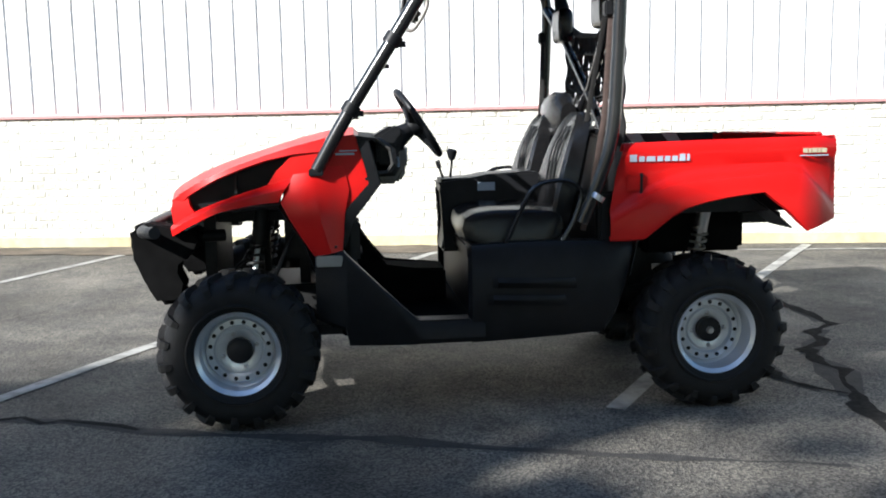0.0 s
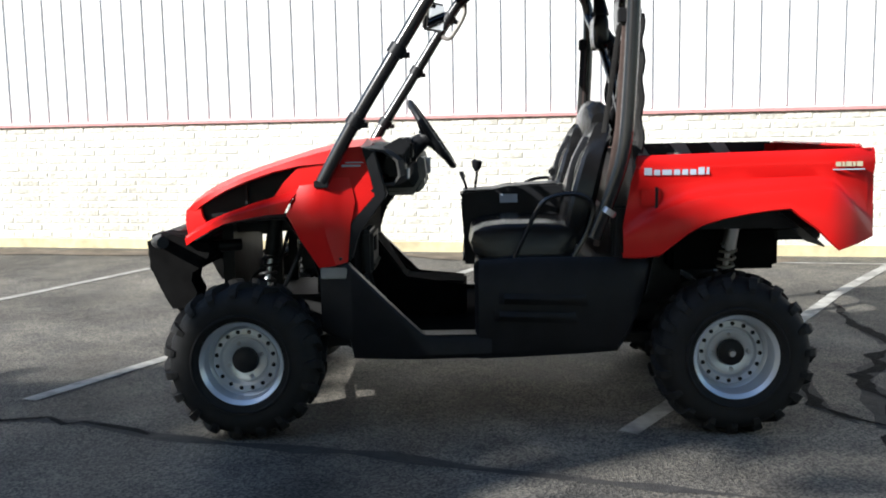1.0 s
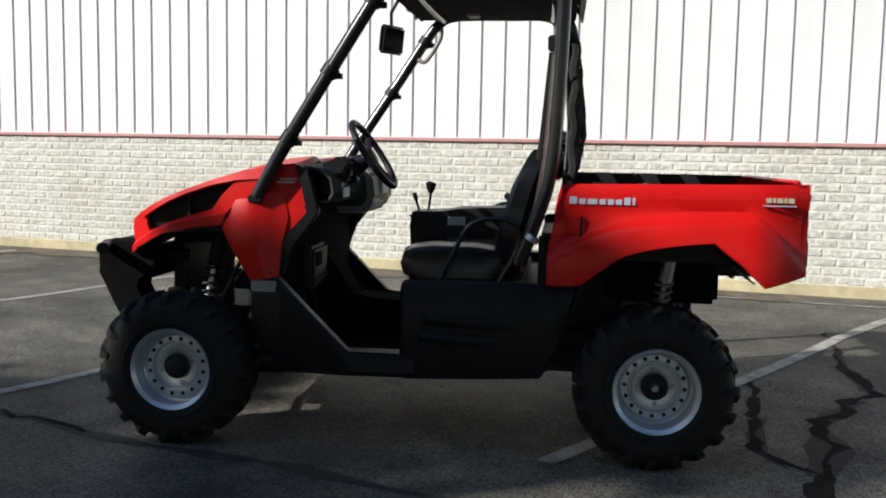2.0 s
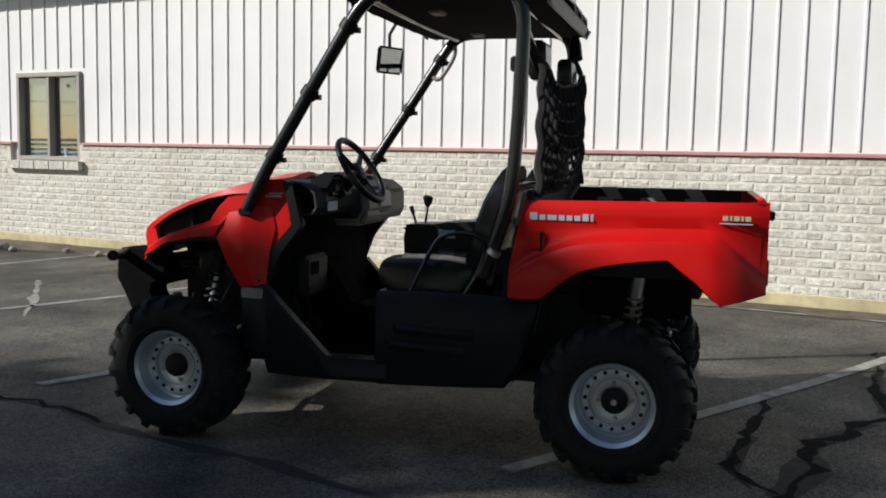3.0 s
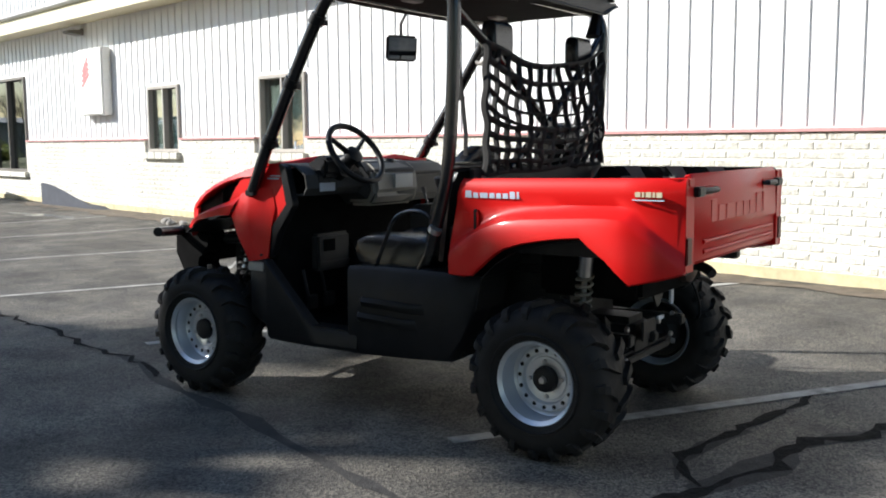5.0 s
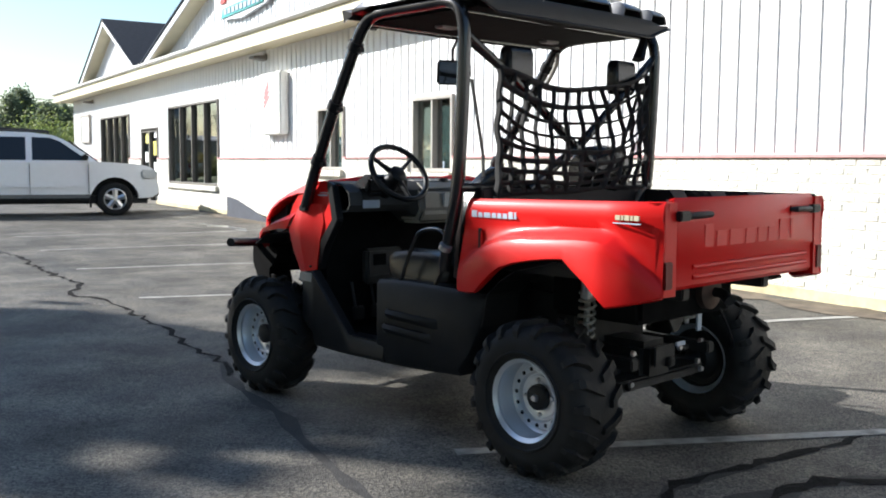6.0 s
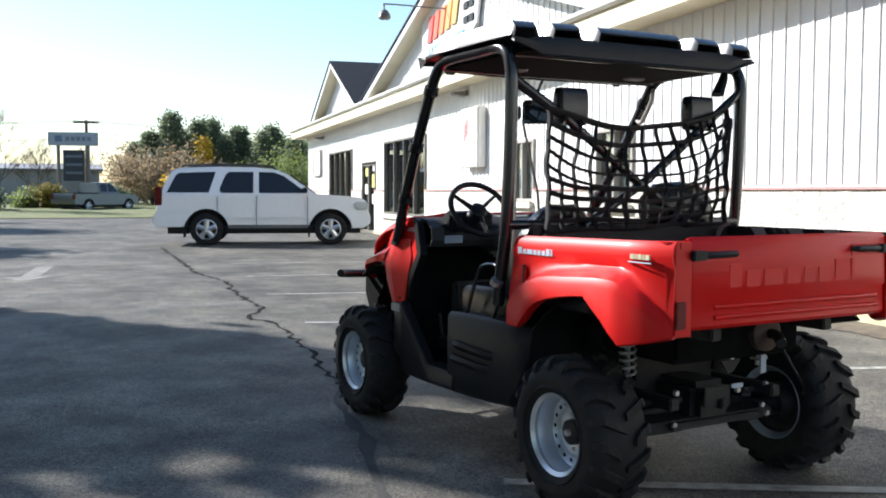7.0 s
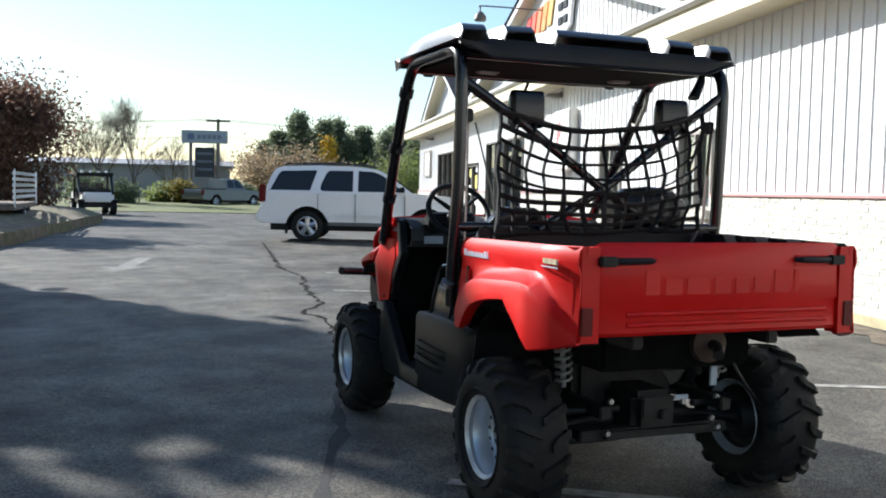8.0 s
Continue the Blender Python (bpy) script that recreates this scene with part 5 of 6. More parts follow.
    tube(bm, [a, Vector(top)], 0.014, 6, flat=0.35)
    part("net_tie", bm, WEB, net)
    b = net_point(0 if s < 0 else 1, 1)
    bm = bmesh.new()
    tube(bm, [b, (0.60, b.y, 1.06)], 0.014, 6, flat=0.35)
    part("net_tie", bm, GREY_PLASTIC, net)
bm = bmesh.new()
tube(bm, [(0.60, 0.52, 1.92), (0.605, 0.50, 1.84), (0.61, 0.46, 1.76)], [0.006, 0.03, 0.04], 8, flat=0.5)
part("belt_retractor", bm, BLACK, UTV, smooth=True)
rows_ = [rounded(0.545, 1.21, 0.16 * k, 0.26 * k, 0.27 + d, sq=2.4) for d, k in ((-0.19, 0.5), (-0.12, 0.9), (0.0, 1.0), (0.12, 0.9), (0.19, 0.5))]
cushion(rows_, VINYL, "seat_roll", UTV, "bundled dark cover behind the passenger seat")

# running gear
for s in (-1, 1):
    for x, zt, zb in ((0.99, 0.86, 0.50), (-0.93, 0.86, 0.50)):
        y0, y1 = s * (0.40 if x > 0 else 0.36), s * (0.36 if x > 0 else 0.44)
        top, bot = Vector((x + 0.05, y0, zt)), Vector((x, y1, zb))
        bm = bmesh.new()
        tube(bm, [top, top.lerp(bot, 0.45)], [0.030, 0.030], 12)
        shock = part("shock_absorber", bm, ZINC if x > 0 else DARKSTEEL, UTV, "grey shock body with dark coil spring", smooth=True)
        bm = bmesh.new()
        ax = (bot - top).normalized()
        e1 = ax.orthogonal().normalized()
        e2 = ax.cross(e1)
        tube(bm, [top.lerp(bot, 0.40 + 0.55 * k / 60) + 0.032 * (math.cos(k * 0.65) * e1 + math.sin(k * 0.65) * e2) for k in range(61)], 0.0065, 6)
        part("coil_spring", bm, DARKSTEEL if x < 0 else GREY_PLASTIC, shock, smooth=True)
        bm = bmesh.new()
        tube(bm, [top.lerp(bot, 0.4), bot], 0.012, 8)
        part("shock_rod", bm, ZINC, shock, smooth=True)
    for x in (0.965, -0.965):
        for z, dz in ((0.40, 0.02), (0.27, 0.03)):
            for dx in (-0.13, 0.13):
                bm = bmesh.new()
                tube(bm, [(x + dx, s * 0.17, z + dz), (x + dx * 0.2, s * 0.50, z)], 0.014, 8)
                part("control_arm", bm, DARKSTEEL, UTV, smooth=True)
        bm = bmesh.new()
        tube(bm, [(x, s * 0.14, 0.36), (x, s * 0.20, 0.355), (x, s * 0.24, 0.35), (x, s * 0.42, 0.32), (x, s * 0.46, 0.315), (x, s * 0.52, 0.312)], [0.042, 0.046, 0.018, 0.018, 0.044, 0.044], 12)
        part("drive_shaft", bm, BLACK, UTV, smooth=True)
        part("knuckle", lathe(bmesh.new(), [(s * 0.47, 0.07), (s * 0.50, 0.10), (s * 0.515, 0.11)], 20, centre=(x, 0, 0.312)), DARKSTEEL, UTV, smooth=True)
part("gear_case", boxes((0.80, 1.10, -0.10, 0.10, 0.29, 0.48)), DARKSTEEL, UTV, bevel=0.03)
part("rear_frame", boxes((0.60, 1.18, -0.30, -0.25, 0.40, 0.45), (0.60, 1.18, 0.25, 0.30, 0.40, 0.45), (1.10, 1.13, -0.24, 0.24, 0.30, 0.33), (0.60, 1.42, -0.32, -0.27, 0.72, 0.77), (0.60, 1.42, 0.27, 0.32, 0.72, 0.77)), DARKSTEEL, UTV, bevel=0.006)
part("engine", boxes((0.52, 0.86, -0.24, 0.24, 0.36, 0.70)), DARKSTEEL, UTV, bevel=0.03)
muffler = part("muffler", lathe(bmesh.new(), [(0.98, 0.05), (1.0, 0.075), (1.27, 0.075), (1.285, 0.05)], 20, axis="x", centre=(0, 0.12, 0.70)), material("rusty_steel", (0.075, 0.05, 0.04), 0.6, metal=0.4, vary=0.35, scale=9, bump=0.2, bump_scale=60), UTV, "dull brown-grey muffler", smooth=True)
bm = bmesh.new()
tube(bm, smooth_path([(1.26, 0.12, 0.70), (1.31, 0.12, 0.70), (1.35, 0.10, 0.69), (1.38, 0.08, 0.675)]), 0.022, 10)
part("tail_pipe", bm, DARKSTEEL, muffler, smooth=True)
part("hitch", boxes((1.10, 1.17, -0.02, 0.02, 0.375, 0.415)), DARKSTEEL, UTV, bevel=0.006)
part("hitch_plate", boxes((1.135, 1.145, -0.09, 0.05, 0.38, 0.47)), DARKSTEEL, UTV, bevel=0.004)
bm = bmesh.new()
prism(bm, [(-0.02, 0.58), (0.09, 0.58), (0.05, 0.53), (0.02, 0.52)], 1.15, 1.16, "yz")
part("bracket", bm, DARKSTEEL, UTV)
for y, z in ((-0.23, 0.46), (-0.24, 0.33), (0.26, 0.45), (0.27, 0.32), (0.10, 0.44), (0.24, 0.36)):
    part("bolt", lathe(bmesh.new(), [(1.128, 0.014), (1.142, 0.011)], 8, axis="x", centre=(0, y, z)), ZINC, UTV)
part("tag_plate", boxes((1.13, 1.14, 0.225, 0.255, 0.50, 0.58)), WHITE_DECAL, UTV)
part("tag_plate", boxes((1.145, 1.155, 0.05, 0.11, 0.455, 0.472)), WHITE_DECAL, UTV)
bm = bmesh.new()
tube(bm, smooth_path([(1.18, 0.24, 0.70), (1.23, 0.30, 0.55), (1.20, 0.42, 0.42), (1.10, 0.50, 0.36)]), 0.007, 6)
part("brake_hose", bm, BLACK, UTV)
for s in (-1, 1):
    bm = bmesh.new()
    tube(bm, smooth_path([(-0.66, s * 0.40, 0.86), (-0.75, s * 0.45, 0.75), (-0.82, s * 0.48, 0.60), (-0.90, s * 0.5, 0.45)]), 0.009, 6)
    part("brake_hose", bm, BLACK, UTV)
    part("tie_rod", tube(bmesh.new(), [(-0.86, s * 0.15, 0.45), (-0.86, s * 0.50, 0.36)], 0.012, 8), ZINC, UTV)

# ---- paint and cracks on the asphalt ----
def ribbon(pts, widths, lift=0.004, jitter=0.0, seed=1, step=0.12):
    """A flat strip along pts that follows the ground."""
    g = random.Random(seed)
    line = []
    for a, b in zip(pts, pts[1:]):
        a, b = Vector((*a, 0)), Vector((*b, 0))
        n = max(1, int((b - a).length / step))
        line += [a.lerp(b, k / n) for k in range(n)]
    line.append(Vector((*pts[-1], 0)))
    if jitter:
        line = [p + Vector((g.uniform(-1, 1), g.uniform(-1, 1), 0)) * jitter for p in line]
    rows = []
    for i, p in enumerate(line):
        d = (line[min(i + 1, len(line) - 1)] - line[max(i - 1, 0)]).normalized()
        nrm = Vector((-d.y, d.x, 0))
        u = i / (len(line) - 1) * (len(widths) - 1)
        k = min(int(u), len(widths) - 2)
        w = (widths[k] + (widths[k + 1] - widths[k]) * (u - k)) / 2
        if jitter:
            w *= g.uniform(0.2, 1.3)
        rows.append([(q.x, q.y, ground_z(q.x, q.y) + lift) for q in (p - nrm * w, p + nrm * w)])
    bm = bmesh.new()
    skin(bm, rows)
    return bm


STALLS = [[(0.58, -0.77), (1.11, 0.57), (1.85, 2.45), (2.65, 4.10)],
          [(-2.15, -0.77), (-1.90, 0.20), (-1.20, 2.35), (-0.58, 3.95)],
          [(-4.78, -0.78), (-4.44, 0.56), (-4.02, 2.20), (-3.50, 3.80)],
          [(-7.47, -0.82), (-7.27, 0.70), (-6.95, 2.0), (-6.40, 3.90)],
          [(-10.1, -0.8), (-10.0, 1.3), (-9.3, 3.85)],
          [(-12.8, -0.8), (-12.6, 1.3), (-12.0, 3.4)]]
for i, p in enumerate(STALLS):
    tagged(part("stall_line", ribbon(p, [0.085, 0.085], 0.005), PAINT), "worn white parking line on the asphalt", "parking line", "stall lines", "structure")
tagged(part("stall_line", ribbon([(0.1, 3.83), (1.7, 3.78), (3.3, 3.80)], [0.05, 0.05], 0.005), PAINT), "worn white parking line on the asphalt", "parking line", "stall lines", "structure")
arrow = bmesh.new()
for tri in ([(-11.0, -3.55), (-10.9, -4.30), (-10.1, -3.95)],):
    f = [arrow.verts.new((x, y, ground_z(x, y) + 0.006)) for x, y in tri]
    arrow.faces.new(f)
v = [arrow.verts.new((x, y, ground_z(x, y) + 0.006)) for x, y in ((-12.9, -3.75), (-12.9, -4.02), (-10.9, -4.05), (-10.9, -3.78))]
arrow.faces.new(v)
tagged(part("painted_arrow", arrow, material("faded_paint", (0.175, 0.17, 0.155), 0.85, vary=0.2, scale=9, second=(0.12, 0.11, 0.095), second_scale=3, second_amount=1.0)), "faded white traffic arrow painted on the asphalt", "painted arrow", kind="structure")
TAR = material("crack_tar", spec=0.05, colour=(0.019, 0.018, 0.017), rough=0.95, vary=0.4, scale=30, bump=0.6, bump_scale=60)
CRACKS = [([(-18.3, -1.9), (-12.8, -1.6), (-11.0, -1.5), (-9.3, -1.18), (-7.45, -1.17), (-6.5, -1.08), (-5.95, -1.04), (-5.32, -1.31), (-4.8, -1.07), (-4.4, -1.03), (-3.7, -1.02), (-2.95, -1.03), (-2.3, -1.03), (-1.67, -1.03), (-1.3, -1.13)], [0.05, 0.06, 0.08, 0.08, 0.07, 0.05, 0.03], 1),
          ([(1.76, 2.6), (1.80, 2.31), (1.82, 1.57), (1.93, 0.95), (1.77, 0.70), (1.76, 0.47), (1.62, 0.31), (1.60, 0.05), (1.70, -0.10), (1.62, -0.32), (1.60, -0.60), (1.60, -0.90), (1.63, -1.4)], [0.03, 0.06, 0.085, 0.105, 0.09, 0.08], 2),
          ([(1.31, 1.2), (1.33, 0.90), (1.34, 0.14), (1.35, -0.15), (1.37, -0.30), (1.50, -0.43), (1.60, -0.50)], [0.015, 0.04, 0.06, 0.06, 0.04], 3)]
SMEAR = material("old_tar_smear", (0.032, 0.030, 0.028), 0.9, vary=0.35, scale=18, bump=0.4, bump_scale=90)
for p, w in (([(-2.0, -1.03), (-1.67, -1.03), (-1.3, -1.13), (-0.95, -1.16), (-0.3, -1.19), (0.16, -1.27), (0.56, -1.33), (1.14, -1.35), (1.32, -1.38)], [0.03, 0.08, 0.09, 0.08, 0.07, 0.06, 0.03]), ([(1.50, -0.50), (1.38, -0.30), (1.36, -0.05), (1.38, 0.25)], [0.05, 0.11, 0.10, 0.05]), ([(1.60, -0.55), (1.66, -0.15), (1.63, 0.15), (1.70, 0.45), (1.86, 0.80)], [0.08, 0.18, 0.15, 0.16, 0.06]), ([(1.90, 1.0), (1.84, 1.6), (1.80, 2.2)], [0.05, 0.11, 0.05])):
    tagged(part("tar_smear", ribbon(p, w, 0.0015, 0.012, 21, 0.14), SMEAR), "dull worn tar patch along the cracks", "tar patch", "tar patches", "structure")
for p, w, s in CRACKS:
    tagged(part("asphalt_crack", ribbon(p, w, 0.003, 0.045 if s == 1 else 0.022, s, 0.11 if s == 1 else 0.07), TAR), "dark jagged crack sealed with tar", "crack", "asphalt cracks", "structure")
WET = material("wet_asphalt", (0.020, 0.019, 0.018), 0.16, vary=0.3, scale=8, bump=0.15, bump_scale=60, spec=0.6)
for p, w, sd in (([(-16.9, 2.85), (-16.4, 3.05), (-15.9, 3.25)], [0.05, 0.18, 0.05], 51), ([(-14.6, 2.75), (-13.8, 2.85), (-12.9, 2.95), (-11.9, 2.85)], [0.06, 0.42, 0.50, 0.08], 52)):
    tagged(part("wet_patch", ribbon(p, w, 0.003, 0.03, sd, 0.15), WET), "dark wet patch on the asphalt near the wall", "wet patch", "wet patches", "structure")
# pale ragged strip in the colour of the stall lines
tagged(part("paint_mark", ribbon([(-3.98, 0.58), (-4.5, 1.1), (-5.0, 1.55), (-5.5, 2.0)], [0.02, 0.07, 0.11, 0.05], 0.005, 0.02, 53, 0.2), PAINT), "pale smeared mark on the asphalt", "paint mark", kind="structure")
# dirt and rubble along the foot of the wall
DIRT = material("brown_dirt", (0.105, 0.082, 0.056), 0.95, vary=0.35, scale=7, bump=0.7, bump_scale=40, second=(0.16, 0.13, 0.095), second_scale=1.6, second_amount=0.7)
dirt = ribbon([(-17, 3.85), (-12, 3.82), (-8, 3.80), (-5, 3.86), (-2, 3.92), (1.8, 3.98)], [0.7, 0.75, 0.8, 0.7, 0.5, 0.4], 0.006, 0.05, 31, 0.35)
tagged(part("dirt_strip", dirt, DIRT), "brown dirt washed along the foot of the wall", "dirt", kind="structure")
g = random.Random(77)
for x, y, r in ((-9.9, 3.42, 0.09), (-9.65, 3.36, 0.075), (-9.45, 3.45, 0.065), (-8.8, 3.40, 0.055), (-8.1, 3.44, 0.06), (-7.85, 3.40, 0.085), (-7.6, 3.36, 0.055), (-7.0, 3.62, 0.045), (-6.4, 3.55, 0.05)):
    bm = bmesh.new()
    bmesh.ops.create_icosphere(bm, subdivisions=2, radius=r)
    for v in bm.verts:
        v.co *= 1 + 0.3 * noise.noise(v.co * 2.5 / r + Vector((x, y, 0)))
        v.co.z *= 0.7
    rock = part("rubble_stone", bm, STONE)
    rock.matrix_world = pose(x, y, ground_z(x, y) + 0.45 * r, 0, 0, g.uniform(0, 360))
    tagged(rock, "small broken stone lying by the wall foot", "stone", "rubble stones")

# ---- vehicles ----
def car_wheel(parent, x, y, r, out, alloy=ALLOY):
    bm = bmesh.new()
    lathe(bm, [(-0.115, r * 0.59), (-0.132, r * 0.66), (-0.136, r * 0.86), (-0.12, r * 0.96), (-0.09, r), (0.09, r), (0.12, r * 0.96), (0.13, r * 0.8), (0.115, r * 0.59)], 36, close=True)
    w = part("wheel", bm, RUBBER, parent, smooth=True)
    w.matrix_basis = pose(x, y, r, 0, 0, 0 if out < 0 else 180)
    part("rim", lathe(bmesh.new(), [(-0.12, r * 0.575), (-0.10, r * 0.59), (-0.06, r * 0.54), (-0.04, r * 0.49), (-0.035, 0.01)], 30, caps=False), DARKSTEEL, w, smooth=True)
    for k in range(5):
        a = k * math.tau / 5 + 0.3
        c, s = math.cos(a), math.sin(a)
        bm = bmesh.new()
        rows = []
        for rr, hw in ((r * 0.10, 0.055), (r * 0.40, 0.058), (r * 0.575, 0.075)):
            rows.append([(rr * c - hw * s, -0.085, rr * s + hw * c), (rr * c, -0.112, rr * s), (rr * c + hw * s, -0.085, rr * s - hw * c)])
        skin(bm, rows)
        part("spoke", bm, alloy, w, smooth=True)
    part("rim_lip", lathe(bmesh.new(), [(-0.132, r * 0.645), (-0.137, r * 0.60), (-0.115, r * 0.565), (-0.110, r * 0.60)], 30, close=True), alloy, w, smooth=True)
    part("hub", lathe(bmesh.new(), [(-0.115, 0.05), (-0.10, 0.06), (-0.08, 0.06)], 16), alloy, w)
    return w


def arc(cx, cz, r, a0, a1, n=10):
    return [(cx + r * math.cos(radians(a0 + (a1 - a0) * k / n)), cz + r * math.sin(radians(a0 + (a1 - a0) * k / n))) for k in range(n + 1)]


def slab(pts, yf, s, off=0.006, depth=0.02):
    """A pane with outline pts on the side s of a body whose half width at height z is yf(z)."""
    bm = bmesh.new()
    a = [bm.verts.new((x, s * (yf(z) + off), z)) for x, z in pts]
    b = [bm.verts.new((x, s * (yf(z) - depth), z)) for x, z in pts]
    bm.faces.new(a)
    bm.faces.new(b[::-1])
    n = len(pts)
    for i in range(n):
        bm.faces.new((a[i], b[i], b[(i + 1) % n], a[(i + 1) % n]))
    return bm


def shell(pts, yf, nose=9.0):
    """A body with side outline pts and half width yf(z), drawn in towards the front past x = nose."""
    bm = bmesh.new()
    w = lambda x, z: yf(z) * (1 - 0.35 * max(0.0, x - nose) ** 2)
    a = [bm.verts.new((x, -w(x, z), z)) for x, z in pts]
    b = [bm.verts.new((x, w(x, z), z)) for x, z in pts]
    bm.faces.new(a)
    bm.faces.new(b[::-1])
    n = len(pts)
    for i in range(n):
        bm.faces.new((a[i], b[i], b[(i + 1) % n], a[(i + 1) % n]))
    return bm


def build_suv(m, paint, label):
    car = thing("suv", m, label, "car")
    low = [(-2.60, 0.45), (-2.70, 0.55), (-2.70, 0.74), (-2.62, 0.80), (-2.60, 1.10), (-2.56, 1.24), (1.05, 1.255), (1.35, 1.245), (1.90, 1.205), (2.18, 1.165), (2.31, 1.11), (2.37, 1.02), (2.39, 0.86), (2.40, 0.76), (2.45, 0.72), (2.45, 0.52), (2.30, 0.42), (1.96, 0.40)]
    low += arc(1.475, 0.39, 0.525, 6, 174) + [(0.93, 0.42), (-0.93, 0.42)] + arc(-1.475, 0.39, 0.525, 6, 174) + [(-2.05, 0.45)]
    yl = lambda z: 0.99 - 0.035 * ease(1.0, 1.25, z) - 0.05 * ease(0.62, 0.42, z)
    body = part("body", shell(low, yl, 1.85), paint, car, bevel=0.025, smooth=True)
    ty = lambda z: 0.945 - 0.20 * (z - 1.2) / 0.72
    part("roof", shell([(-2.56, 1.20), (-2.40, 1.62), (-2.28, 1.83), (-2.10, 1.89), (-1.2, 1.925), (-0.3, 1.91), (0.20, 1.85), (0.45, 1.74), (1.16, 1.22)], ty), paint, car, bevel=0.02, smooth=True)
    for s in (-1, 1):
        for name, p in (("quarter_window", [(-2.40, 1.29), (-2.20, 1.70), (-2.12, 1.77), (-1.26, 1.80), (-1.42, 1.29)]), ("rear_door_window", [(-1.12, 1.28), (-1.17, 1.34), (-1.15, 1.45), (-1.02, 1.74), (-0.94, 1.80), (-0.37, 1.80), (-0.37, 1.28)]), ("front_door_window", [(-0.24, 1.28), (-0.24, 1.80), (0.12, 1.79), (0.34, 1.71), (0.92, 1.28)])):
            part(name, slab(p, ty, s), CARGLASS, car)
        for x in (-1.22, -0.30, 0.92):
            part("door_seam", boxes((x - 0.005, x + 0.005, *sorted((s * 0.955, s * 0.9925)), 0.50, 1.20)), DARKSTEEL, car)
        for x in (-1.12, -0.16):
            part("door_handle", boxes((x, x + 0.2, *sorted((s * 0.965, s * 1.01)), 1.10, 1.14)), paint, car, bevel=0.01)
        part("mirror", boxes((0.78, 0.92, *sorted((s * 0.97, s * 1.17)), 1.28, 1.42)), BLACK, car, bevel=0.03)
        part("headlamp", boxes((2.05, 2.40, *sorted((s * 0.58, s * 0.965)), 0.86, 1.07)), LAMPGLASS, car, "clear headlamp", bevel=0.04)
        part("tail_lamp", boxes((-2.66, -2.50, *sorted((s * 0.80, s * 0.999)), 0.98, 1.42)), TAIL, car, bevel=0.02)
        part("roof_rail", tube(bmesh.new(), smooth_path([(-2.05, s * 0.68, 1.90), (-1.95, s * 0.68, 1.955), (-0.9, s * 0.68, 1.985), (0.0, s * 0.68, 1.95), (0.12, s * 0.68, 1.89)]), 0.022, 8), DARKSTEEL, car, smooth=True)
        part("running_board", boxes((-0.95, 0.95, *sorted((s * 0.86, s * 1.03)), 0.36, 0.42)), BLACK, car, bevel=0.015)
        part("mud_flap", boxes((-2.02, -1.98, *sorted((s * 0.75, s * 0.97)), 0.20, 0.46)), BLACK, car)
        part("mud_flap", boxes((0.93, 0.97, *sorted((s * 0.75, s * 0.97)), 0.20, 0.46)), BLACK, car)
        part("fog_lamp", boxes((2.38, 2.465, *sorted((s * 0.70, s * 0.84)), 0.56, 0.64)), LAMPGLASS, car, bevel=0.02)
    for s in (-1, 1):
        part("side_moulding", boxes((-1.0, 0.95, *sorted((s * 0.98, s * 1.0)), 0.66, 0.71)), paint, car, bevel=0.008)
        part("sill_trim", boxes((-0.98, 0.96, *sorted((s * 0.90, s * 0.962)), 0.42, 0.50)), CARGREY, car)
    part("windscreen", boxes((-0.02, 0.02, -0.74, 0.74, -0.41, 0.41)), CARGLASS, car).matrix_basis = pose(0.835, 0, 1.48, 0, -51.5, 0)
    part("grille", boxes((2.33, 2.41, -0.58, 0.58, 0.80, 1.06)), DARKSTEEL, car, bevel=0.02)
    part("lower_grille", boxes((2.40, 2.465, -0.75, 0.75, 0.46, 0.57)), BLACK, car, bevel=0.02)
    part("rear_bumper", boxes((-2.74, -2.60, -0.95, 0.95, 0.48, 0.70)), paint, car, bevel=0.04)
    part("underbody", boxes((-2.4, 2.2, -0.8, 0.8, 0.28, 0.46)), BLACK, car)
    for x in (-1.475, 1.475):
        for s in (-1, 1):
            car_wheel(car, x, s * 0.86, 0.39, s)
            bm = bmesh.new()
            prism(bm, arc(x, 0.39, 0.51, -10, 190, 16), *sorted((s * 0.55, s * 0.57)))
            part("wheel_house", bm, BLACK, car)
            part("arch_liner", thick(bm_rows([[(px, s * y, pz) for y in (0.55, 0.97)] for px, pz in arc(x, 0.39, 0.518, 6, 174, 14)]), 0.012), BLACK, car)
    return car


build_suv(pose(-19.56, 0.76, ground_z(-19.2, 1.1), 0, 0, 81) @ Matrix.Diagonal((1, 1, 0.98, 1)), CARWHITE, "white full-size suv parked facing the building")


def build_pickup(m):
    car = thing("pickup_truck", m, "grey pickup truck with a matching canopy by the grass", "truck")
    low = [(-2.75, 0.50), (-2.80, 0.62), (-2.72, 1.15), (1.0, 1.15), (2.3, 1.05), (2.5, 0.95), (2.58, 0.60), (2.4, 0.45), (2.2, 0.45)] + arc(1.70, 0.38, 0.47, 8, 172) + [(1.2, 0.45), (-1.15, 0.45)] + arc(-1.65, 0.38, 0.47, 8, 172) + [(-2.2, 0.48)]
    part("body", shell(low, lambda z: 0.96 - 0.05 * ease(0.9, 1.15, z)), CARGREY, car, bevel=0.025, smooth=True)
    ty = lambda z: 0.90 - 0.2 * (z - 1.15) / 0.7
    part("cab", shell([(-0.75, 1.13), (-0.70, 1.78), (0.25, 1.82), (0.45, 1.76), (1.05, 1.13)], ty), CARGREY, car, bevel=0.02, smooth=True)
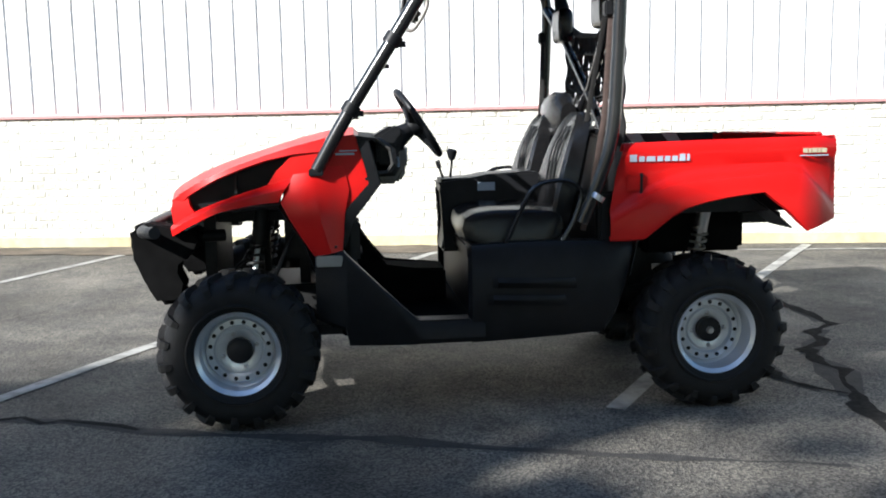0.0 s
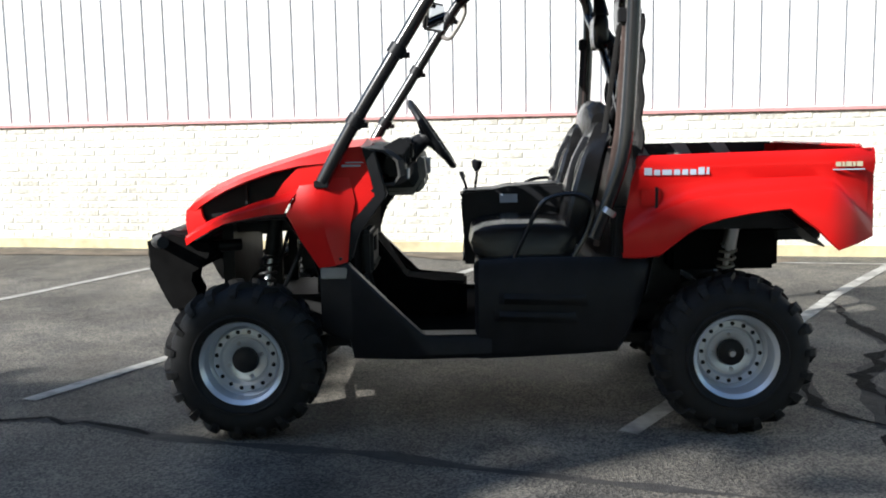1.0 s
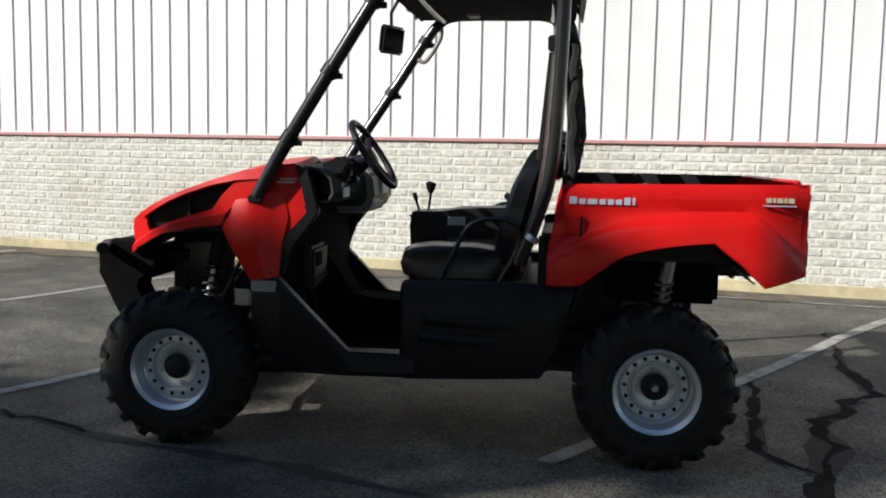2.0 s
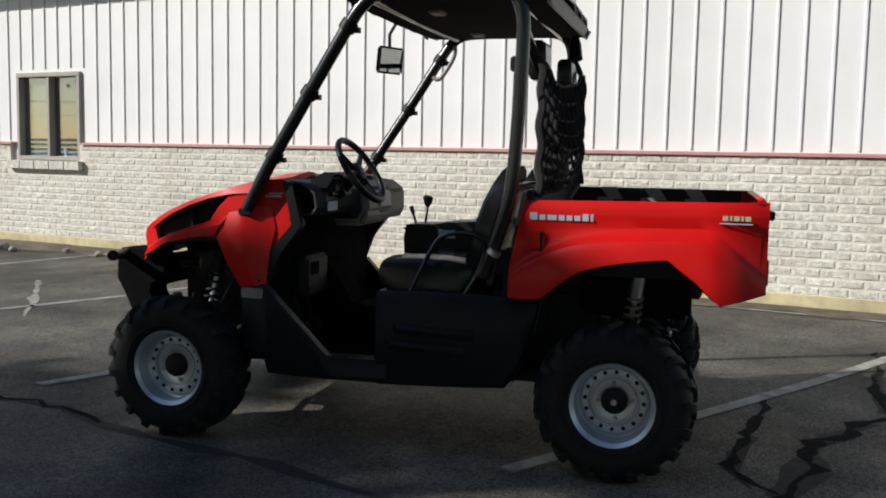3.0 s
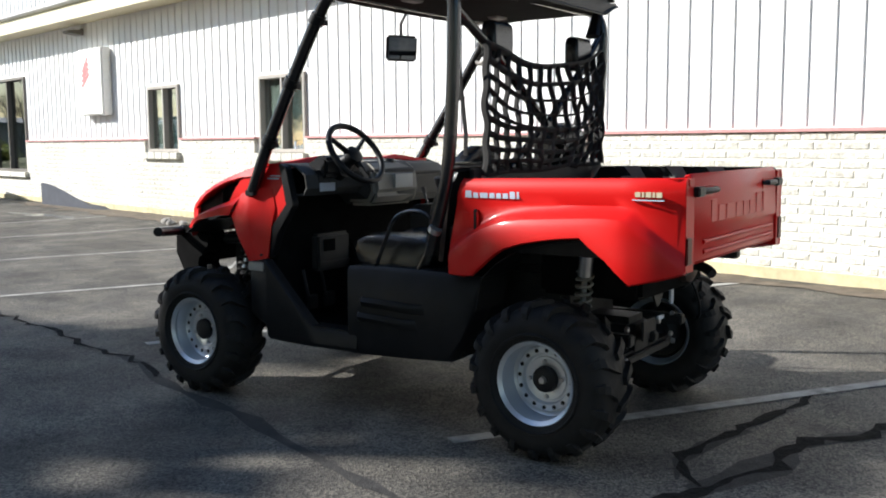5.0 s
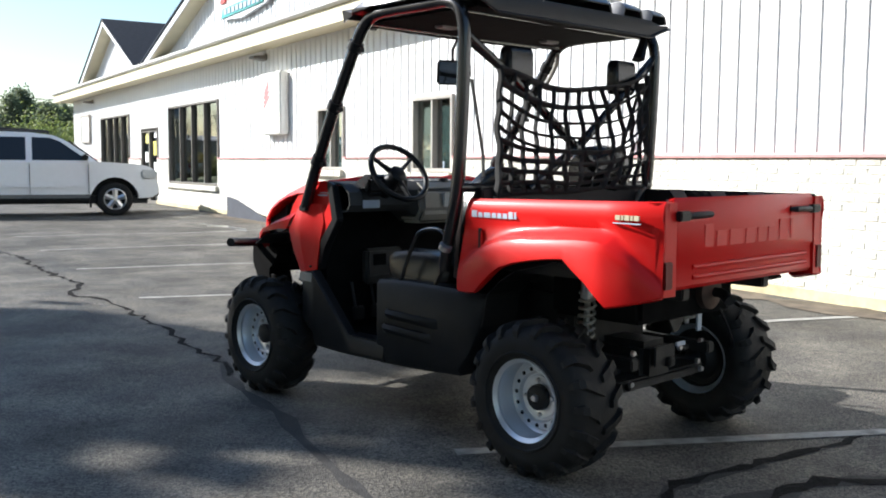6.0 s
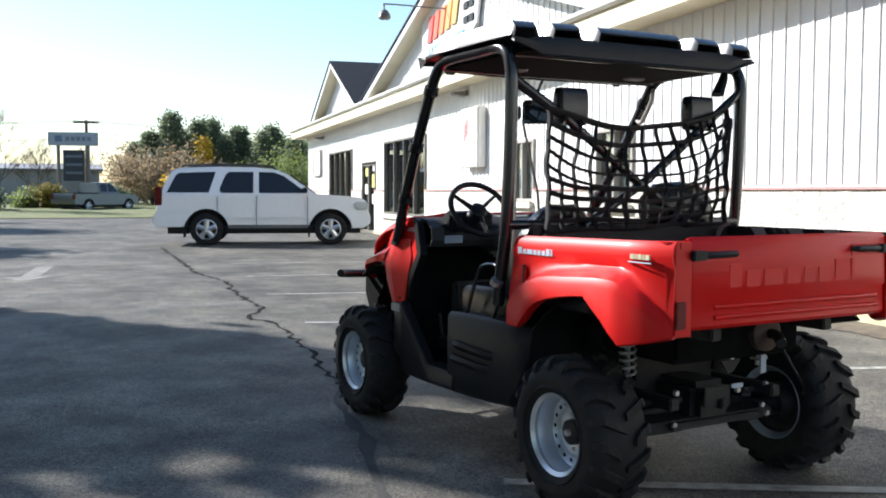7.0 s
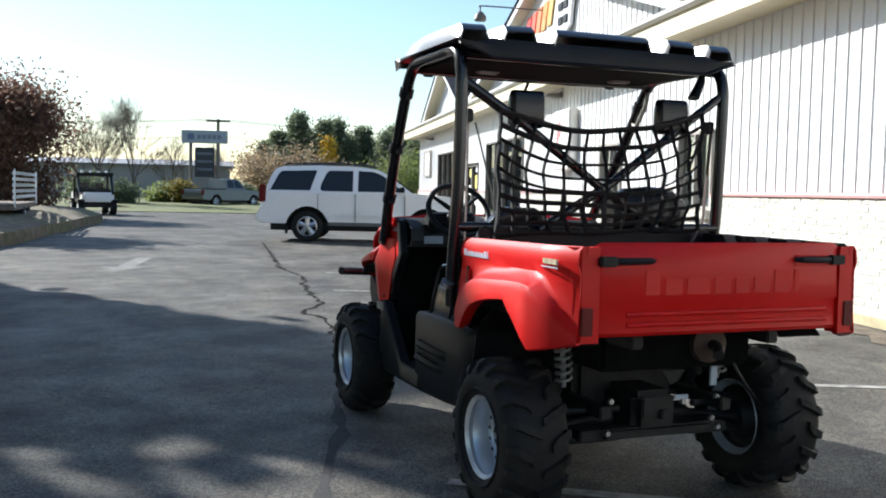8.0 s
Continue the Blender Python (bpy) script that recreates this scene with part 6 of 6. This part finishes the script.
    for s in (-1, 1):
        part("bed_rail", boxes((-2.72, -0.85, *sorted((s * 0.85, s * 0.93)), 1.12, 1.19)), BLACK, car)
        part("rear_window", slab([(-0.58, 1.25), (-0.55, 1.70), (-0.05, 1.72), (-0.05, 1.25)], ty, s), CARGLASS, car)
        part("door_window", slab([(0.05, 1.25), (0.05, 1.72), (0.35, 1.70), (0.80, 1.25)], ty, s), CARGLASS, car)
        part("tail_lamp", boxes((-2.78, -2.70, *sorted((s * 0.78, s * 0.95)), 0.80, 1.10)), TAIL, car)
        for x in (-1.65, 1.70):
            car_wheel(car, x, s * 0.82, 0.38, s)
    part("underbody", boxes((-2.5, 2.3, -0.7, 0.7, 0.30, 0.50)), BLACK, car)
    return car


build_pickup(pose(-58.0, -5.0, 0.03, 0, 0, 138))


def build_small_utv(m):
    u = thing("white_utility_vehicle", m, "white utility vehicle with black cage parked by the verge", "utility vehicle")
    part("bed_box", boxes((-1.35, -0.45, -0.68, 0.68, 0.72, 1.10)), CARWHITE, u, bevel=0.05)
    part("nose", boxes((0.55, 1.35, -0.62, 0.62, 0.62, 1.08)), CARWHITE, u, bevel=0.10)
    part("chassis", boxes((-1.2, 1.2, -0.55, 0.55, 0.36, 0.66)), BLACK, u, bevel=0.03)
    part("seat", boxes((-0.42, 0.10, -0.6, 0.6, 0.66, 0.86), (-0.45, -0.30, -0.6, 0.6, 0.86, 1.30)), VINYL, u, bevel=0.04)
    for s in (-1, 1):
        bm = bmesh.new()
        tube(bm, smooth_path([(-0.50, s * 0.66, 0.8), (-0.48, s * 0.66, 1.75), (-0.38, s * 0.66, 1.88), (0.25, s * 0.66, 1.90), (0.38, s * 0.66, 1.82), (0.78, s * 0.64, 1.05)]), 0.06, 8)
        part("fender", boxes((0.55, 1.30, *sorted((s * 0.52, s * 0.80)), 0.62, 0.74)), BLACK, u, bevel=0.03)
        part("fender", boxes((-1.30, -0.60, *sorted((s * 0.52, s * 0.80)), 0.66, 0.76)), BLACK, u, bevel=0.03)
        part("cage", bm, TUBE, u, smooth=True)
        for x in (-0.95, 0.95):
            w = part("wheel", lathe(bmesh.new(), [(-0.12, 0.2), (-0.13, 0.29), (-0.09, 0.33), (0.09, 0.33), (0.13, 0.29), (0.12, 0.2)], 26), RUBBER, u, smooth=True)
            w.location = (x, s * 0.62, 0.33)
            part("rim", lathe(bmesh.new(), [(-0.135, 0.19), (-0.10, 0.17), (-0.10, 0.02)], 20), STEEL, w)
    part("canopy", boxes((-0.56, 0.48, -0.74, 0.74, 1.84, 2.04)), BLACK, u, bevel=0.03)
    part("dashboard", boxes((0.42, 0.62, -0.64, 0.64, 0.9, 1.22)), BLACK, u, bevel=0.03)
    part("headrest", boxes((-0.46, -0.36, -0.48, -0.14, 1.28, 1.55)), VINYL, u, bevel=0.03)
    part("headrest", boxes((-0.46, -0.36, 0.14, 0.48, 1.28, 1.55)), VINYL, u, bevel=0.03)
    for i in range(4):
        part("lamp", lathe(bmesh.new(), [(-0.40, 0.06), (-0.46, 0.07)], 14, axis="x", centre=(0.86, -0.5 + i * 0.33, 2.06)), LAMPGLASS, u)
    part("windscreen_frame", boxes((-0.50, -0.47, -0.62, 0.62, 1.12, 1.18)), BLACK, u)
    return u


build_small_utv(pose(-39.0, -9.6, 0.0, 0, 0, 20) @ Matrix.Diagonal((1, 1.05, 0.9, 1)))

# slatted trailer at the verge
tr = thing("flatbed_trailer", pose(-22.5, -9.3, 0.0, 0, 0, 8), "flatbed trailer with white slatted sides on the verge", "trailer")
part("deck", boxes((-2.6, 2.6, -1.0, 1.0, 0.62, 0.76)), material("weathered_wood", (0.16, 0.13, 0.10), 0.9, vary=0.3, scale=6, bump=0.4, bump_scale=30), tr)
for z in (0.90, 1.05, 1.20, 1.35, 1.50):
    part("slat", boxes((-2.6, 2.6, 0.96, 0.99, z, z + 0.09)), CARWHITE, tr)
for x in (-2.56, 2.56):
    part("stake", boxes((x - 0.04, x + 0.04, 0.99, 1.03, 0.70, 1.64)), CARWHITE, tr)
for x in (-0.5, 0.5):
    for s in (-1, 1):
        car_wheel(tr, x, s * 0.9, 0.34, s, STEEL)

# timber-edged verge
bank = bmesh.new()
rows = []
for k in range(25):
    x = -10.5 - k * 0.8
    ye = -6.80 - 0.032 * k + 0.05 * math.sin(k * 0.9)
    z = ground_z(x, ye)
    rows.append([(x, ye, z - 0.02), (x, ye - 0.03, z + 0.27), (x, ye - 0.6, z + 0.46 + 0.03 * math.sin(k * 2.1)), (x, ye - 1.5, z + 0.56 + 0.03 * math.sin(k * 1.3)), (x, ye - 3.5, z + 0.50), (x, ye - 5.0, z - 0.05)])
skin(bank, rows)
tagged(part("verge_bank", bank, material("leaf_litter", (0.15, 0.115, 0.075), 0.95, vary=0.4, scale=5, bump=0.8, bump_scale=18, second=(0.10, 0.11, 0.03), second_scale=1.2, second_amount=0.8), smooth=True), "low grassy verge with leaf litter", "verge", kind="structure")
lawn = bmesh.new()
skin(lawn, [[(x, y, ground_z(x, y) + 0.03 + 0.25 * ease(-44, -60, x)) for y in range(-60, 1, 4)] for x in range(-44, -140, -4)])
tagged(part("lawn", lawn, GRASS, smooth=True), "autumn lawn with yellowed grass", "lawn", kind="structure")


def boulder(x, y, r):
    bm = bmesh.new()
    bmesh.ops.create_icosphere(bm, subdivisions=3, radius=r)
    for v in bm.verts:
        v.co *= 1 + 0.25 * noise.noise(v.co * 2.2 / r + Vector((x, y, 0)))
        v.co.z *= 0.65
    b = part("boulder", bm, STONE, smooth=True)
    b.location = (x, y, ground_z(x, y) + 0.25 + 0.25 * r)
    tagged(b, "grey field boulder lying on the lawn", "boulder", "boulders")


boulder(-60, -6.3, 0.75)
boulder(-58, -13.5, 0.6)
post = thing("marker_post", pose(-36.0, -11.6, 0.0), "yellow marker post standing at the verge", "post")
part("post_body", lathe(bmesh.new(), [(0.0, 0.07), (0.75, 0.07)], 12, axis="z"), WHITE_DECAL, post)
part("post_head", lathe(bmesh.new(), [(0.75, 0.10), (1.15, 0.10), (1.2, 0.05)], 12, axis="z"), material("yellow_paint", (0.62, 0.52, 0.04), 0.5), post)

# roadside sign
py = thing("pylon_sign", pose(-62.6, -6.6, 0.0, 0, 0, 86) @ Matrix.Diagonal((0.88, 0.88, 0.9, 1)), "grey roadside sign with dark reader panel on two posts", "sign")
for y in (-1.1, 1.0):
    part("post", lathe(bmesh.new(), [(0.0, 0.13), (4.9, 0.13)], 12, axis="z", centre=(y, 0, 0)), FRAME, py)
part("sign_box", boxes((-1.78, 1.72, -0.25, 0.25, 4.78, 5.75)), material("sign_grey", (0.33, 0.36, 0.40), 0.4, vary=0.05), py, bevel=0.03)
for i in range(5):
    part("sign_block", boxes((-0.55 + i * 0.38, -0.27 + i * 0.38, -0.27, -0.25, 5.1, 5.42)), material("sign_mid", (0.16, 0.19, 0.24), 0.5), py)
part("sign_mark", boxes((-1.3, -0.8, -0.27, -0.25, 5.05, 5.5)), material("sign_blue", (0.12, 0.16, 0.26), 0.5), py)
part("reader_panel", boxes((-0.75, 0.72, -0.2, 0.2, 2.2, 4.45)), material("dark_panel", (0.03, 0.035, 0.045), 0.3, vary=0.2), py)
for z in (2.7, 3.3, 3.9):
    part("panel_line", boxes((-0.6, 0.6, -0.215, -0.2, z, z + 0.18)), material("panel_text", (0.12, 0.14, 0.17), 0.5), py)
up = thing("utility_pole", pose(-70, -6.2, 0.0) @ Matrix.Diagonal((1, 1, 0.93, 1)), "wooden utility pole with a crossarm and wires", "pole")
part("pole", lathe(bmesh.new(), [(0, 0.16), (7.0, 0.11)], 10, axis="z"), BARK, up)
part("crossarm", boxes((-0.08, 0.08, -0.9, 0.9, 6.75, 6.9)), BARK, up)
for y, z in ((-0.8, 6.95), (0.8, 6.95), (0.0, 5.6)):
    bm = bmesh.new()
    tube(bm, [(0, y - 60 * k / 12, z - 1.2 * math.sin(math.pi * k / 12)) for k in range(13)], 0.022, 4)
    part("wire", bm, BLACK, up)
    bm = bmesh.new()
    tube(bm, [(0, y + 45 * k / 12, z - 1.0 * math.sin(math.pi * k / 12)) for k in range(13)], 0.022, 4)
    part("wire", bm, BLACK, up)
ware = thing("warehouse", pose(-84, -18, 0.0, 0, 0, 3), "long low grey warehouse beyond the road", "building")
part("wall", boxes((-5, 5, -16, 12, 0, 3.0)), material("pale_siding", (0.30, 0.29, 0.28), 0.7, vary=0.08, scale=0.8), ware)
bm = bmesh.new()
prism(bm, [(-5.4, 3.0), (5.4, 3.0), (5.4, 3.15), (0, 3.7), (-5.4, 3.15)], -16.3, 12.3)
part("roof", bm, material("grey_roof", (0.22, 0.22, 0.23), 0.7, vary=0.1), ware)
for y in (-12, -8, -4, 0, 4, 8):
    part("siding_joint", boxes((5.0, 5.03, y - 0.1, y + 0.1, 0, 3.0)), material("joint_grey", (0.2, 0.2, 0.2), 0.7), ware)


# ---- trees ----
def leaf_material(name, a, b):
    m = bpy.data.materials.new(name)
    m.use_nodes = True
    t = m.node_tree
    bs = t.nodes["Principled BSDF"]
    g = t.nodes.new("ShaderNodeNewGeometry")
    r = t.nodes.new("ShaderNodeValToRGB")
    r.color_ramp.elements[0].color, r.color_ramp.elements[1].color = (*a, 1), (*b, 1)
    t.links.new(g.outputs["Random Per Island"], r.inputs[0])
    t.links.new(r.outputs[0], bs.inputs["Base Color"])
    bs.inputs["Roughness"].default_value = 0.7
    # light that comes through the thin leaves
    tl, mx = t.nodes.new("ShaderNodeBsdfTranslucent"), t.nodes.new("ShaderNodeMixShader")
    mx.inputs[0].default_value = 0.4
    t.links.new(r.outputs[0], tl.inputs["Color"])
    t.links.new(bs.outputs[0], mx.inputs[1])
    t.links.new(tl.outputs[0], mx.inputs[2])
    t.links.new(mx.outputs[0], t.nodes["Material Output"].inputs[0])
    return m


def far_y(x, y):
    """Fans the distant planting out along the far side of the lot."""
    return -1.53 + (4.6 - x) * (0.94 * (y + 1.62 + (0.009 * (4.3 - x) if x < -45 else 0)) / (4.34 - x) - 0.0254) if x < -20 else y


LEAF_BROWN = leaf_material("russet_leaves", (0.13, 0.075, 0.055), (0.26, 0.15, 0.10))
LEAF_PINE = leaf_material("pine_needles", (0.10, 0.135, 0.075), (0.22, 0.25, 0.14))
LEAF_GREEN = leaf_material("green_leaves", (0.14, 0.19, 0.05), (0.28, 0.32, 0.10))
LEAF_YELLOW = leaf_material("yellow_leaves", (0.60, 0.38, 0.03), (0.85, 0.58, 0.06))
LEAF_TAN = leaf_material("tan_brush", (0.24, 0.175, 0.105), (0.42, 0.31, 0.19))


def limbs(bm, p, d, length, r, depth, g, tips, spread=0.55, n=(2, 3)):
    q = p + d * length
    mid = p.lerp(q, 0.5) + Vector((g.uniform(-1, 1), g.uniform(-1, 1), 0)) * length * 0.05
    tube(bm, [p, mid, q], [r, r * 0.85, r * 0.65], 6 if depth > 1 else 4)
    if depth == 0:
        tips.append(q)
        return
    for k in range(g.randint(*n)):
        e = (d + Vector((g.uniform(-1, 1), g.uniform(-1, 1), g.uniform(-0.3, 0.9))) * spread).normalized()
        limbs(bm, p.lerp(q, g.uniform(0.55, 1.0)), e, length * g.uniform(0.6, 0.85), r * 0.6, depth - 1, g, tips, spread, n)
    limbs(bm, q, (d + Vector((g.uniform(-1, 1), g.uniform(-1, 1), 0.4)) * 0.25).normalized(), length * 0.75, r * 0.62, depth - 1, g, tips, spread, n)


def leaves(points, count, spread, size, g, squash=0.8):
    v, f = [], []
    for i in range(count):
        c = points[g.randrange(len(points))] + Vector((g.gauss(0, 1), g.gauss(0, 1), g.gauss(0, squash))) * spread
        a = Vector((g.uniform(-1, 1), g.uniform(-1, 1), g.uniform(-1, 1))).normalized() * size * g.uniform(0.6, 1.3)
        b = a.orthogonal().normalized() * size * g.uniform(0.35, 0.8)
        o = len(v)
        v += [c - a, c + b, c + a * 1.1, c - b]
        f.append((o, o + 1, o + 2, o + 3))
    me = bpy.data.meshes.new("crown")
    me.from_pydata([tuple(p) for p in v], [], f)
    return me


def add_crown(me, mat, parent):
    me.materials.append(mat)
    ob = new("crown", me)
    ob.parent = parent
    ob["kind"] = "stuff"
    return ob


def leafy_tree(x, y, h, spread, mat, label, seed, count=5000, size=0.16, depth=4, z=None, first=0.30, puff=0.055):
    y = far_y(x, y)
    g = random.Random(seed)
    t = thing("tree", pose(x, y, ground_z(x, y) - 0.05 if z is None else z), label, "tree")
    bm, tips = bmesh.new(), []
    limbs(bm, Vector((0, 0, 0)), Vector((0, 0, 1)), h * first, h * (0.028 if mat else 0.0105), depth, g, tips, spread)
    part("trunk", bm, BARK, t)
    if mat is not None:
        add_crown(leaves(tips, count, h * puff, size, g), mat, t)
    return t


def pine(x, y, h, label, seed, mat=LEAF_PINE, z=0.0, wide=0.28, count=9000):
    y = far_y(x, y)
    g = random.Random(seed)
    t = thing("pine_tree", pose(x, y, z), label, "tree")
    bm = bmesh.new()
    tube(bm, [(0, 0, 0), (0.05, 0.02, h * 0.5), (0, 0, h * 0.97)], [h * 0.024, h * 0.016, 0.02], 7)
    pts = []
    for k in range(64):
        u = g.uniform(0.15, 1.0)
        rad = h * wide * (1 - u) ** 0.85 * g.uniform(0.4, 1.15) + 0.1
        a = g.uniform(0, math.tau)
        tip = Vector((rad * math.cos(a), rad * math.sin(a), h * u + rad * 0.12))
        tube(bm, [(0, 0, h * u - rad * 0.1), tip], [0.04, 0.012], 4)
        for j in range(4):
            pts.append(Vector((0, 0, h * u - rad * 0.1)).lerp(tip, 0.35 + 0.2 * j))
    part("trunk", bm, BARK, t)
    add_crown(leaves(pts, count, h * 0.05, 0.13, g, 0.8), mat, t)
    return t


def bush(x, y, r, h, mat, label, seed, z=0.0, count=2600, size=0.11):
    y = far_y(x, y)
    g = random.Random(seed)
    t = thing("bush", pose(x, y, z), label, "bush")
    bm = bmesh.new()
    pts = []
    for k in range(16):
        a, q = g.uniform(0, math.tau), g.uniform(0.2, 1)
        tip = Vector((r * q * math.cos(a), r * q * math.sin(a), h * g.uniform(0.5, 1.0) * (1.1 - 0.4 * q)))
        tube(bm, [(0, 0, 0), tip * 0.5 + Vector((0, 0, 0.1)), tip], [0.03, 0.02, 0.008], 4)
        pts += [tip, tip * 0.75, tip * 0.5]
    part("stems", bm, BARK, t)
    add_crown(leaves(pts, count, r * 0.22, size, g), mat, t)
    return t


leafy_tree(-33.5, -11.7, 7.9, 0.75, LEAF_BROWN, "dense tree with dark russet autumn leaves", 11, 15000, 0.09, first=0.20, puff=0.085)
leafy_tree(-36.0, -13.0, 8.2, 0.75, LEAF_BROWN, "dense tree with dark russet autumn leaves", 12, 15000, 0.09, first=0.20, puff=0.085)
bush(-34.0, -11.0, 1.7, 2.4, LEAF_BROWN, "low russet shrub under the autumn trees", 15)
leafy_tree(-23.8, -12.6, 8.4, 0.62, LEAF_BROWN, "dense tree with dark russet autumn leaves", 14, 8000, 0.18, first=0.22, puff=0.06)
leafy_tree(-27.5, -16.5, 7.5, 0.62, LEAF_BROWN, "dense tree with dark russet autumn leaves", 13, 7000, 0.19)
for i, (x, y, h) in enumerate(((-56, -9.9, 7.6), (-58, -12.3, 7.0), (-68, -8.6, 6.0), (-72, -14.5, 6.6), (-66, -16.5, 6.0), (-78, -5.8, 6.0))):
    leafy_tree(x, y, h * 0.90, 0.85, None, "bare grey leafless tree by the road", 30 + i, depth=6 if i < 2 else 5, z=0.0)
for i, (x, y, h, w) in enumerate(((-80, -0.2, 6.6, 0.26), (-79, 1.6, 8.4, 0.27), (-82, 2.8, 7.0, 0.3), (-81, 4.0, 7.9, 0.26), (-84, 5.4, 8.3, 0.28), (-80, 6.4, 6.4, 0.3), (-82, 7.8, 7.6, 0.26), (-77, 9.3, 6.6, 0.34), (-80, 10.6, 7.4, 0.27), (-74, 11.6, 6.2, 0.36), (-78, 13.5, 6.4, 0.34), (-82, 16.0, 6.6, 0.34), (-86, -1.4, 6.0, 0.3), (-85, 1.0, 6.8, 0.34), (-86, 3.2, 6.6, 0.36), (-87, 6.6, 7.0, 0.36), (-85, 9.0, 6.4, 0.38), (-84, 12.2, 6.6, 0.38))):
    pine(x, y, h * 0.90, "dark green pine in the row beyond the lawn", 50 + i, wide=w)
for i, (x, y, h, r, mat, lab) in enumerate(((-72, -2.6, 4.9, 2.4, LEAF_TAN, "tan leafless brush"), (-70, -0.4, 5.2, 2.4, LEAF_TAN, "tan leafless brush"), (-70, 2.2, 4.6, 2.2, LEAF_TAN, "tan leafless brush"), (-68, 4.6, 3.0, 1.8, LEAF_TAN, "tan leafless brush"), (-66, 7.5, 3.8, 2.4, LEAF_GREEN, "olive green shrub"), (-67, 10.2, 4.6, 2.6, LEAF_GREEN, "olive green shrub"), (-70, 13.5, 4.0, 2.6, LEAF_GREEN, "olive green shrub"), (-64, 1.5, 2.6, 1.2, LEAF_YELLOW, "low yellow shrub"), (-60, -8.5, 1.3, 1.2, LEAF_GREEN, "low clipped shrub"), (-59, -7.0, 1.5, 1.3, leaf_material("olive_leaves", (0.13, 0.11, 0.02), (0.22, 0.17, 0.03)), "yellow-olive shrub"), (-52, -12.2, 1.9, 1.4, LEAF_PINE, "dark green shrub"), (-56, -11.0, 1.4, 1.3, LEAF_PINE, "dark green shrub"), (-64, -3.5, 1.6, 1.2, LEAF_PINE, "dark green shrub"))):
    bush(x, y, r, h, mat, lab + " at the edge of the lawn", 80 + i)
pine(-76, 4.1, 5.6, "bright yellow autumn tree before the pines", 99, LEAF_YELLOW, wide=0.26, count=1800)


# unseen trees behind the path, shaped so that their shade lies over the near asphalt
def broad_tree(x, y, z_mid, r, rz, label, seed, count, size):
    """A tree with a full, uneven crown round z_mid."""
    g = random.Random(seed)
    t = thing("tree", pose(x, y, ground_z(x, y) - 0.05), label, "tree")
    bm = bmesh.new()
    tube(bm, [(0, 0, 0), (0.08, 0.05, z_mid * 0.5), (0, 0, z_mid + rz * 0.6)], [0.30, 0.22, 0.05], 9)
    pts = []
    for k in range(90):
        d = Vector((g.gauss(0, 1), g.gauss(0, 1), g.gauss(0, 1))).normalized() * g.uniform(0.45, 1.0)
        p = Vector((d.x * r, d.y * r, z_mid + d.z * rz))
        if k < 40:
            tube(bm, [(0, 0, max(1.2, p.z - 1.2)), p * 0.5 + Vector((0, 0, p.z * 0.45)), p], [0.07, 0.045, 0.012], 5)
        pts.append(p)
    part("trunk", bm, BARK, t)
    add_crown(leaves(pts, count, 0.22 * r ** 0.5 + 0.08 * r, size, g), LEAF_BROWN, t)
    return t


def along_sun(a, b):
    """A place on the ground, a metres along the sunlight and b metres across it."""
    return 0.72 * a - 0.695 * b, 0.695 * a + 0.72 * b


# crown heights and widths are set to steer the edge of the shade
for a, b, top, r, seed in ((-14.0, 0.80, 7.3, 0.68, 140), (-15.0, -0.05, 8.1, 0.68, 141), (-14.4, -0.55, 8.5, 0.36, 146), (-15.0, -1.52, 8.25, 0.40, 150), (-17.5, 0.80, 9.2, 0.80, 147), (-17.8, -0.10, 9.7, 0.55, 148), (-15.2, 0.30, 8.35, 0.42, 154)):
    broad_tree(*along_sun(a, b), top * 0.6, r, top * 0.42, "narrow dense tree with russet leaves", seed, 8000, 0.2)
# unseen crown, added only to shade the rear wheel
broad_tree(*along_sun(-15.8, -1.08), 9.66, 0.30, 0.05, "tall slender tree with a small russet crown", 149, 2200, 0.13)
broad_tree(-7.15, -14.15, 6.4, 2.6, 3.1, "unseen broad dense tree with russet leaves that blocks light", 142, 24000, 0.26)
broad_tree(-9.3, -16.3, 7.2, 2.9, 3.4, "unseen broad dense tree with russet leaves that blocks light", 143, 20000, 0.26)
broad_tree(-3.2, -18.0, 6.8, 3.2, 3.4, "unseen broad dense tree with russet leaves that blocks light", 144, 14000, 0.28)
broad_tree(-5.4, -20.5, 8.0, 3.4, 3.8, "unseen broad dense tree with russet leaves that blocks light", 145, 14000, 0.28)
# three more unseen trees, added to hide part of the sky from the asphalt
broad_tree(3.5, -11.0, 6.8, 3.0, 3.6, "unseen broad dense tree with russet leaves that blocks light", 151, 14000, 0.28)
broad_tree(9.5, -10.0, 7.2, 3.2, 3.8, "unseen broad dense tree with russet leaves that blocks light", 152, 14000, 0.28)
broad_tree(-0.3, -15.0, 7.0, 2.8, 3.6, "unseen broad dense tree with russet leaves that blocks light", 153, 14000, 0.28)
